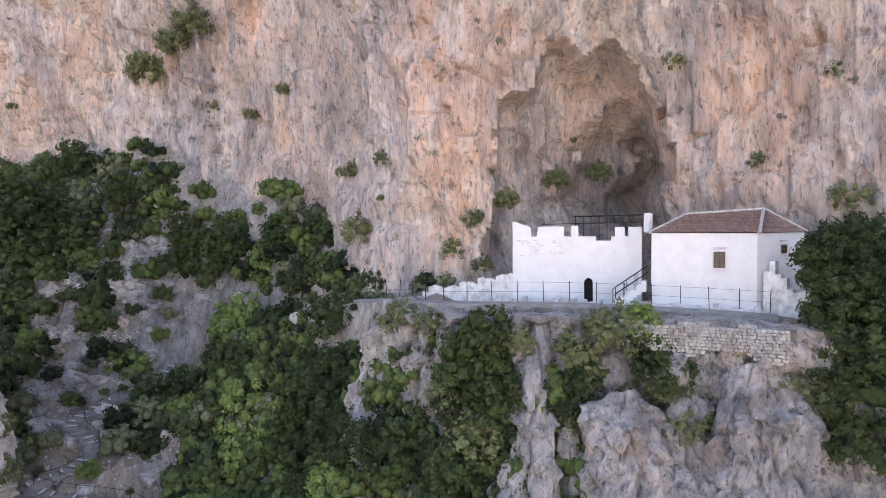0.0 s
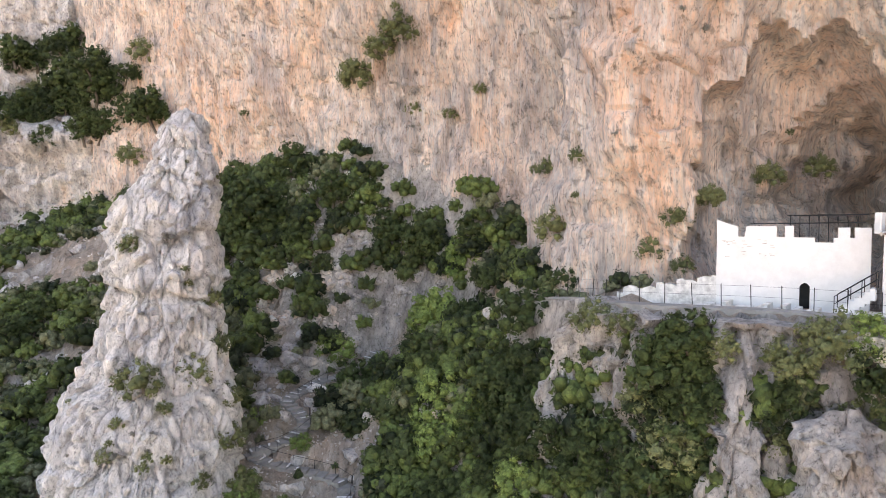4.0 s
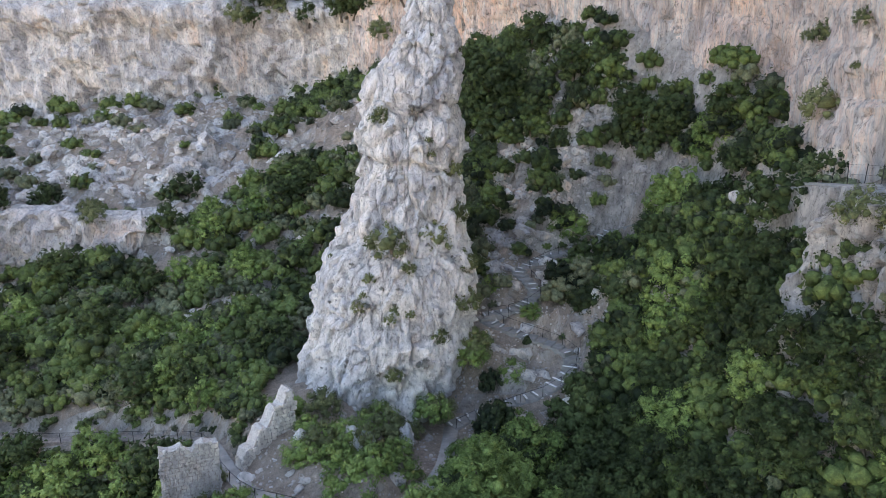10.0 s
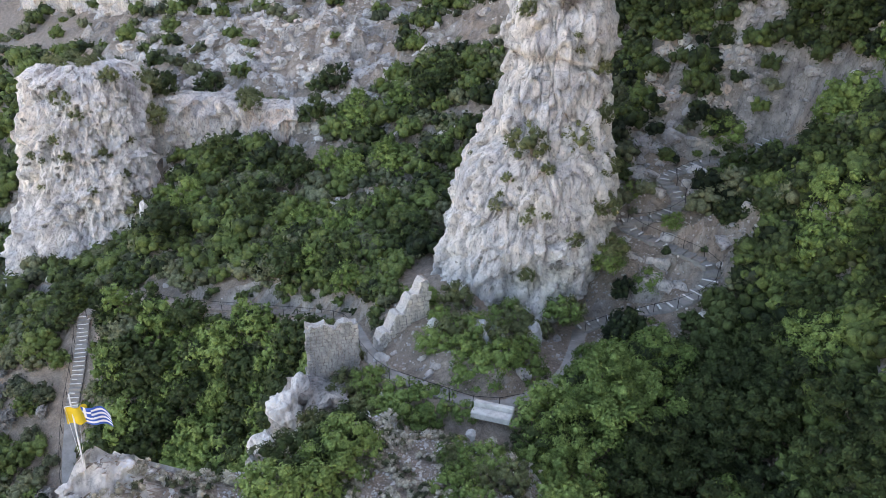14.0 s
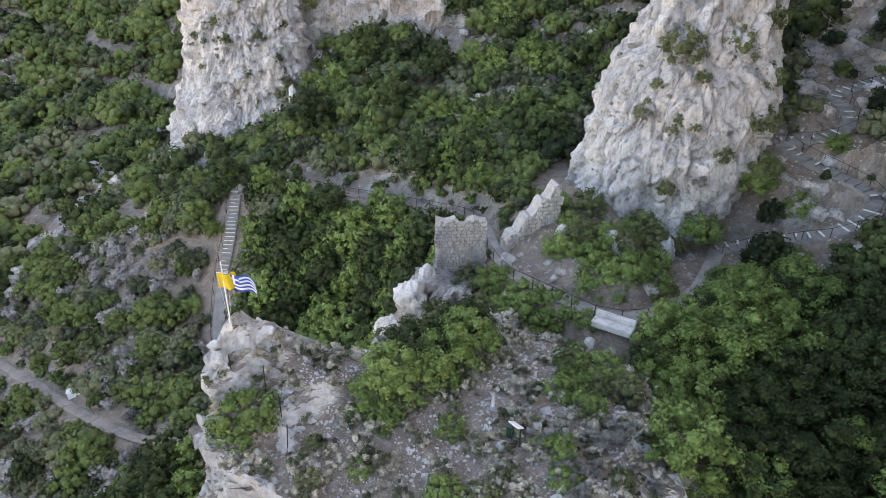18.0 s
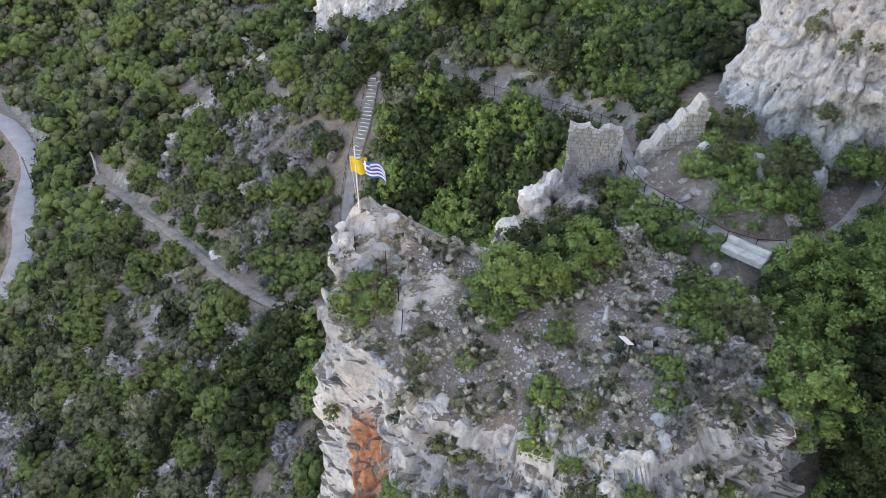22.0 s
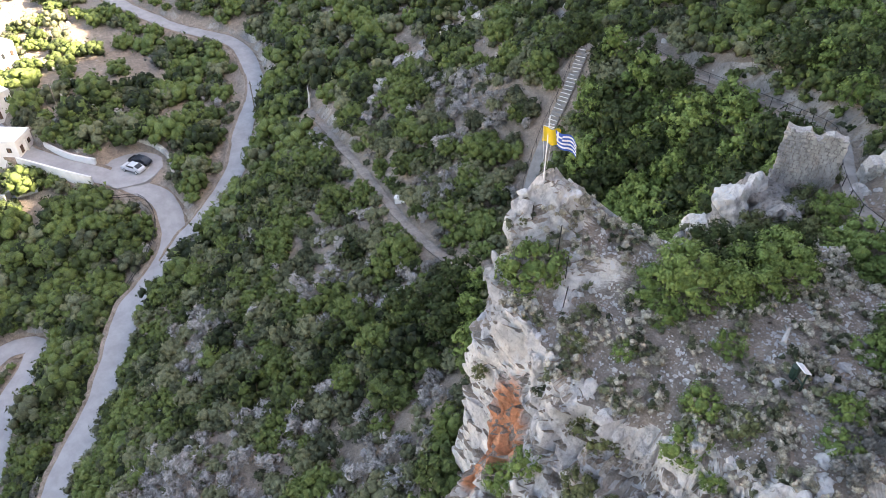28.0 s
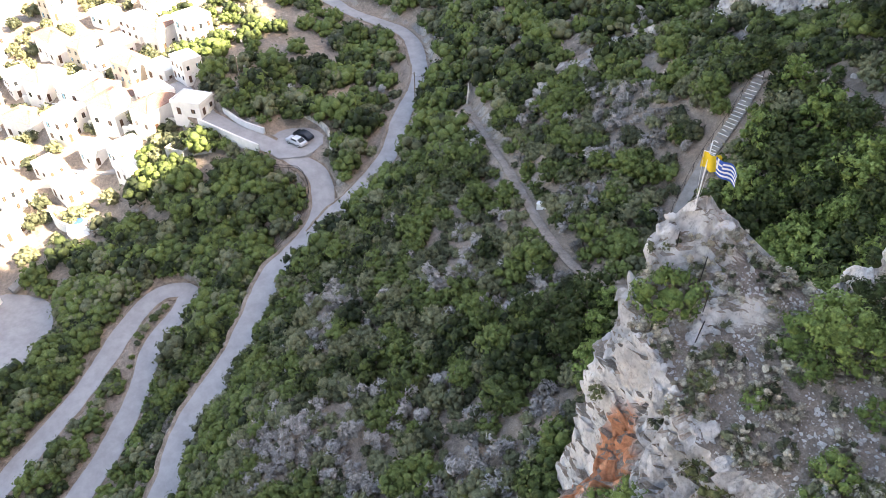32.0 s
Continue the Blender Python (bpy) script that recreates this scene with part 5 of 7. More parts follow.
R1, R2 = Vector((43.4, 27.1, 89.8)), Vector((46.1, 23.1, 90.1))
tiled(bm, eave(A), eave(B), R2, R1)
tiled(bm, eave(B), eave(C), R2, R2)
tiled(bm, eave(C), eave(D), R2, R2)
tiled(bm, eave(D), eave(E), R1, R2)
tiled(bm, eave(E), eave(A), R1, R1)
roof = part("roof", bm, TILE, chapel, "weathered reddish clay tiles")
bm = bmesh.new()
for p, q in ((R1, R2), (R2, eave(B)), (R2, eave(C)), (R1, eave(A))):
    rod(bm, p + Vector((0, 0, 0.06)), q + Vector((0, 0, 0.06)), 0.11, seg=8)
part("ridge", bm, MORTAR, roof, "mortared ridge of the roof")


def window(parent, at, u, n, w, h, name="window"):
    """A small window with a frame, panes and a sill, set on the wall at its middle."""
    at, u, n = Vector(at), Vector(u), Vector(n)
    m = Matrix((( u.x, -n.x, 0, at.x), (u.y, -n.y, 0, at.y), (0, 0, 1, at.z), (0, 0, 0, 1)))
    win = part(name, box(bmesh.new(), (w, 0.06, h)), GLASS, parent)
    win.matrix_basis = m @ pose(0, -0.02, 0)
    bm = bmesh.new()
    for x in (-w / 2, 0, w / 2):
        box(bm, (0.06, 0.08, h + 0.06), (x, -0.03, 0))
    for z in (-h / 2, h * 0.1, h / 2):
        box(bm, (w, 0.08, 0.06), (0, -0.03, z))
    part("frame", bm, WOOD_DARK, win)
    part("sill", box(bmesh.new(), (w + 0.2, 0.14, 0.07), (0, -0.05, -h / 2 - 0.07), bevel=0.01), WHITE, win)
    part("lintel", box(bmesh.new(), (w + 0.16, 0.1, 0.05), (0, -0.03, h / 2 + 0.3)), STONE_BRIGHT, win)
    return win


window(chapel, Vector((*A, 86.95)) + U * 4.15 + N * 0.01, U, N, 0.62, 0.95)
u2 = Vector((C[0] - B[0], C[1] - B[1], 0)).normalized()
n2 = Vector((u2.y, -u2.x, 0))
window(chapel, Vector((*B, 87.6)) + u2 * 2.3 + n2 * 0.01, u2, n2, 0.42, 0.5)
bm = box(bmesh.new(), (0.45, 0.45, 1.3), (41.2, 28.6, 89.3), bevel=0.05)
part("chimney", bm, WHITE, chapel, "short white chimney")
bm = bmesh.new()
for k in range(9):
    box(bm, (0.5 + 0.25 * (k % 3), 0.4, 0.35), (40.6 + 0.36 * k, 26.3 - 0.61 * k, 83.5 + 0.12 * (k % 3)), (0, 0, -59), 0.08)
part("plinth", bm, LIMEWASH_OLD, chapel, "uneven whitewashed plinth")

wall = thing("battlement_wall", pose(0, 0, 0), "whitewashed stone wall with square merlons", "wall")
WU = Vector((5.6, -6.6, 0)).normalized()
WN = Vector((WU.y, -WU.x, 0))
us = [0, 0.9, 1.2, 1.55, 1.9, 2.3, 2.301, 3.9, 3.901, 4.1, 4.6, 4.601, 5.0, 5.2, 5.4, 5.6, 5.8, 5.801, 6.85, 6.851, 7.1, 7.101, 7.75, 7.751, 8.0, 8.001, 8.9]


def crest(s):
    z = 88.35
    if s < 1.3:
        z = 89.45 - 0.35 * s
    elif 1.75 < s < 2.3 or 2.3 <= s < 3.9 and s < 3.6:
        z = 89.05
    elif 4.1 < s < 4.6:
        z = 89.1
    elif 4.6 <= s < 5.8:
        z = 88.35
    elif 5.8 <= s < 6.85:
        z = 88.05
    elif 7.1 <= s < 7.75 or s >= 8.0:
        z = 89.0
    return z


def doorway(s):
    return 84.3 + 1.0 * math.sqrt(max(0, 1 - ((s - 5.3) / 0.36) ** 2)) * 0.55 + 0.6 if 5.0 < s < 5.6 else 82.4


fine = sorted(set([round(0.1 * k, 3) for k in range(90)] + us))
columns("wall", (35.9, 36.2, 0), WU, WN, fine, doorway, crest, 0.6, WHITE, wall)
# A near-black panel behind the opening stands in for the shade inside.
part("doorway", box(bmesh.new(), (0.75, 0.2, 1.7), Vector((35.9, 36.2, 84.6)) + WU * 5.3 - WN * 0.75, (0, 0, math.degrees(math.atan2(WU.y, WU.x)))), DOORWAY_SHADE, wall, "dark panel behind the arched doorway, in place of its shade")
bm = bmesh.new()
for k in range(26):
    s, z = rnd.uniform(0.3, 3.4), rnd.uniform(87.0, 88.2)
    box(bm, (rnd.uniform(0.1, 0.3), 0.03, 0.05), Vector((35.9, 36.2, z)) + WU * s + WN * 0.005, (0, 0, math.degrees(math.atan2(WU.y, WU.x))))
part("bare_stone", bm, STONE_BRIGHT, wall, "courses of stone showing through the whitewash")
bm = bmesh.new()
for z, s0, s1, back in ((89.2, 2.0, 8.6, 0.8), (89.75, 4.2, 9.4, 1.8), (89.2, 3.4, 8.8, 2.6), (89.7, 4.6, 9.0, 2.9)):
    rod(bm, Vector((35.9, 36.2, z)) + WU * s0 - WN * back, Vector((35.9, 36.2, z + 0.1)) + WU * s1 - WN * back, 0.03, seg=6)
for k in range(8):
    p = Vector((35.9, 36.2, 0)) + WU * (4.4 + 0.55 * k) - WN * (0.9 + 0.25 * (k % 3))
    rod(bm, p + Vector((0, 0, 87.2)), p + Vector((0, 0, 89.7)), 0.025, seg=6)
    rod(bm, p + Vector((0, 0, 89.2)), p - WN * 1.6 + Vector((0, 0, 89.7)), 0.025, seg=6)
tagged(part("pergola_frame", bm, IRON, None), "thin iron pergola frame behind the battlements", "pergola")

low_wall = thing("low_wall", pose(0, 0, 0), "low broken whitewashed wall beside the cliff path", "wall")
LU = Vector((4.6, -5.2, 0)).normalized()
LN = Vector((LU.y, -LU.x, 0))
rough_top = [84.5 + 0.16 * k * 0.55 + 0.22 * rnd.uniform(-1, 1) for k in range(16)]
columns("wall", (31.6, 41.2, 0), LU, LN, [0.45 * k for k in range(16)], lambda s: 82.8, lambda s: rough_top[min(15, int(s / 0.45))] + 0.1 * math.sin(s * 9), 0.5, LIMEWASH_OLD, low_wall)
skirt = thing("white_terrace", pose(0, 0, 0), "whitewashed rock ledge at the foot of the walls", "terrace")
tops = [83.95 + 0.28 * rnd.uniform(-1, 1) for k in range(50)]
columns("ledge", (34.3, 35.6, 0), U, N, [0.35 * k for k in range(48)], lambda s: 82.4, lambda s: tops[int(s / 0.35) % 50] + 0.0 * s, 1.6, LIMEWASH_OLD, skirt)
ruin_white = thing("white_ruin", pose(0, 0, 0), "broken whitewashed wall at the corner of the chapel", "wall")
ragged = [84.4 + 2.3 * (1 - k / 9) + 0.5 * rnd.uniform(-1, 1) for k in range(10)]
columns("wall", (43.2, 21.6, 0), (0.18, -0.984, 0), (-0.984, -0.18, 0), [0.34 * k for k in range(10)], lambda s: 82.3, lambda s: ragged[min(9, int(s / 0.34))], 0.7, LIMEWASH_OLD, ruin_white)
steps = thing("chapel_steps", pose(0, 0, 0), "white steps with an iron handrail up to the chapel yard", "steps")
for k in range(8):
    p = Vector((38.6, 29.4, 84.1 + 0.19 * k)) + U * (0.1 + 0.26 * k)
    part("step", box(bmesh.new(), (0.3, 1.1, 0.7), p + Vector((0, 0, -0.25)), (0, 0, -59), 0.02), WHITE, steps)
for side in (-0.75, 0.75):
    bm = bmesh.new()
    a, b = Vector((38.6, 29.4, 85.0)) + N * side, Vector((38.6, 29.4, 86.5)) + U * 2.1 + N * side
    rod(bm, a, b, 0.025), rod(bm, a - Vector((0, 0, 0.45)), b - Vector((0, 0, 0.45)), 0.02)
    for k in range(4):
        p = a + (b - a) * (k / 3)
        rod(bm, p, p - Vector((0, 0, 1.0)), 0.025)
    part("handrail", bm, IRON, steps)


# -- railings and fences --
def post_mesh(h, r):
    bm = rod(bmesh.new(), (0, 0, -0.3), (0, 0, h), r, seg=6)
    me = bpy.data.meshes.new("post")
    bm.to_mesh(me)
    bm.free()
    me.materials.append(IRON)
    return me


POST, TALL = post_mesh(1.0, 0.03), post_mesh(1.45, 0.028)


def railing(name, line, offset, spacing, mesh, h, rails, label, category="railing", rail_r=0.022, first=0.0, last=1.0):
    p = along(line, 0.5)
    d = np.gradient(p, axis=0)
    n = np.stack([-d[:, 1], d[:, 0], 0 * d[:, 0]], 1)
    p = p + n / np.linalg.norm(n, axis=1)[:, None] * offset
    p = p[int(first * len(p)):max(2, int(last * len(p)))]
    s = np.concatenate([[0], np.cumsum(np.linalg.norm(np.diff(p, axis=0), axis=1))])
    at = np.arange(0, s[-1], spacing)
    q = np.stack([np.interp(at, s, p[:, k]) for k in range(3)], 1)
    ob = thing(name, pose(*q[0]), label, category)
    o = Vector(q[0])
    for a in q:
        shared("post", mesh, ob, Matrix.Translation(Vector(a) - o) @ pose(0, 0, 0, rnd.uniform(-3, 3), rnd.uniform(-3, 3), 0))
    for r in rails:
        for a, b in zip(q[:-1], q[1:]):
            part("rail", rod(bmesh.new(), Vector(a) - o + Vector((0, 0, r)), Vector(b) - o + Vector((0, 0, r)), rail_r, seg=5), IRON, ob)
    return ob


railing("path_railing", PATH_MID, -0.6, 1.9, POST, 1.0, (0.98,), "dark iron railing along the footpath", first=0.0, last=0.82)
railing("stair_railing", STAIR_UP, -0.7, 2.1, POST, 1.0, (0.98,), "dark iron railing beside the zigzag steps", last=0.96)
railing("stair_railing", STAIR_LOW, 0.75, 2.0, POST, 1.0, (0.98,), "dark iron railing beside the straight steps")
railing("chapel_fence", PATH_TOP, 0.72, 1.75, TALL, 1.45, (1.35, 0.7), "wire fence on thin iron posts at the terrace edge", "fence", 0.008, 0.52, 1.0)


# -- steps in the slope --
def tread_mesh(w, run, drop):
    bm = box(bmesh.new(), (w, run, drop), (0, 0, -drop / 2), bevel=0.015)
    me = bpy.data.meshes.new("step")
    bm.to_mesh(me)
    bm.free()
    me.materials.append(CONCRETE)
    return me


def nosing_mesh(w, jag, edge):
    bm = box(bmesh.new(), (w, edge, 0.05), (jag, 0, 0.02), (0, 0, jag * 60))
    me = bpy.data.meshes.new("painted_edge")
    bm.to_mesh(me)
    bm.free()
    me.materials.append(PAINT_EDGE)
    return me


def staircase(line, spacing, width, painted, label, seed, edge=0.16, choices=(0, 0, 0, 1, 2)):
    r = random.Random(seed)
    p = along(line, spacing)
    ob = thing("staircase", pose(*p[0]), label, "stairs")
    tread, edges = tread_mesh(width, spacing * 1.12, 0.6), [nosing_mesh(width * 0.9, 0, edge), nosing_mesh(width * 0.6, 0.1, edge), nosing_mesh(width * 0.45, -0.18, edge)]
    for k in range(len(p) - 1):
        d = p[k + 1] - p[k]
        a = math.degrees(math.atan2(d[1], d[0])) - 90
        m = Matrix.Translation(Vector((p[k] + p[k + 1]) / 2 - p[0])) @ pose(0, 0, 0.14, 0, 0, a)
        shared("step", tread, ob, m)
        if r.random() < painted:
            shared("painted_edge", edges[r.choice(choices)], ob, m @ pose(0, -spacing * 0.45, 0))
    return ob


staircase(STAIR_UP, 0.9, 1.5, 0.7, "zigzag of grey concrete steps with white edges", 3, 0.18, (0, 1, 1, 2, 2))
staircase(STAIR_LOW[2:], 0.5, 1.25, 0.9, "straight flight of steps with white painted edges", 4, 0.1)

# -- ruins --
ruin = thing("ruined_tower", pose(0, 0, 0), "square remnant of a rubble stone tower wall", "ruin")
T0, T1 = Vector((-15.9, 46.9, 60.4)), Vector((-12.2, 48.3, 60.4))
tu = (T1 - T0).normalized()
tn = Vector((tu.y, -tu.x, 0))
tw = (T1 - T0).length


def tower_top(s):
    return 4.75 - 0.25 * abs(math.sin(s * 2.1)) - (0.35 if 1.7 < s < 2.4 else 0)


core = columns("core", T0 - tn * 0.12, tu, tn, [0.25 * k for k in range(int(tw / 0.25) + 1)] + [tw], lambda s: -1.0, lambda s: tower_top(s) - 0.12, 0.9, MORTAR, ruin)
masonry(ruin, T0 - tn * 0.08, tu, tn, tw, tower_top, 0.3, 0.26, 0, 31)
masonry(ruin, T1 - tn * 1.0, -tn * -1, tu, 1.0, lambda s: tower_top(tw - 0.1), 0.32, 0.26, 0, 32)
scarp = thing("ruined_wall", pose(0, 0, 0), "broken rubble wall climbing the foot of the rock pillar", "ruin")
S0, S1 = Vector((-10.9, 50.4, 60.6)), Vector((-7.2, 53.0, 60.6))
su = (S1 - S0).normalized()
sn = Vector((su.y, -su.x, 0))
slen = (S1 - S0).length


def scarp_top(s):
    return 1.5 + 4.8 * (s / slen) ** 0.9 + 0.3 * math.sin(s * 5)


columns("core", S0 - sn * 0.12, su, sn, [0.3 * k for k in range(int(slen / 0.3) + 1)] + [slen], lambda s: -1.5, lambda s: scarp_top(s) - 0.1, 1.3, MORTAR, scarp)
masonry(scarp, S0, su, sn, slen, scarp_top, 0.34, 0.28, 0, 41)
masonry(scarp, S0 - sn * 1.3, sn, -su, 1.3, lambda s: 1.6, 0.3, 0.26, 0, 42)
retain = thing("retaining_wall", pose(0, 0, 0), "dry stone retaining wall under the chapel terrace", "wall")
G0, G1 = Vector((34.3, 26.0, 81.4)), Vector((38.9, 17.9, 81.4))
gu = (G1 - G0).normalized()
gn = Vector((gu.y, -gu.x, 0))
glen = (G1 - G0).length
columns("core", G0 - gn * 0.15, gu, gn, [0.5 * k for k in range(int(glen / 0.5) + 1)] + [glen], lambda s: 0.75, lambda s: 2.05, 1.2, MORTAR, retain)
masonry(retain, G0, gu, gn, glen, lambda s: 2.2 + 0.1 * math.sin(s * 2), 0.2, 0.26, 0, 43, long=1.9, bottom=lambda s: 0.45 + 0.35 * math.sin(s * 1.3))
dry = thing("dry_stone_wall", pose(0, 0, 0), "tumbled dry stone wall on the outcrop", "wall")
for o, e, top, seed in (((-6.4, 22.5, 60.3), (-2.5, 22.4, 61.0), 1.1, 51), ((-2.3, 22.6, 61.2), (-1.7, 25.6, 61.6), 1.3, 52), ((-4.6, 28.9, 62.2), (-2.2, 29.6, 62.0), 0.8, 53)):
    o, e = Vector(o), Vector(e)
    d = (e - o).normalized()
    dh = Vector((d.x, d.y, 0)).normalized()
    masonry(dry, o, dh, Vector((dh.y, -dh.x, 0)), (e - o).length, lambda s, t=top: t + 0.2 * math.sin(s * 3), 0.34, 0.5, 0, seed)
bench = thing("stone_bench", pose(-1.3, 41.0, 62.15, 0, 0, -14), "long pale stone bench made of two blocks", "bench")
part("seat", box(bmesh.new(), (2.8, 0.75, 0.5), (0, -0.2, 0.2), (1.5, 0, 0), 0.06), STONE_BRIGHT, bench)
part("back", box(bmesh.new(), (2.8, 0.42, 0.85), (0, 0.38, 0.35), (-3, 0, 0.5), 0.07), STONE_BRIGHT, bench)

log = thing("fallen_log", pose(-6.9, 30.6, 62.7, 0, 0, 100), "bleached fallen log lying on the outcrop", "log")
part("stem", rod(bmesh.new(), (-0.7, 0, 0.12), (0.6, 0.06, 0.2), 0.15, 0.1, 9), STONE_BRIGHT, log)
part("stub", rod(bmesh.new(), (0.2, 0, 0.18), (0.45, 0.3, 0.4), 0.06, 0.03, 6), STONE_BRIGHT, log)

# -- flagpole with two flags --
pole = thing("flagpole", pose(-21.35, 27.4, 65.55), "white flagpole with a yellow and a striped blue flag", "flagpole")
part("mast", rod(bmesh.new(), (0, 0, -0.8), (0, 0, 5.5), 0.055, 0.035, 10), POLE_WHITE, pole)
yard_dir = Vector((0.8, 0.6, 0))
part("yard", rod(bmesh.new(), yard_dir * -0.3 + Vector((0, 0, 4.86)), yard_dir * 0.3 + Vector((0, 0, 4.79)), 0.025, seg=8), POLE_WHITE, pole)
for s in (-0.28, 0.28):
    part("rope", rod(bmesh.new(), yard_dir * s + Vector((0, 0, 4.82)), (0.02 * s, 0, 0.9), 0.008, seg=4), CLOTH_WHITE, pole)


def cloth(at, along_d, w, h, paint, name, droop, seed):
    """A flag from strips; paint(a, b) gives the material at a along and b up."""
    flag = None
    made = {}
    nx, ny = 27, 18
    o, d = Vector(at), Vector(along_d)
    side = Vector((-d.y, d.x, 0))

    def spot(i, j):
        a, b = i / nx, j / ny
        wave = 0.16 * math.sin(a * 7 + b * 1.5 + seed) * a ** 0.6
        return o + d * (w * a * (1 - 0.12 * a)) + side * wave + Vector((0, 0, h * (b - 1) - droop * a * a * w + 0.05 * math.sin(a * 9 + seed)))

    for i in range(nx):
        for j in range(ny):
            mat_ = paint((i + 0.5) / nx, (j + 0.5) / ny)
            bm = made.setdefault(mat_, bmesh.new())
            bm.faces.new([bm.verts.new(spot(*q)) for q in ((i, j), (i + 1, j), (i + 1, j + 1), (i, j + 1))])
    first = None
    for mat_, bm in made.items():
        bmesh.ops.remove_doubles(bm, verts=bm.verts, dist=0.001)
        bmesh.ops.solidify(bm, geom=bm.faces[:], thickness=0.008)
        first = part(name if first is None else "stripes", bm, mat_, pole if first is None else first)


def stripes(a, b):
    if a < 0.37 and b > 4 / 9:
        x, y = a / 0.37, (b - 4 / 9) / (5 / 9)
        return CLOTH_WHITE if abs(x - 0.5) < 0.11 or abs(y - 0.5) < 0.11 else BLUE
    return BLUE if int((1 - b) * 9) % 2 == 0 else CLOTH_WHITE


cloth(yard_dir * -0.3 + Vector((0, 0, 4.79)), (0.86, 0.5, 0), 1.1, 0.95, lambda a, b: YELLOW, "yellow_flag", 0.12, 0.4)
cloth(yard_dir * 0.26 + Vector((0, 0, 4.66)), (0.93, 0.36, 0), 1.6, 0.95, stripes, "striped_flag", 0.3, 1.7)
for x, y, z in ((-18.9, 26.3, 64.0), (-17.3, 25.1, 63.6), (-16.2, 23.7, 63.0), (-20.9, 26.2, 64.6)):
    tagged(shared("iron_post", TALL, None, pose(x, y, z, rnd.uniform(-6, 6), rnd.uniform(-6, 6), 0)), "thin rusty iron post on the outcrop", "post", "posts on the outcrop")
board = thing("information_sign", pose(-5.0, 27.9, 62.6, 0, 0, 150), "small white information board on dark green legs", "sign")
for s in (-0.28, 0.28):
    part("leg", box(bmesh.new(), (0.07, 0.07, 1.5), (s, 0, 0.6), bevel=0.01), GREEN_DARK, board)
part("brace", box(bmesh.new(), (0.62, 0.05, 0.06), (0, 0, 0.5)), GREEN_DARK, board)
part("panel", box(bmesh.new(), (0.75, 0.5, 0.05), (0, 0.05, 1.38), (28, 0, 0), 0.01), SIGN_WHITE, board)
part("litter_bin", rod(bmesh.new(), (0.55, -0.15, 0.1), (0.55, -0.15, 0.85), 0.2, 0.22, 12), GREEN_DARK, board)

# ---- the village, the road's furniture and the cars ----
def dwelling(w, d, h, plaster, roof, seed, label):
    """A village house: walls, a flat or tiled roof, shutters, a door."""
    r = random.Random(seed)
    ob = thing("village_house", pose(0, 0, -400), label, "house", "houses of the village")
    part("wall", box(bmesh.new(), (w, d, h + 4), (0, 0, h / 2 - 2), bevel=0.05), plaster, ob)
    if roof == "flat":
        part("roof", box(bmesh.new(), (w + 0.3, d + 0.3, 0.25), (0, 0, h + 0.1), bevel=0.03), plaster, ob)
        bm = bmesh.new()
        for sx, sy, lx, ly in ((0, -1, w, 0.2), (0, 1, w, 0.2), (-1, 0, 0.2, d), (1, 0, 0.2, d)):
            box(bm, (lx, ly, 0.7), (sx * w / 2, sy * d / 2, h + 0.45))
        part("parapet", bm, plaster, ob)
    else:
        bm = bmesh.new()
        e = 0.35
        q = [Vector((sx * (w / 2 + e), sy * (d / 2 + e), h)) for sx, sy in ((-1, -1), (1, -1), (1, 1), (-1, 1))]
        k = max(0.2, w / 2 - d / 2)
        r1, r2 = Vector((-k, 0, h + d * 0.26)), Vector((k, 0, h + d * 0.26))
        for a, b, c, g in ((q[0], q[1], r2, r1), (q[1], q[2], r2, r2), (q[2], q[3], r1, r2), (q[3], q[0], r1, r1)):
            tiled(bm, a, b, c, g, 0.5, 0.9)
        part("roof", bm, TILE, ob, "red clay tiles")
    for floor in range(max(1, int(h / 3))):
        for side, n, run in ((0, -1, w), (1, 1, d), (0, 1, w), (1, -1, d)):
            count = max(1, int(run / 2.6))
            for k in range(count):
                x = (k + 0.5) / count * run - run / 2
                at = (x, n * (d / 2 + 0.02), 1.5 + 3 * floor) if side == 0 else (n * (w / 2 + 0.02), x, 1.5 + 3 * floor)
                size = (0.9, 0.1, 1.25) if side == 0 else (0.1, 0.9, 1.25)
                if floor == 0 and k == 0 and n == (-1 if side == 0 else 1):
                    part("door", box(bmesh.new(), (size[0], size[1], 2.1), (at[0], at[1], 1.05)), WOOD_DARK, ob)
                else:
                    win = part("window", box(bmesh.new(), size, at), GLASS, ob)
                    if r.random() < 0.6:
                        part("shutter", box(bmesh.new(), tuple(c * 0.5 if c > 0.5 and c < 1 else c + 0.03 for c in size), at), SHADE_BLUE if r.random() < 0.3 else WOOD_DARK, win)
    return ob


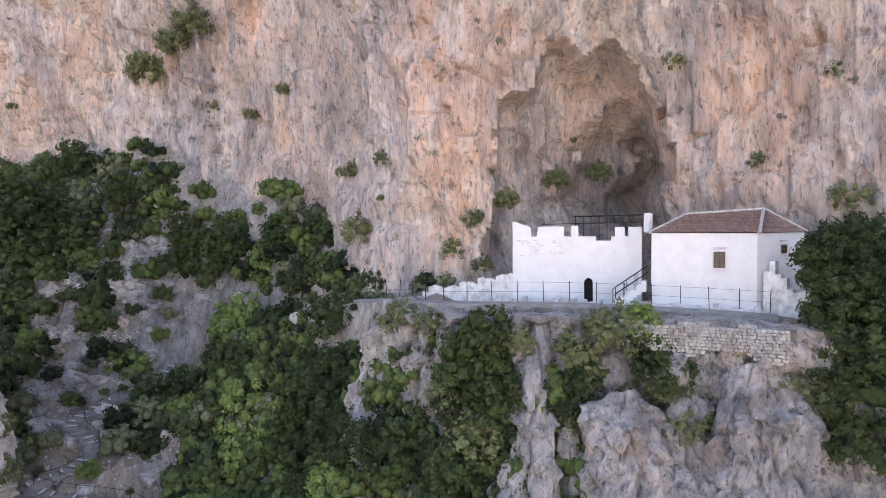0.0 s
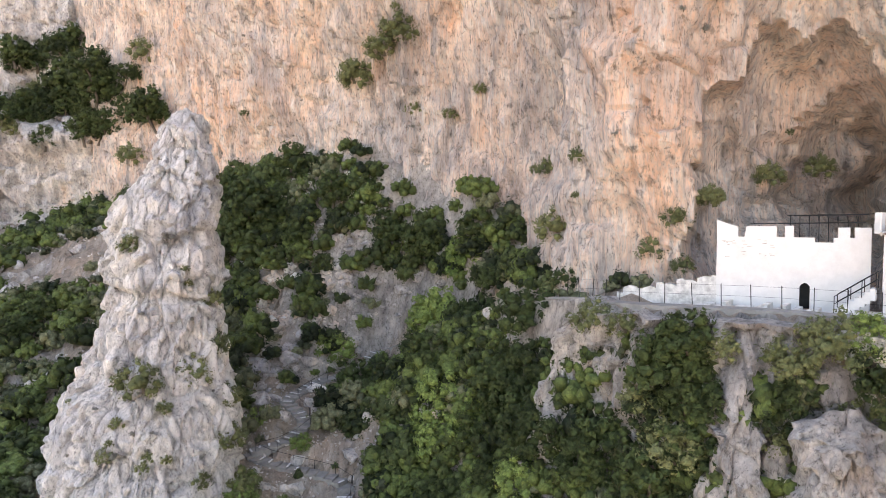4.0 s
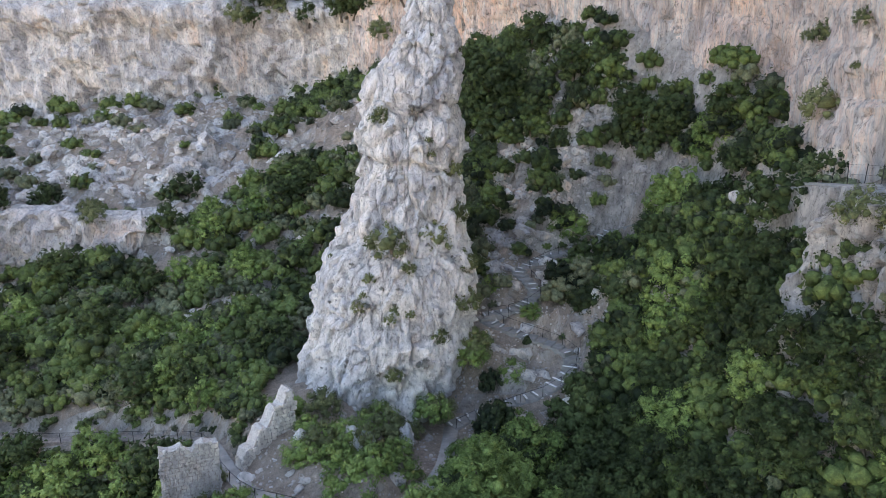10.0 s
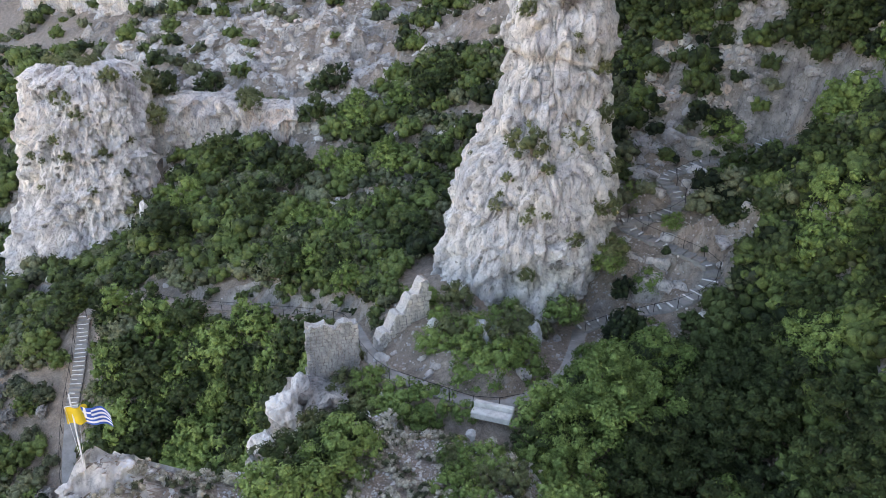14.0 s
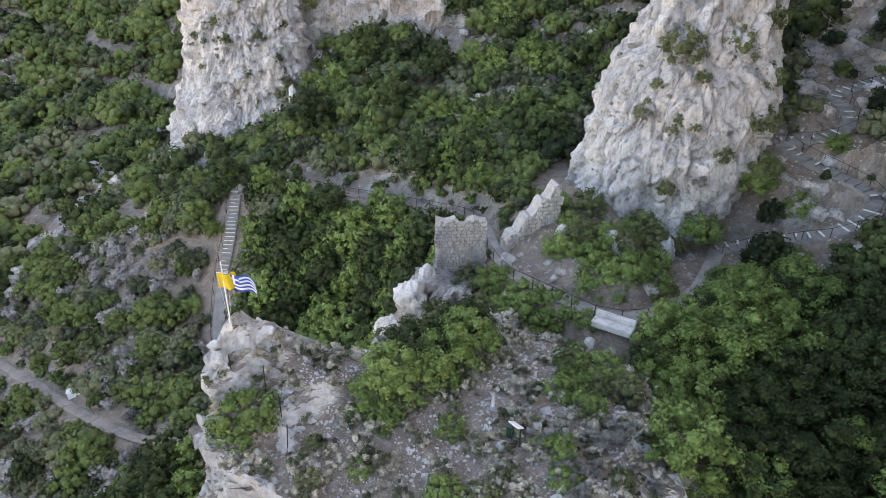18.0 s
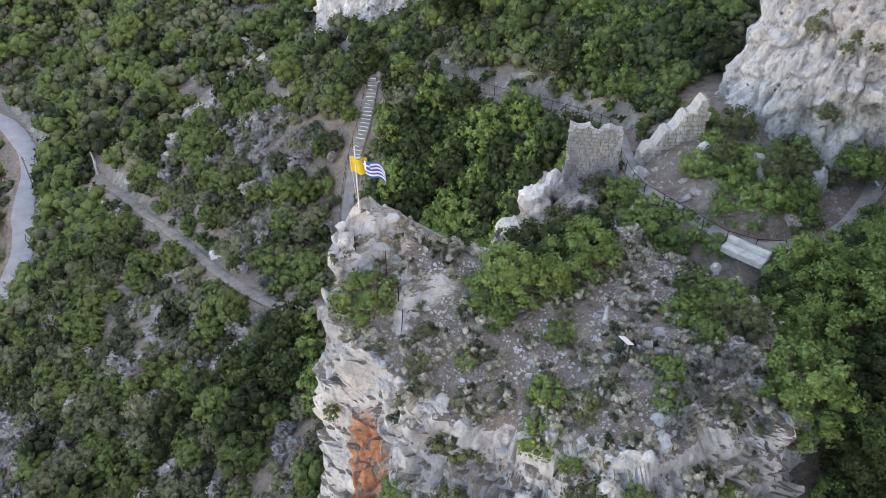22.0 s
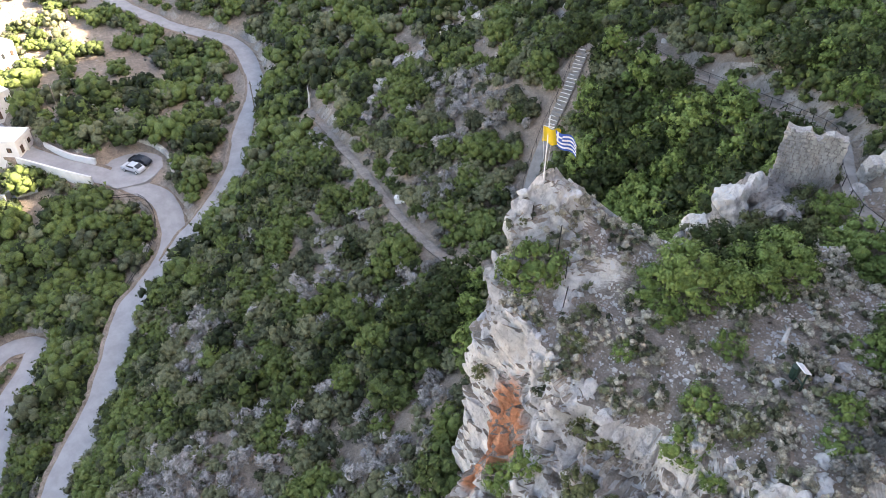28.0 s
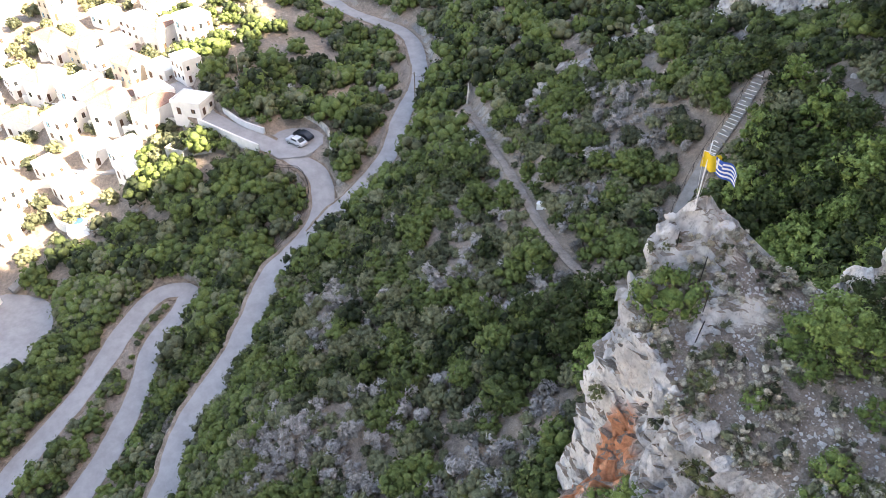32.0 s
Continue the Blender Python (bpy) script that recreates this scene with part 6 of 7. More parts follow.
HOUSES = [dwelling(8, 6.5, 6.2, PLASTER, "flat", 1, "white two-storey village house with a flat roof"), dwelling(9.5, 7, 5.8, PLASTER, "tiled", 2, "white two-storey village house with a tiled roof"),
          dwelling(7, 5.5, 3.4, PLASTER, "flat", 3, "small white one-storey house with a parapet"), dwelling(10, 6, 6.4, CREAM, "tiled", 4, "cream plastered village house with a tiled roof")]
SITES = [(-143, 11, 1, 28), (-136.5, 17.5, 2, 30), (-150, 20, 0, 20), (-152, 4, 1, 35), (-158, -6, 0, 30), (-150, -12, 2, 32), (-163, 10, 3, 25), (-166, -1, 0, 28), (-170, -14, 1, 34), (-160, -18, 2, 30), (-175, 6, 0, 22),
         (-180, -8, 1, 30), (-187, 4, 3, 26), (-190, -14, 0, 30), (-178, -24, 2, 34), (-166, -28, 0, 30), (-196, -4, 1, 20), (-186, 16, 0, 25), (-200, 10, 2, 22), (-205, -18, 0, 30), (-174, 20, 1, 24), (-196, -28, 1, 30), (-212, 0, 3, 20), (-120.5, -30, 0, 40),
         (-146, -2, 2, 20), (-140, 3, 2, 25), (-157, 16, 2, 30), (-161, 2, 1, 40), (-173, -4, 2, 20), (-182, 10, 2, 30), (-168, 26, 0, 20), (-155, -26, 1, 30), (-188, -22, 2, 25), (-193, 22, 1, 20), (-206, 18, 1, 25), (-148, 12, 2, 15),
         (-141.5, -9.5, 2, 30), (-147, -21, 0, 32), (-140, -22, 2, 28), (-152, -33, 1, 30), (-142, -31, 2, 35), (-134, 3, 2, 28)]
for x, y, k, a in SITES:
    m = HOUSES[k]
    copy_thing(m, pose(x, y, height(x, y) + rnd.uniform(-0.4, 0.6), 0, 0, a + rnd.choice((0, 90)) + rnd.uniform(-16, 16)) @ Matrix.Diagonal((rnd.uniform(0.65, 1.05), rnd.uniform(0.65, 1.05), rnd.uniform(0.65, 1.0), 1)))
for ob in HOUSES:
    for child in ob.children_recursive:
        bpy.data.objects.remove(child)
    bpy.data.objects.remove(ob)
# terraces, garden walls and lanes between the houses
for k, (x0, y0, x1, y1, h) in enumerate([(-146, 4, -134, 20, 2.2), (-156, -2, -146, 14, 2.0), (-170, -8, -160, 14, 2.2), (-150, -20, -142, -4, 1.8), (-182, -14, -172, 12, 2.4), (-166, -24, -152, -18, 1.6), (-196, -8, -184, 16, 2.2)]):
    n = int(math.hypot(x1 - x0, y1 - y0) / 1.5)
    terrace = [(x0 + (x1 - x0) * i / n, y0 + (y1 - y0) * i / n) for i in range(n + 1)]
    bm = bmesh.new()
    for (xa, ya), (xb, yb) in zip(terrace[:-1], terrace[1:]):
        z = height((xa + xb) / 2, (ya + yb) / 2)
        box(bm, (math.hypot(xb - xa, yb - ya) + 0.05, 0.4, h + 1.2), ((xa + xb) / 2, (ya + yb) / 2, z + h / 2 - 0.6), (0, 0, math.degrees(math.atan2(yb - ya, xb - xa))))
    tagged(part("garden_wall", bm, PLASTER, None), "whitewashed terrace wall between village houses", "wall", "garden walls")
LANE = [(-124, 18, 19.2), (-134, 8, 14), (-142, -2, 10), (-152, -10, 8), (-168, -20, 6)]
slab("lane", LANE, 1.4, ROADTOP, "pale concrete lane stepping down into the village", "path", 0.2)


def wall_along(name, line, h, thick, material, label, lift=0.0):
    p = along(line, 0.7)
    d = np.gradient(p, axis=0)
    n = np.stack([-d[:, 1], d[:, 0], 0 * d[:, 0]], 1)
    n /= np.linalg.norm(n, axis=1)[:, None]
    up = np.array([0, 0, 1.0])
    q = np.stack([p - up * 1.2 + n * thick / 2, p + up * (h + lift) + n * thick / 2, p + up * (h + lift) - n * thick / 2, p - up * 1.2 - n * thick / 2, p - up * 1.2 + n * thick / 2], 1)
    return tagged(new(name, sheet(name, q, material, shade=False)), label, "wall")


wall_along("parapet_wall", [(-131, 17, 20.6), (-126, 19.6, 20.4), (-121, 22.2, 20.2), (-117, 24.6, 19.9)], 1.5, 0.35, PLASTER, "white plastered parapet wall beside the road")
wall_along("parapet_wall", [(-133, 22.5, 21), (-127, 24.5, 20.6), (-122.5, 27.5, 20.2)], 1.1, 0.35, PLASTER, "low white wall on the upper side of the road")
wall_along("stone_kerb_wall", [(-126.5, 29, 20), (-123.5, 36, 20.3), (-117.5, 38.2, 20.3), (-111, 36.5, 19.6), (-107.5, 35, 18.8)], 0.9, 0.5, STONE, "low stone wall round the turning place")
wall_along("garden_terrace_wall", [(-139, -14, 6.0), (-133, -13, 6.0), (-128, -9, 6.3), (-124, -3, 7)], 1.0, 0.4, PLASTER, "curved white garden wall at the edge of the village")
disc("courtyard", -131, -9, 5.0, 6.4, "pale paved courtyard with a small round basin", PLASTER, 0.6)
basin = thing("round_basin", pose(-131.0, -9.6, 6.45), "small round blue garden basin with a white rim", "basin")
part("rim", rod(bmesh.new(), (0, 0, -0.3), (0, 0, 0.35), 1.5, 1.4, 20), PLASTER, basin)
part("water", rod(bmesh.new(), (0, 0, 0.3), (0, 0, 0.37), 1.15, 1.15, 20), BLUE, basin)
staircase([(-128, 1.5, 8.8), (-131, -2, 7.6), (-134, -6.5, 6.6)], 0.45, 1.6, 0.0, "pale stone steps down to the garden", 8)
staircase([(-124, -19.5, 3.5), (-122, -23.5, 2.0)], 0.45, 1.8, 0.0, "pale stone steps beside the yard", 9)


def roofless():
    ob = thing("roofless_shed", pose(-129.5, 12.6, 15.6, 0, 0, 38), "small roofless stone shed below the road", "ruin")
    for x, y, lx, ly in ((0, -2, 4.4, 0.4), (0, 2, 4.4, 0.4), (-2, 0, 0.4, 3.6), (2, 0, 0.4, 3.6)):
        part("wall", box(bmesh.new(), (lx, ly, 3.6), (x, y, 1.0), bevel=0.04), STONE_BRIGHT, ob)
    bm = bmesh.new()
    for k in range(6):
        box(bm, (0.12, 4.2, 0.12), (-1.6 + 0.64 * k, 0, 2.7))
    part("rafters", bm, POLE_WOOD, ob)
    return ob


roofless()


def car(m, paint, label):
    ob = thing("car", m, label, "car", "cars at the turning place")
    outline = [(-2.1, 0.35), (-2.1, 0.8), (-1.9, 0.95), (-1.2, 1.0), (-0.55, 1.45), (0.9, 1.48), (1.75, 1.0), (2.1, 0.85), (2.1, 0.35)]
    bm = bmesh.new()
    left, right = [bm.verts.new((x, -0.85 + (0.12 if z > 1.1 else 0), z)) for x, z in outline], [bm.verts.new((x, 0.85 - (0.12 if z > 1.1 else 0), z)) for x, z in outline]
    bm.faces.new(left), bm.faces.new(right[::-1])
    for k in range(len(outline)):
        j = (k + 1) % len(outline)
        bm.faces.new((left[k], right[k], right[j], left[j]))
    bmesh.ops.recalc_face_normals(bm, faces=bm.faces)
    bmesh.ops.bevel(bm, geom=bm.edges[:], offset=0.06, segments=2, affect="EDGES")
    part("body", bm, paint, ob)
    part("windscreen", box(bmesh.new(), (0.78, 1.3, 0.03), (-0.88, 0, 1.24), (0, -34, 0)), GLASS, ob)
    part("rear_window", box(bmesh.new(), (0.85, 1.3, 0.03), (1.34, 0, 1.26), (0, 29, 0)), GLASS, ob)
    for s in (-1, 1):
        part("side_window", box(bmesh.new(), (1.5, 0.03, 0.32), (0.15, s * 0.79, 1.22), (s * 8, 0, 0)), GLASS, ob)
        part("headlight", box(bmesh.new(), (0.06, 0.35, 0.14), (-2.1, s * 0.6, 0.75), bevel=0.02), POLE_WHITE, ob)
        for x in (-1.3, 1.3):
            wheel = part("wheel", rod(bmesh.new(), (x, s * 0.72, 0.32), (x, s * 0.9, 0.32), 0.32, seg=16), TYRE, ob)
            part("rim", rod(bmesh.new(), (x, s * 0.89, 0.32), (x, s * 0.92, 0.32), 0.19, seg=12), POLE_WHITE, wheel)
    return ob


car(pose(-117.8, 33.6, 19.82, 0, 0, 25), CAR_DARK, "dark parked car at the turning place")
car(pose(-116.4, 31.7, 19.82, 0, 0, 25), CAR_LIGHT, "silver parked car beside the dark one")


def utility_pole(x, y, tall):
    ob = thing("utility_pole", pose(x, y, height(x, y)), "grey wooden utility pole with a crossbar", "utility pole", "utility poles")
    part("shaft", rod(bmesh.new(), (0, 0, -0.5), (0, 0, tall), 0.14, 0.1, 8), POLE_WOOD, ob)
    part("crossbar", box(bmesh.new(), (1.4, 0.1, 0.1), (0, 0, tall - 0.5)), POLE_WOOD, ob)
    for s in (-0.6, 0, 0.6):
        part("insulator", rod(bmesh.new(), (s, 0, tall - 0.45), (s, 0, tall - 0.25), 0.05, seg=6), POLE_WHITE, ob)


utility_pole(-111, 54.3, 8.5)
utility_pole(-136, 27.5, 7.5)
cable = rod(bmesh.new(), (-111, 54.3, 30.8), (-96, 57, 34.5), 0.02, seg=4)
tagged(part("overhead_cable", cable, IRON, None), "thin overhead cable from the utility pole", "cable")
fence = [(-112.2, 23.6, 19.6), (-110.2, 26.4, 19.2), (-109, 29.2, 18.7), (-105, 29.4, 17.9), (-101, 27.8, 17.0), (-97, 24.2, 16.0), (-93, 18.5, 14.7)]
railing("roadside_fence", fence, 0.0, 1.6, POST, 1.0, (0.95, 0.5), "brown rail fence round the verge of the road", "fence", 0.05)
dead = thing("dead_trunk", pose(-96.2, 57.2, 31.4), "bare bleached tree trunk beside the footpath", "tree trunk")
part("trunk", rod(rod(bmesh.new(), (0, 0, -0.4), (0.1, 0.05, 1.9), 0.28, 0.18, 8), (0.1, 0.05, 1.8), (-0.15, 0.1, 3.6), 0.17, 0.05, 7), STONE_BRIGHT, dead)
part("branch", rod(bmesh.new(), (0.08, 0.05, 1.5), (0.5, 0.2, 2.4), 0.09, 0.04, 6), STONE_BRIGHT, dead)
shrine = thing("wayside_box", pose(-58.0, 45.9, 36.4, 0, 0, 25), "white painted wayside box beside the footpath", "box")
part("body", box(bmesh.new(), (1.5, 0.9, 1.2), (0, 0, 0.6), bevel=0.04), WHITE, shrine)
part("lid", box(bmesh.new(), (1.65, 1.05, 0.12), (0, 0, 1.26), (8, 0, 0), 0.02), SIGN_WHITE, shrine)
for k in range(2):
    bin_ = thing("rubbish_bin", pose(-101.4 + 1.3 * k, -19.2 + 0.6 * k, 1.12, 0, 0, 30), "blue plastic rubbish container in the yard", "bin", "rubbish containers")
    part("body", box(bmesh.new(), (1.2, 1.0, 1.1), (0, 0, 0.65), bevel=0.06), BIN_BLUE, bin_)
    part("lid", box(bmesh.new(), (1.3, 1.1, 0.12), (0, 0, 1.26), (6, 0, 0), 0.04), BIN_BLUE, bin_)
    for s in (-0.45, 0.45):
        part("wheel", rod(bmesh.new(), (s, -0.4, 0.1), (s + 0.06, -0.4, 0.1), 0.1, seg=10), TYRE, bin_)
# gardens in the village
garden = [p for p in spots(-215, -128, -34, 26, 4.0, 0.55, 44, 0.8) if all(math.hypot(p[0] - x, p[1] - y) > 4.6 for x, y, _, _ in SITES)]
scrub("garden_trees", "green garden trees between the village houses", garden, (1.4, 2.6), 9, 220, 0.27, SCRUB_LIGHT, 45, 1.5)


# ---- single plants with their places: kind, x, y, z, spread ----
CRAG = [(3, 35.0, 26.5, 81.9, 2.1), (0, 35.8, 24.3, 80.0, 1.9), (3, 33.6, 28.8, 81.6, 1.2), (0, 33.6, 27.9, 78.5, 1.4), (3, 33.2, 28.5, 76.6, 1.3), (0, 30.2, 32.8, 80.6, 2.2), (1, 29.9, 33.7, 78.7, 2.6), (0, 30.5, 31.9, 77.3, 2.2), (3, 29.3, 35.1, 77.7, 1.7), (0, 30.1, 32.3, 75.3, 2.2), (3, 28.9, 36.9, 82.3, 1.1), (3, 31.5, 31.1, 81.6, 1.1), (3, 36.3, 23.4, 77.2, 1.1), (3, 36.4, 24.0, 82.0, 1.1), (3, 28.4, 39.5, 82.1, 1.6), (3, 38.6, 19.9, 75.1, 1.4), (1, 47.4, 18.3, 82.3, 2.0), (1, 51.0, 21.6, 84.8, 2.4), (1, 52.1, 19.9, 85.8, 2.7)]  # on the chapel crag
CRAG_MORE = [(0, 51.6, 18.6, 82.8, 3.1), (0, 41.6, 14.9, 80.5, 2.5), (3, 40.3, 16.1, 79.6, 1.4)]  # on the chapel crag
GULLY = [(0, 30.9, 31.5, 73.6, 2.0), (0, 27.5, 37.7, 74.0, 2.1), (0, 28.5, 46.4, 72.6, 2.9), (1, 28.9, 52.3, 73.7, 3.7), (1, 26.3, 41.4, 70.7, 2.7), (2, 26.5, 54.0, 69.9, 3.7), (1, 27.0, 60.4, 73.9, 4.0), (0, 31.8, 30.0, 72.6, 1.7), (2, 24.1, 56.3, 68.2, 3.6), (1, 20.5, 63.8, 68.3, 3.3), (0, 28.5, 50.8, 68.8, 3.4), (0, 27.9, 33.6, 72.6, 2.2)]  # in the gully under the chapel
SLOPE = [(1, 32.4, 74.6, 83.9, 4.5), (1, 29.6, 80.4, 86.2, 4.4), (1, 25.4, 86.8, 90.6, 4.7), (0, 21.1, 94.0, 92.7, 5.0), (0, 17.2, 93.7, 87.2, 5.7), (2, 33.0, 68.9, 81.7, 4.0), (1, 32.5, 63.1, 78.1, 4.3), (2, 31.7, 70.5, 76.7, 4.3), (1, 28.2, 72.5, 73.5, 4.1), (1, 34.2, 62.8, 82.2, 3.1), (0, 34.3, 68.9, 85.9, 2.8), (1, 29.7, 49.8, 79.9, 2.6), (1, 29.4, 50.3, 75.7, 3.1), (0, 15.0, 91.8, 83.7, 5.2), (0, 14.1, 99.5, 89.8, 4.8), (0, 18.3, 88.4, 83.4, 4.3)]  # on the slope below the cliff
SLOPE_MORE = [(1, 32.7, 49.3, 83.6, 1.4)]  # on the slope below the cliff
CLIFFSHRUB = [(3, 32.0, 81.4, 102.0, 1.1), (3, 36.0, 71.5, 103.3, 0.9), (3, 34.6, 76.5, 101.1, 0.9), (3, 33.3, 48.6, 94.2, 0.9), (3, 39.0, 61.9, 94.0, 1.2), (3, 34.5, 53.5, 87.9, 2.2), (3, 36.8, 43.4, 86.5, 1.7), (3, 37.4, 41.0, 85.7, 0.9), (3, 37.1, 41.5, 89.0, 1.3), (3, 38.7, 40.0, 90.6, 1.0), (3, 32.6, 50.3, 82.9, 1.7), (3, 28.5, 82.9, 109.0, 2.5), (3, 26.9, 88.3, 106.5, 2.6)]  # rooted in the cliff
CLIFFRIGHT = [(3, 51.2, 19.7, 90.3, 1.5), (3, 48.2, 30.9, 100.9, 1.3), (3, 49.6, 25.2, 93.1, 0.9), (3, 50.0, 20.5, 98.9, 0.9), (3, 39.0, 39.8, 90.7, 0.9), (3, 29.6, 79.7, 110.3, 2.6), (3, 27.6, 88.4, 106.3, 2.6), (3, 50.0, 39.8, 92.9, 1.3), (3, 45.9, 41.0, 92.3, 1.2)]  # rooted in the cliff by the cave
PILLAR = [(3, -0.2, 63.7, 86.8, 1.1), (3, 0.5, 59.6, 76.0, 1.8), (3, 4.5, 61.2, 76.3, 1.7), (5, -2.6, 64.2, 76.5, 0.8), (3, -2.1, 58.6, 71.3, 0.8), (5, 2.8, 62.6, 87.7, 0.7), (3, 6.4, 63.0, 78.2, 1.3), (3, 7.2, 62.1, 74.0, 1.5), (5, 1.4, 63.5, 88.3, 0.6), (3, 6.3, 63.8, 82.2, 1.0), (3, 7.5, 61.1, 70.6, 1.3)]  # on the pillar's ledges
PILLARLOW = [(3, 1.1, 58.2, 71.0, 0.8), (5, -1.9, 58.5, 71.2, 0.9), (5, -2.7, 59.2, 67.9, 0.7), (3, 4.6, 58.1, 68.5, 1.0), (3, 6.3, 60.0, 70.8, 1.1), (3, 0.7, 56.3, 65.8, 0.9), (5, 3.3, 56.7, 66.6, 0.9), (3, -1.2, 58.8, 73.7, 0.7), (3, 2.1, 58.6, 74.6, 0.8), (3, 7.7, 60.7, 66.0, 2.1), (3, 4.6, 56.3, 62.5, 1.5), (3, -0.6, 55.8, 61.5, 1.7), (3, 1.2, 55.0, 61.2, 1.2)]  # round the pillar's foot
BASE = [(4, -8.3, 43.8, 59.4, 1.9), (4, -6.0, 42.1, 59.8, 1.8), (4, -2.7, 45.4, 61.7, 2.3), (4, -4.3, 50.2, 62.1, 2.0), (4, -0.9, 55.6, 61.4, 2.2), (4, 0.6, 47.6, 61.2, 2.0), (4, 3.9, 55.5, 62.4, 1.7), (3, -12.7, 46.6, 59.5, 1.8), (3, -10.2, 44.9, 59.0, 2.0), (3, -14.2, 42.3, 58.9, 1.7), (4, 7.6, 60.0, 65.6, 1.8), (4, 11.6, 61.0, 63.3, 1.9), (4, 11.5, 71.9, 68.2, 1.8), (4, 21.4, 79.1, 73.3, 2.6), (6, 21.7, 71.4, 67.6, 3.7), (4, 11.3, 55.9, 61.0, 1.5), (3, 6.7, 52.7, 60.4, 1.2), (6, -10.5, 37.6, 60.7, 2.3), (6, 1.8, 39.8, 59.3, 2.4)]  # along the footpath
BASE_MORE = [(4, 10.0, 50.4, 59.4, 2.1), (3, 2.3, 54.6, 61.6, 1.0)]  # along the footpath
WEST = [(3, -14.9, 150.2, 110.9, 2.6), (0, -8.6, 146.7, 108.7, 7.1), (0, -2.1, 129.9, 108.3, 6.3), (0, -24.7, 148.6, 105.5, 5.4), (3, -25.6, 137.3, 101.3, 2.6), (0, -9.5, 148.4, 116.5, 6.0), (3, 2.6, 127.7, 114.9, 2.6), (3, -31.7, 151.3, 120.6, 2.6), (0, -16.9, 151.8, 115.7, 4.9), (0, -4.2, 131.2, 101.3, 5.2), (0, 2.3, 124.1, 103.4, 4.5), (3, -18.6, 138.3, 103.1, 2.6), (0, -13.4, 143.1, 104.4, 5.2), (3, -30.5, 148.0, 111.2, 1.7), (3, 0.3, 124.8, 98.1, 2.6)]  # on the ledge of the grey cliff
BUTTRESS = [(3, -55.9, 101.4, 74.5, 2.0), (3, -59.5, 89.2, 71.8, 1.2), (3, -56.4, 93.2, 76.5, 1.7), (3, -60.5, 86.7, 66.7, 1.2), (3, -56.7, 89.3, 67.1, 0.9), (3, -54.4, 89.8, 64.0, 0.8), (3, -57.5, 86.7, 62.3, 0.8), (3, -54.7, 100.1, 69.7, 2.3), (3, -61.9, 90.0, 73.6, 1.7), (3, -53.7, 90.1, 58.4, 2.1), (3, -62.1, 87.4, 68.9, 1.0)]  # on the buttress
OUTCROP = [(4, -19.1, 24.6, 62.3, 2.2), (7, -12.2, 29.6, 61.5, 2.2), (7, -10.3, 32.3, 61.3, 2.5), (6, -12.5, 33.4, 61.3, 2.4), (7, -9.6, 34.6, 61.6, 2.1), (4, -13.8, 28.7, 62.1, 1.6), (4, -12.3, 27.6, 62.2, 1.2), (4, -8.7, 28.2, 61.9, 1.2), (4, -7.7, 24.1, 61.5, 1.0), (3, -5.5, 24.4, 61.4, 1.1), (3, -15.4, 24.8, 62.0, 0.7), (4, -12.4, 24.2, 61.5, 0.8), (3, -11.0, 21.3, 58.6, 1.4), (4, -7.1, 22.4, 60.4, 1.4), (3, -14.5, 22.9, 61.5, 0.8), (4, -6.0, 42.7, 60.1, 2.5), (4, -8.0, 44.3, 60.3, 1.8), (3, -11.6, 45.2, 58.5, 2.1), (4, -9.1, 43.9, 59.4, 1.8)]  # on the outcrop
OUTCROP_MORE = [(4, -3.3, 33.4, 61.4, 1.7)]  # on the outcrop
OUTCROPLOW = [(4, -3.1, 36.5, 60.9, 1.6), (4, -1.5, 36.8, 61.0, 1.5), (4, -2.0, 26.1, 61.9, 1.1), (3, -1.8, 22.3, 60.1, 1.0), (4, -13.6, 18.6, 55.7, 1.0), (4, -14.7, 17.8, 53.8, 1.0), (3, -10.2, 18.8, 56.8, 1.1), (3, -8.3, 18.9, 57.3, 0.9), (3, -20.0, 21.4, 55.8, 0.6), (3, -21.3, 25.8, 64.6, 0.4), (4, -3.1, 41.6, 61.4, 1.0), (7, 1.4, 37.1, 58.7, 3.0), (7, 3.5, 31.5, 58.6, 2.8), (3, 0.6, 26.8, 61.2, 0.9), (3, 0.5, 24.3, 60.2, 0.9), (7, 2.3, 41.3, 59.8, 2.8), (7, 4.4, 37.6, 57.2, 2.7)]  # round the edge of the outcrop
WEST_LEDGE = [(0, -25.0, 139.5, 105.2, 2.9), (0, -20.5, 138.6, 103.6, 3.0), (0, -17.0, 140.6, 104.6, 3.2), (0, -12.5, 139.5, 104.6, 3.2), (0, -8.0, 140.5, 106.4, 3.3), (0, -3.0, 130.4, 107.2, 3.2), (0, 1.2, 127.8, 110.6, 3.0), (0, -3.4, 132.6, 111.8, 2.9), (0, -12.6, 136.4, 100.6, 2.2), (0, 0.6, 127.0, 104.6, 2.6), (0, -3.0, 128.4, 102.2, 2.4), (0, -22.8, 137.9, 100.6, 1.9), (0, -5.6, 132.6, 102.0, 2.6), (0, -10.6, 142.0, 108.6, 3.0)]  # the bushy ledge of the grey cliff
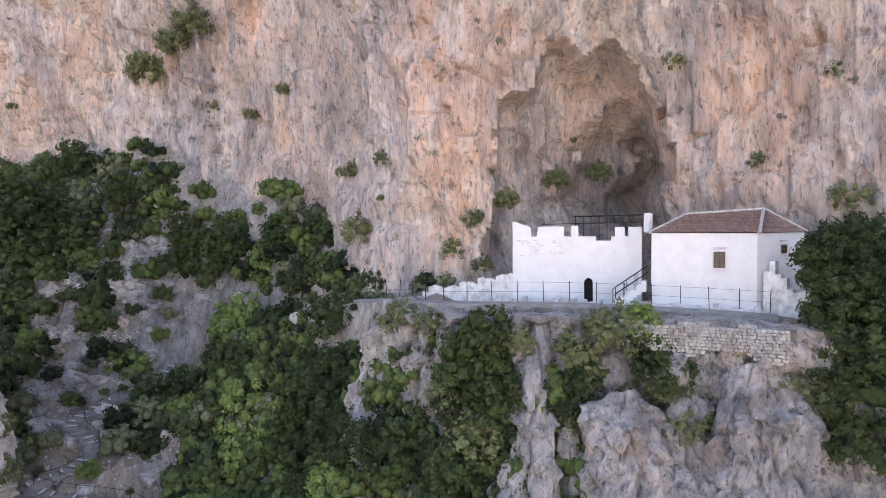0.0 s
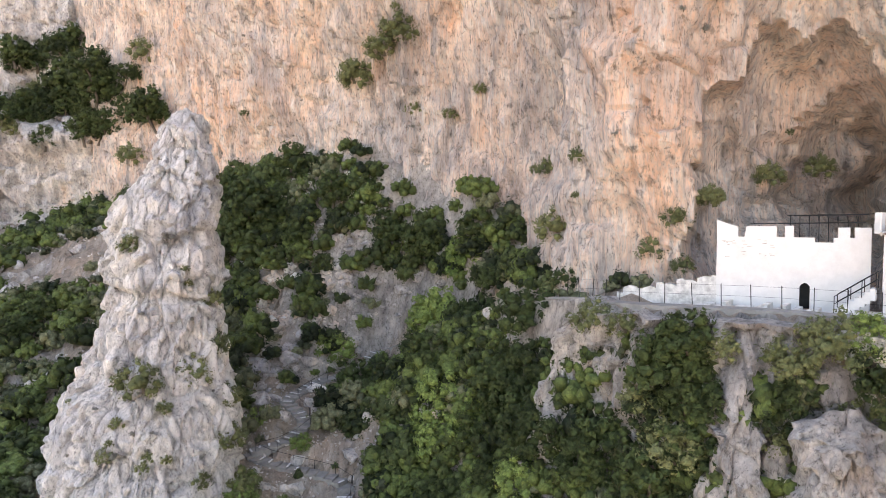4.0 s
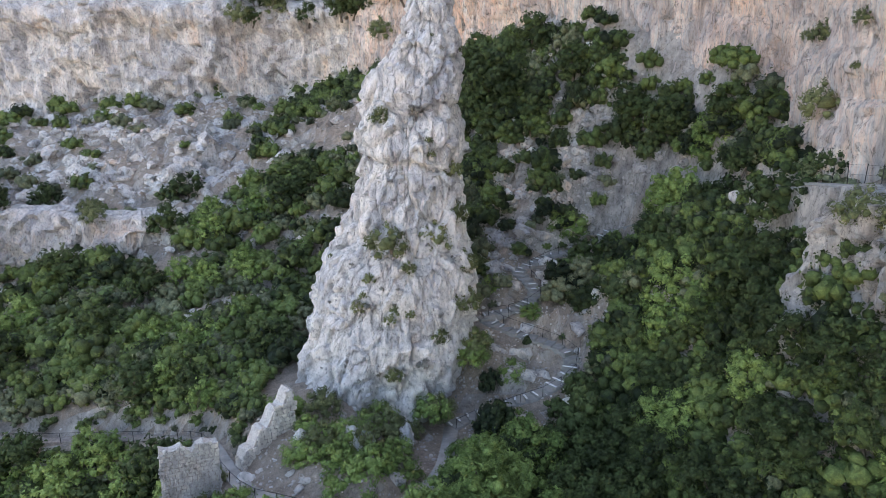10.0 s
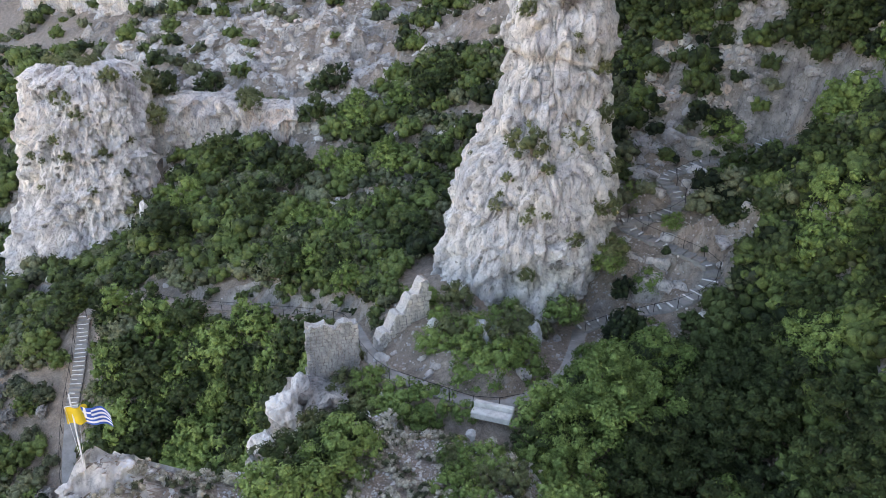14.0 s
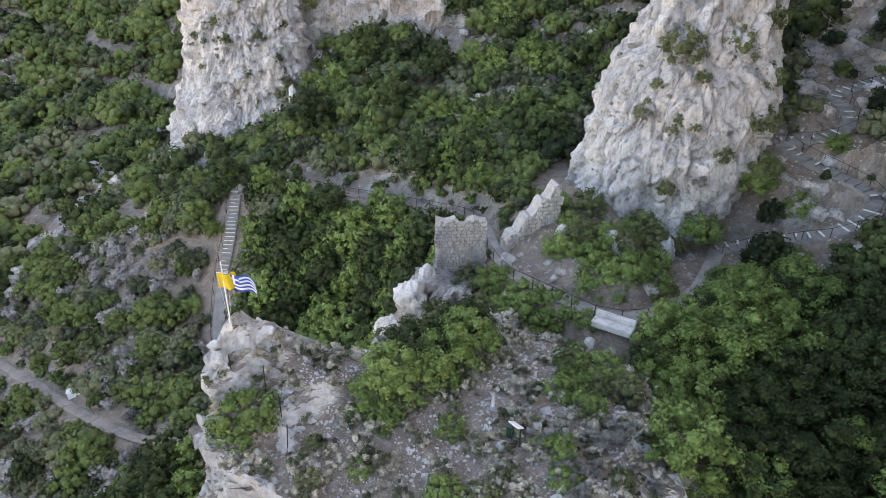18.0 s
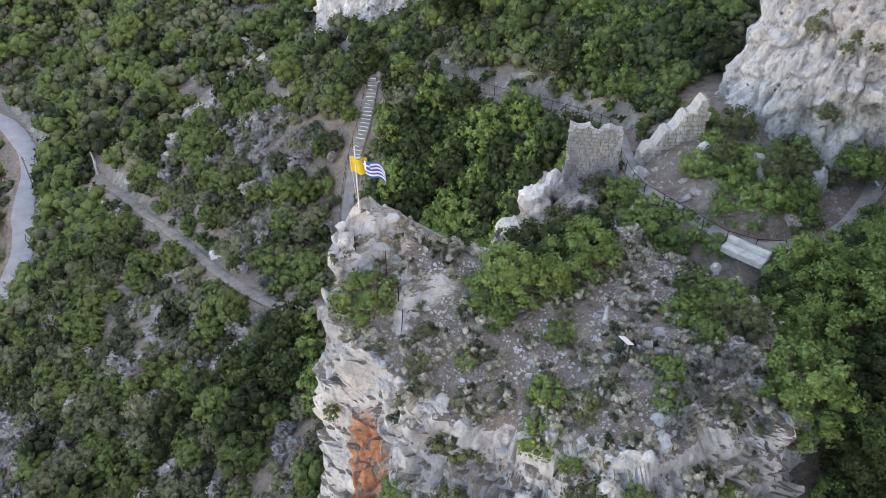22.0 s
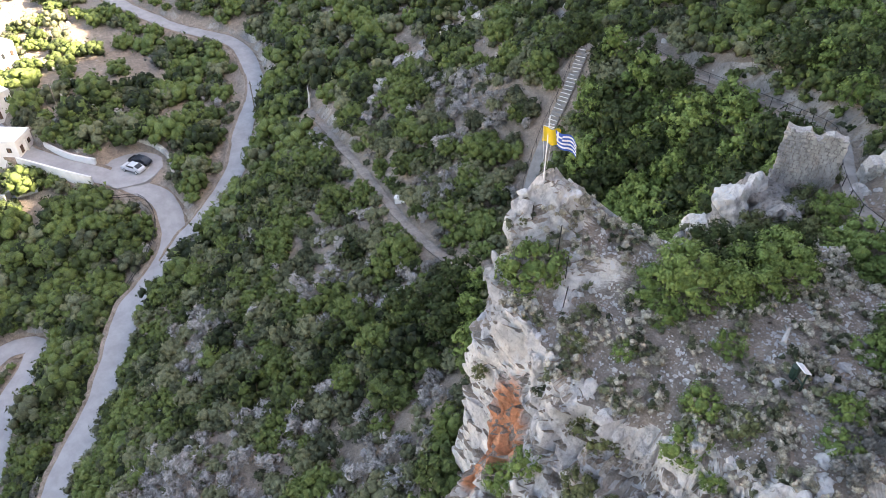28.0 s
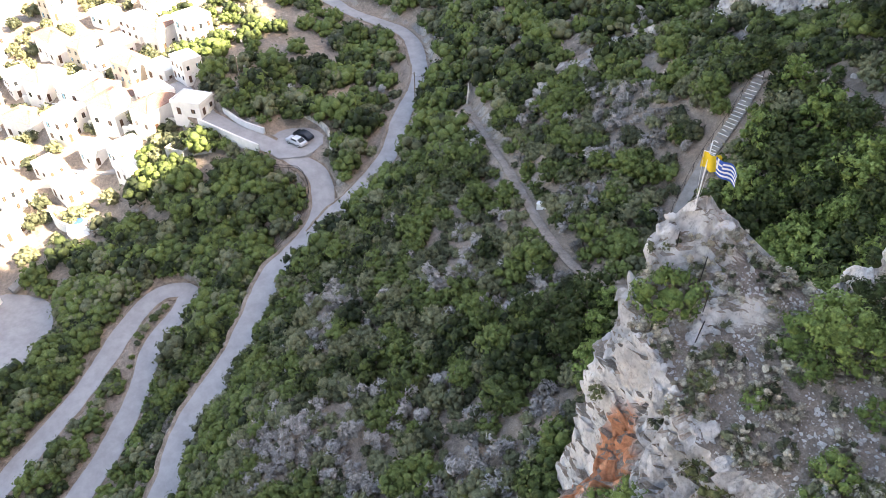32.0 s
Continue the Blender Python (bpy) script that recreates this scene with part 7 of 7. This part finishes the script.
CRAG_EDGE = [(6, 42.9, 17.2, 85.0, 2.3), (6, 43.2, 15.6, 85.6, 2.6), (6, 42.0, 16.2, 82.6, 2.4), (6, 42.2, 14.2, 82.0, 2.8), (6, 41.2, 15.8, 80.0, 2.2), (6, 40.8, 14.2, 78.4, 2.4), (6, 39.8, 14.6, 76.4, 2.1), (6, 42.6, 13.4, 84.6, 2.7), (3, 34.7, 26.5, 82.3, 1.5), (7, 35.5, 25.2, 82.2, 1.5), (6, 35.8, 23.6, 79.2, 1.6), (3, 33.4, 27.8, 80.8, 1.4), (6, 33.0, 28.6, 77.4, 1.5), (6, 30.0, 33.0, 80.6, 1.7), (6, 30.2, 32.3, 77.9, 1.8), (6, 29.4, 34.4, 76.0, 1.9)]  # dark oaks round the edge of the chapel crag
HILLSIDE = [(2, -21.8, 93.7, 69.4, 3.1), (2, -16.5, 85.5, 67.0, 3.2), (2, -22.9, 85.0, 65.5, 3.4), (0, -29.4, 98.3, 69.8, 2.8), (2, -23.3, 73.1, 62.1, 3.1), (2, -18.0, 72.8, 63.1, 3.3), (2, -19.5, 67.5, 61.6, 3.0), (0, -31.0, 76.1, 62.0, 2.6), (0, -40.5, 91.4, 64.6, 2.7), (2, -42.8, 84.5, 60.2, 2.9), (0, -41.8, 76.1, 59.4, 2.9), (0, -36.7, 100.0, 68.4, 2.2), (2, -22.7, 98.1, 71.6, 3.0), (0, -28.2, 85.2, 64.4, 2.8), (0, -12.3, 98.0, 74.1, 3.0), (2, -16.3, 98.0, 72.5, 3.2), (0, -10.4, 102.0, 76.7, 3.0), (0, -11.4, 68.6, 62.9, 2.4)]  # leafy trees on the hillside below the cliff
GROVE = [(0, -45.0, 65.9, 54.6, 1.8), (2, -43.2, 66.0, 55.3, 1.7), (0, -49.8, 65.8, 53.0, 1.7), (0, -50.4, 68.5, 54.2, 2.0), (2, -26.1, 61.0, 55.6, 3.0), (2, -22.4, 58.6, 54.4, 3.2), (2, -29.4, 60.1, 53.1, 3.3), (2, -32.6, 58.4, 50.0, 3.4), (2, -36.0, 55.8, 47.3, 3.3), (0, -40.0, 59.6, 49.8, 2.2), (2, -26.7, 56.8, 50.1, 3.3), (2, -30.2, 54.0, 46.2, 3.3), (2, -23.0, 56.2, 51.9, 3.0), (7, 6.2, 41.6, 59.2, 2.8), (6, 10.7, 50.2, 59.4, 2.8), (6, 11.8, 43.7, 58.4, 3.1), (6, 16.6, 48.3, 60.0, 3.2), (6, 21.7, 48.5, 63.2, 3.0), (7, 24.8, 56.3, 71.1, 2.9), (0, 22.1, 73.2, 69.5, 2.9), (4, 8.5, 63.6, 65.6, 1.5), (4, 14.5, 66.3, 67.6, 1.3)]  # the grove behind the outcrop and in the gorge
SPREAD = (2.2, 2.6, 2.1, 1.5, 1.3, 1.2, 2.4, 2.1)
for group in (CRAG, CRAG_MORE, GULLY, SLOPE, SLOPE_MORE, CLIFFSHRUB, CLIFFRIGHT, PILLAR, PILLARLOW, BASE, BASE_MORE, WEST, BUTTRESS, OUTCROP, OUTCROP_MORE, OUTCROPLOW, WEST_LEDGE, CRAG_EDGE, HILLSIDE, GROVE):
    for k, x, y, z, r in group:
        n = 1 if r < 3 else 3 if r < 4.5 else 5
        for i in range(n):
            far = 0 if n == 1 else r * 0.6
            s = (r if n == 1 else r * 0.58) / SPREAD[k] * rnd.uniform(0.9, 1.15)
            plant(k, x + rnd.uniform(-far, far), y + rnd.uniform(-far, far), z + (0 if n == 1 else rnd.uniform(-0.3, 0.5) * far), s, sink=0.0)


# ---- loose rock, herbs and pebbles ----
from mathutils.bvhtree import BVHTree


def tree_of(name):
    me = bpy.data.objects[name].data
    return BVHTree.FromPolygons([v.co for v in me.vertices], [p.vertices for p in me.polygons])


OUT_TREE = tree_of("rock_outcrop")


def on_outcrop(x, y):
    hit = OUT_TREE.ray_cast(Vector((x, y, 90)), Vector((0, 0, -1)))
    return (hit[0].z, hit[1].z) if hit[0] is not None else (height(x, y), 1.0)


def boulder_mesh(seed, material, fine=2, cuts=13, deep_from=0.62, deep_to=1.0):
    """An angular limestone block: a ball cut by planes, with broken edges."""
    r = np.random.default_rng(seed)
    cut = r.normal(size=(cuts, 3))
    cut /= np.linalg.norm(cut, axis=1)[:, None]
    deep = r.uniform(deep_from, deep_to, cuts)
    bm = bmesh.new()
    bmesh.ops.create_icosphere(bm, subdivisions=fine, radius=1.0)
    p = np.array([v.co for v in bm.verts])
    along_p = np.maximum(p @ cut.T, 0.05)
    q = p * np.minimum(1.15, (deep[None] / along_p).min(1))[:, None] * 0.56
    q = q * (1 + 0.1 * fbm(p * 2.2 + seed * 7.7, 3, seed) + blocks(p * 2 + seed * 3.3, (1.1, 1.1, 1.1), 0.1, 0.14, seed))[:, None]
    for v, c in zip(bm.verts, q):
        v.co = c
    me = bpy.data.meshes.new("boulder")
    bm.to_mesh(me)
    bm.free()
    me.materials.append(material)
    return me


BOULDERS = [boulder_mesh(k, ROCK_PALE) for k in range(5)]
BLOCKS = [boulder_mesh(k, ROCK_FAIR, 4) for k in range(20, 25)]
RIM_ROCKS = [boulder_mesh(k, ROCK_FAIR, 3, 16, 0.42, 0.74) for k in range(60, 65)]


crag_rnd = random.Random(31)


def rocks(name, label, places, forms, seed):
    """Loose rocks joined: x, y, z, size."""
    r = np.random.default_rng(seed)
    shapes = []
    for me in forms:
        shapes.append((np.array([v.co for v in me.vertices]), np.array([tuple(p.vertices) for p in me.polygons])))
    vs, fs, base = [], [], 0
    for x, y, z, size in places:
        v, f = shapes[r.integers(len(shapes))]
        a, grow = r.uniform(0, 6.28), size * np.array([1.35, 1.0, r.uniform(0.6, 1.05)])
        v = v * grow
        vs.append(np.stack([x + v[:, 0] * math.cos(a) - v[:, 1] * math.sin(a), y + v[:, 0] * math.sin(a) + v[:, 1] * math.cos(a), z + v[:, 2]], 1))
        fs.append(f + base)
        base += len(v)
    tagged(new(name, mesh_of(name, np.concatenate(vs), np.concatenate(fs), forms[0].materials[0], False)), label, "rocks", kind="stuff")


def boulder(x, y, z, sx, sy, sz, label="pale limestone boulder on the slope", group="boulders", forms=BOULDERS):
    m = pose(x, y, z, rnd.uniform(-12, 12), rnd.uniform(-12, 12), rnd.uniform(0, 360)) @ Matrix.Diagonal((sx, sy, sz, 1))
    return tagged(shared("boulder", forms[rnd.randrange(5)], None, m), label, "boulder", group)


for x, y, s, h in ((-7.0, 20.6, 1.2, 1.3), (-8.8, 21.4, 0.9, 1.4), (-5.5, 20.4, 1.0, 1.1), (-10.8, 20.9, 1.0, 1.2), (-3.0, 21.0, 0.9, 1.1), (-1.6, 23.8, 0.9, 1.4), (-16.4, 24.4, 1.0, 1.5), (-16.8, 25.1, 0.8, 1.0), (-17.0, 25.7, 0.9, 1.1), (-17.5, 26.3, 0.7, 0.8), (-17.8, 26.9, 0.9, 1.0), (-18.4, 27.4, 0.7, 0.8), (-19.0, 27.9, 0.9, 0.9), (-16.0, 23.6, 0.7, 0.6),
                    (-20.0, 28.6, 1.3, 0.9), (-21.9, 28.4, 1.1, 1.2), (-21.5, 26.3, 1.1, 1.3), (-19.4, 29.6, 1.0, 0.7), (-12.9, 21.0, 0.8, 0.9), (-4.0, 31.0, 0.9, 0.6), (-2.4, 33.4, 1.2, 0.7), (-12.5, 35.5, 1.4, 1.2)):
    boulder(x, y, on_outcrop(x, y)[0] + h * 0.02, s * 1.15, s, h * 0.85, "pale weathered limestone boulder on the outcrop", "boulders on the outcrop", RIM_ROCKS)
for x, y, z, sx, sy, sz in ((-2.6, 50.6, 62.6, 2.6, 2.0, 3.2), (-1.4, 51.2, 62.3, 1.8, 1.6, 2.4), (1.6, 53.0, 62.0, 1.3, 1.2, 2.0), (-6.6, 51.0, 62.4, 1.6, 1.4, 3.2), (-5.6, 51.6, 62.2, 1.4, 1.2, 2.2), (-10.6, 49.2, 60.9, 1.6, 1.3, 1.6), (-16.8, 43.6, 59.6, 2.6, 2.0, 3.0), (-18.0, 41.6, 57.6, 2.2, 2.0, 2.6), (-16.2, 45.4, 60.2, 2.0, 1.6, 2.6),
                              (-51.2, 87.6, 57.8, 1.6, 1.4, 6.0), (-9.4, 44.6, 60.9, 0.9, 0.7, 0.6), (-2.6, 39.2, 61.9, 0.8, 0.7, 0.5), (-19.5, 65.5, 59.8, 3.2, 2.2, 2.6)):
    boulder(x, y, z, sx, sy, sz, "grey limestone block beside the footpath", "blocks beside the footpath", BLOCKS)
# jagged white rocks along the edge of the outcrop and its crest
EDGES = [[(-20.4, 29.8, 0), (-21.9, 28.6, 0), (-22.3, 26.8, 0), (-21.9, 25.2, 0), (-21.2, 23.6, 0), (-19.6, 22.6, 0), (-17.4, 22.2, 0)], [(-20.6, 28.6, 0), (-19.2, 27.8, 0), (-18.2, 26.8, 0), (-17.4, 25.8, 0), (-16.8, 24.6, 0), (-16.2, 23.6, 0)],
         [(-17.0, 22.2, 0), (-14.6, 21.4, 0), (-11.5, 21.4, 0), (-8.1, 21.8, 0), (-5.0, 22.4, 0), (-2.2, 22.6, 0), (-1.8, 25.4, 0)], [(-19.6, 29.8, 0), (-17.4, 30.2, 0), (-15.2, 32.6, 0)]]
for line, big in zip(EDGES, (0.9, 0.8, 0.85, 0.5)):
    for x, y, _ in along(line, 0.36):
        x, y = x + crag_rnd.uniform(-0.5, 0.5), y + crag_rnd.uniform(-0.5, 0.5)
        b = big * (0.4 + 1.1 * crag_rnd.random() ** 2.2)
        z = on_outcrop(x, y)[0]
        if z > 57:
            boulder(x, y, z - 0.05 * b, b * 1.2, b, b * crag_rnd.uniform(0.8, 1.7), "white jagged limestone rock on the edge of the outcrop", "rocks on the edge of the outcrop", RIM_ROCKS)
for k in range(90):
    x, y = crag_rnd.uniform(-21, 2), crag_rnd.uniform(20.5, 38)
    if y < 25 or crag_rnd.random() < 0.35:
        b = 0.25 + 0.7 * crag_rnd.random() ** 2
        z = on_outcrop(x, y)[0]
        if z > 58.5:
            boulder(x, y, z + 0.1 * b, b * 1.2, b, b * crag_rnd.uniform(0.6, 1.1), "small pale limestone rock on the outcrop", "rocks on the outcrop", RIM_ROCKS)
# shrubs and trees rooted on the crag under the chapel, thick at its foot
CRAG_TREE = tree_of("rock_terrace")
for y0, y1, z0, z1, n, kinds in ((34.0, 44.5, 62, 75, 34, (6, 3, 3)), (31.0, 34.6, 60, 79, 32, (3, 3, 3, 6)), (27.4, 30.6, 60, 66, 12, (3, 3)), (26.0, 27.6, 66, 79, 8, (3, 3, 6)), (17.0, 26.0, 60, 68, 26, (3, 3)), (16.0, 27.0, 78, 81.5, 9, (3, 3))):
    for k in range(n):
        y, z = crag_rnd.uniform(y0, y1), crag_rnd.uniform(z0, z1)
        x = 27.8 + max(0, 42.4 - y) * 0.48
        hit = CRAG_TREE.ray_cast(Vector((x - 9, y - 7, z)), Vector((0.79, 0.61, 0)))
        if hit[0] is not None:
            kind = crag_rnd.choice(kinds)
            s = crag_rnd.uniform(0.65, 1.1) if kind in (6, 7, 0) else crag_rnd.uniform(0.8, 1.6)
            plant(kind, hit[0].x + 0.3, hit[0].y + 0.2, hit[0].z - 1.0 * s, s, sink=0.0)
# tufts in the cracks of the pillar, the buttress and the cliff
tuft_rnd = random.Random(63)
for name, x0, x1, z0, z1, n, s0, s1 in (("rock_pillar", -7, 8.5, 62, 97, 44, 0.16, 0.42), ("rock_buttress", -71, -53, 56, 77, 34, 0.25, 0.6), ("cliff", 10, 52, 90, 118, 26, 0.2, 0.5)):
    wall_tree = tree_of(name)
    for k in range(n):
        x, z = tuft_rnd.uniform(x0, x1), tuft_rnd.uniform(z0, z1)
        way = Vector((x, 66 if name == "rock_pillar" else 92 if name == "rock_buttress" else max(20.0, 108 - 1.7 * x), z)) - Vector((0, 0, 80))
        hit = wall_tree.ray_cast(Vector((0, 0, 80)), way.normalized())
        if hit[0] is not None:
            b = tuft_rnd.uniform(s0, s1)
            plant(tuft_rnd.choice((3, 5, 5)), hit[0].x, hit[0].y, hit[0].z - 0.5 * b, b, sink=0.0)
for x, y, b in ((-66, 95, 0.9), (-63.5, 93.5, 0.8), (-61, 96, 1.0), (-65, 99, 1.1), (-62, 99.5, 0.9), (-60, 93.4, 0.7), (-67.5, 98.5, 0.8)):
    hit = tree_of("rock_buttress").ray_cast(Vector((x, y, 99)), Vector((0, 0, -1)))
    if hit[0] is not None:
        plant(3, x, y, hit[0].z, b, sink=0.2)
BAND_TREE = tree_of("rock_band")
for k in range(26):
    x, y = crag_rnd.uniform(-60, -22), crag_rnd.uniform(97, 122)
    hit = BAND_TREE.ray_cast(Vector((x, y, 99)), Vector((0, 0, -1)))
    if hit[0] is not None:
        s = crag_rnd.uniform(0.7, 1.6)
        plant(crag_rnd.choice((3, 3, 3, 0)), x, y, hit[0].z - 0.2 * s, s * 0.9, sink=0.0)
CRAG_BLOCKS = [boulder_mesh(k, ROCK_CRAG, 3) for k in range(40, 45)]
for y0, y1, z0, z1, n, tall in ((16.5, 25.5, 76, 81, 26, 1.0), (16.5, 30, 62, 76, 44, 1.7), (30, 38, 66, 80, 16, 1.6)):
    for k in range(n):
        y, z = crag_rnd.uniform(y0, y1), crag_rnd.uniform(z0, z1)
        x = 27.8 + max(0, 42.4 - y) * 0.48
        hit = CRAG_TREE.ray_cast(Vector((x - 9, y - 7, z)), Vector((0.79, 0.61, 0)))
        if hit[0] is not None:
            s = crag_rnd.uniform(0.7, 1.9)
            boulder(hit[0].x + 0.1, hit[0].y + 0.1, hit[0].z, s, s, s * tall, "grey cracked limestone block of the chapel crag", "blocks of the chapel crag", CRAG_BLOCKS)
RUBBLE_FORMS = [boulder_mesh(k, ROCK_GREY, 2) for k in range(70, 75)]
LOW_FORMS = [boulder_mesh(k, ROCK_GREY, 2, 9, 0.5, 0.85) for k in range(80, 84)]
ridge_rocks, under_cliff, bare_slope = [], [], []
for k in range(120):
    x, y = ROCK_RIDGE[k % 5]
    x, y = x + crag_rnd.uniform(-2.4, 2.4), y + crag_rnd.uniform(-3.4, 3.4)
    ridge_rocks.append((x, y, height(x, y) + 0.1, crag_rnd.uniform(0.5, 1.8)))
rocks("ridge_rocks", "grey rocks of the bare ridge between the trees", ridge_rocks, CRAG_BLOCKS, 91)
for k in range(230):
    x, y = rnd.uniform(-85, 4), rnd.uniform(76, 140)
    if cliff_line(x, y) and not inside_rock(x, y):
        under_cliff.append((x, y, height(x, y) + 0.1, 0.6 + 2.2 * rnd.random() ** 2))
for x, y, rad in BARE_PATCHES:
    for k in range(16):
        px_, py_ = x + rnd.uniform(-rad, rad), y + rnd.uniform(-rad, rad)
        under_cliff.append((px_, py_, height(px_, py_), rnd.uniform(0.2, 0.7)))
for x, y, rad in CLEARINGS:
    for k in range(24):
        px_, py_ = x + rnd.uniform(-rad, rad), y + rnd.uniform(-rad, rad)
        if near_way(np.array([(px_, py_)]))[0][0] > 0.8:
            under_cliff.append((px_, py_, height(px_, py_), 0.25 + 1.3 * rnd.random() ** 2))
for k in range(1200):
    px_, py_ = rnd.uniform(-75, -12), rnd.uniform(97, 137)
    if cliff_line(px_, py_) and not inside_rock(px_, py_) and rnd.random() < 0.45 + 0.55 * (px_ < -20):
        b = 0.5 + 2.6 * rnd.random() ** 2
        bare_slope.append((px_, py_, height(px_, py_) - 0.18 * b, b))
for k in range(60):
    px_, py_ = rnd.uniform(-10, 7), rnd.uniform(45, 56)
    if near_way(np.array([(px_, py_)]))[0][0] > 0.6:
        under_cliff.append((px_, py_, height(px_, py_), 0.2 + 0.9 * rnd.random() ** 3))
for k in range(700):
    px_, py_ = rnd.uniform(10, 33), rnd.uniform(72, 94)
    if cliff_line(px_, py_) and near_way(np.array([(px_, py_)]))[0][0] > 0.9:
        bare_slope.append((px_, py_, height(px_, py_) - 0.1, 0.3 + 1.5 * rnd.random() ** 2))
rocks("slope_rock", "pale grey bedrock breaking through the slope under the cliff", bare_slope, LOW_FORMS, 93)
rocks("slope_rocks", "grey broken rocks on the stony slopes", under_cliff, RUBBLE_FORMS, 92)
for k in range(60):
    x, y = rnd.uniform(6, 34), rnd.uniform(54, 100)
    if cliff_line(x, y) and not inside_rock(x, y):
        s = rnd.uniform(0.6, 1.7)
        boulder(x, y, height(x, y), s * 1.3, s, s * rnd.uniform(0.6, 1.1), "grey boulder between the trees of the slope", "boulders on the tree slope")

def litter(name, label, places, sizes, material, seed, category):
    """Small angular stones, joined."""
    r = np.random.default_rng(seed)
    vs, fs, base = [], [], 0
    for x, y, z in places:
        s = (sizes[0] + (sizes[1] - sizes[0]) * r.random() ** 2.5) * r.uniform(0.6, 1.4, 3)
        a = r.uniform(0, 6.28)
        v = CUBE_V * (1 + 0.35 * r.normal(size=CUBE_V.shape)) * s
        key = {}
        for i, p in enumerate(CUBE_V):
            q = tuple(np.round(p, 2))
            v[i] = key.setdefault(q, v[i])
        v = np.stack([x + v[:, 0] * math.cos(a) - v[:, 1] * math.sin(a), y + v[:, 0] * math.sin(a) + v[:, 1] * math.cos(a), z + v[:, 2] * 0.9], 1)
        vs.append(v)
        fs.append(CUBE_F + base)
        base += len(v)
    tagged(new(name, mesh_of(name, np.concatenate(vs), np.concatenate(fs), material, False)), label, category, kind="stuff")


for k in range(46):
    x, y = crag_rnd.uniform(-12, 2.5), crag_rnd.uniform(20.5, 37)
    z, up = on_outcrop(x, y)
    if z > 57 and (x > -4 or y < 24.5):
        plant(crag_rnd.choice((3, 3, 4, 5)), x, y, z, crag_rnd.uniform(0.45, 1.0), sink=0.1)
stones, tufts = [], []
lit = random.Random(77)
for k in range(26000):
    x, y = lit.uniform(-22, 3), lit.uniform(20, 44)
    z, up = on_outcrop(x, y)
    if z > 59 and abs(up) > 0.6:
        n = math.sin(x * 1.3 + 2 * math.sin(y * 0.7)) * math.sin(y * 1.1 + x * 0.4)
        if n > 0.05 and len(stones) < 3800:
            stones.append((x, y, z))
        elif n < 0.1 and len(tufts) < 1150 and lit.random() < 0.3:
            tufts.append((x, y, z))
litter("rubble", "pale stone rubble strewn over the outcrop", stones, (0.03, 0.15), ROCK_FAIR, 78, "rubble")
slope_stones = []
for k in range(2600):
    x, y = lit.uniform(-80, 14), lit.uniform(66, 134)
    if not inside_rock(x, y) and cliff_line(x, y):
        slope_stones.append((x, y, height(x, y)))
litter("scree", "grey scree and broken stones on the slope", slope_stones, (0.12, 0.42), ROCK_GREY, 79, "scree")
beside = np.array([(lit.uniform(6, 22), lit.uniform(54, 78)) for _ in range(2200)])
path_stones = [(x, y, height(x, y)) for (x, y), d in zip(beside, near_way(beside)[0]) if d > 0.7]
for k in range(900):
    x, y = lit.uniform(-11, 7), lit.uniform(44, 57)
    if not inside_rock(x, y):
        path_stones.append((x, y, height(x, y)))
for cx, cy, rad in CLEARINGS:
    for k in range(70):
        x, y = cx + lit.uniform(-rad, rad), cy + lit.uniform(-rad, rad)
        path_stones.append((x, y, height(x, y)))
litter("scree", "grey stones beside the zigzag steps", path_stones, (0.05, 0.2), ROCK_GREY, 80, "scree")


def herbs(name, label, places, material, seed, size=(0.25, 0.6), n=60):
    r = np.random.default_rng(seed)
    vs, fs, tones, base = [], [], [], 0
    for x, y, z in places:
        s = r.uniform(*size)
        v, f, _ = foliage(r, s, s * 1.1, 0.0, 3, n, 0.09, stretch=2.6)
        vs.append(v + np.array([x, y, z - 0.05]))
        fs.append(f + base)
        tones.append(np.full(len(v), r.random(), np.float32))
        base += len(v)
    me = mesh_of(name, np.concatenate(vs), np.concatenate(fs), material, False)
    me.attributes.new("tone", "FLOAT", "POINT").data.foreach_set("value", np.concatenate(tones))
    tagged(new(name, me), label, "herbs", kind="stuff")


DRY = leaf_material("dry_herb_stalks", (0.3, 0.27, 0.2), (0.58, 0.54, 0.44), own=False)
half = len(tufts) * 2 // 3
herbs("dry_herbs", "straw-coloured dry herbs on the outcrop", tufts[:half], DRY, 81, (0.3, 0.7))
herbs("green_herbs", "grey-green low herbs on the outcrop", tufts[half:], SCRUB_LIGHT, 82, (0.25, 0.75))

for ob in PLANTS:
    for child in list(ob.children):
        bpy.data.objects.remove(child)
    bpy.data.objects.remove(ob)
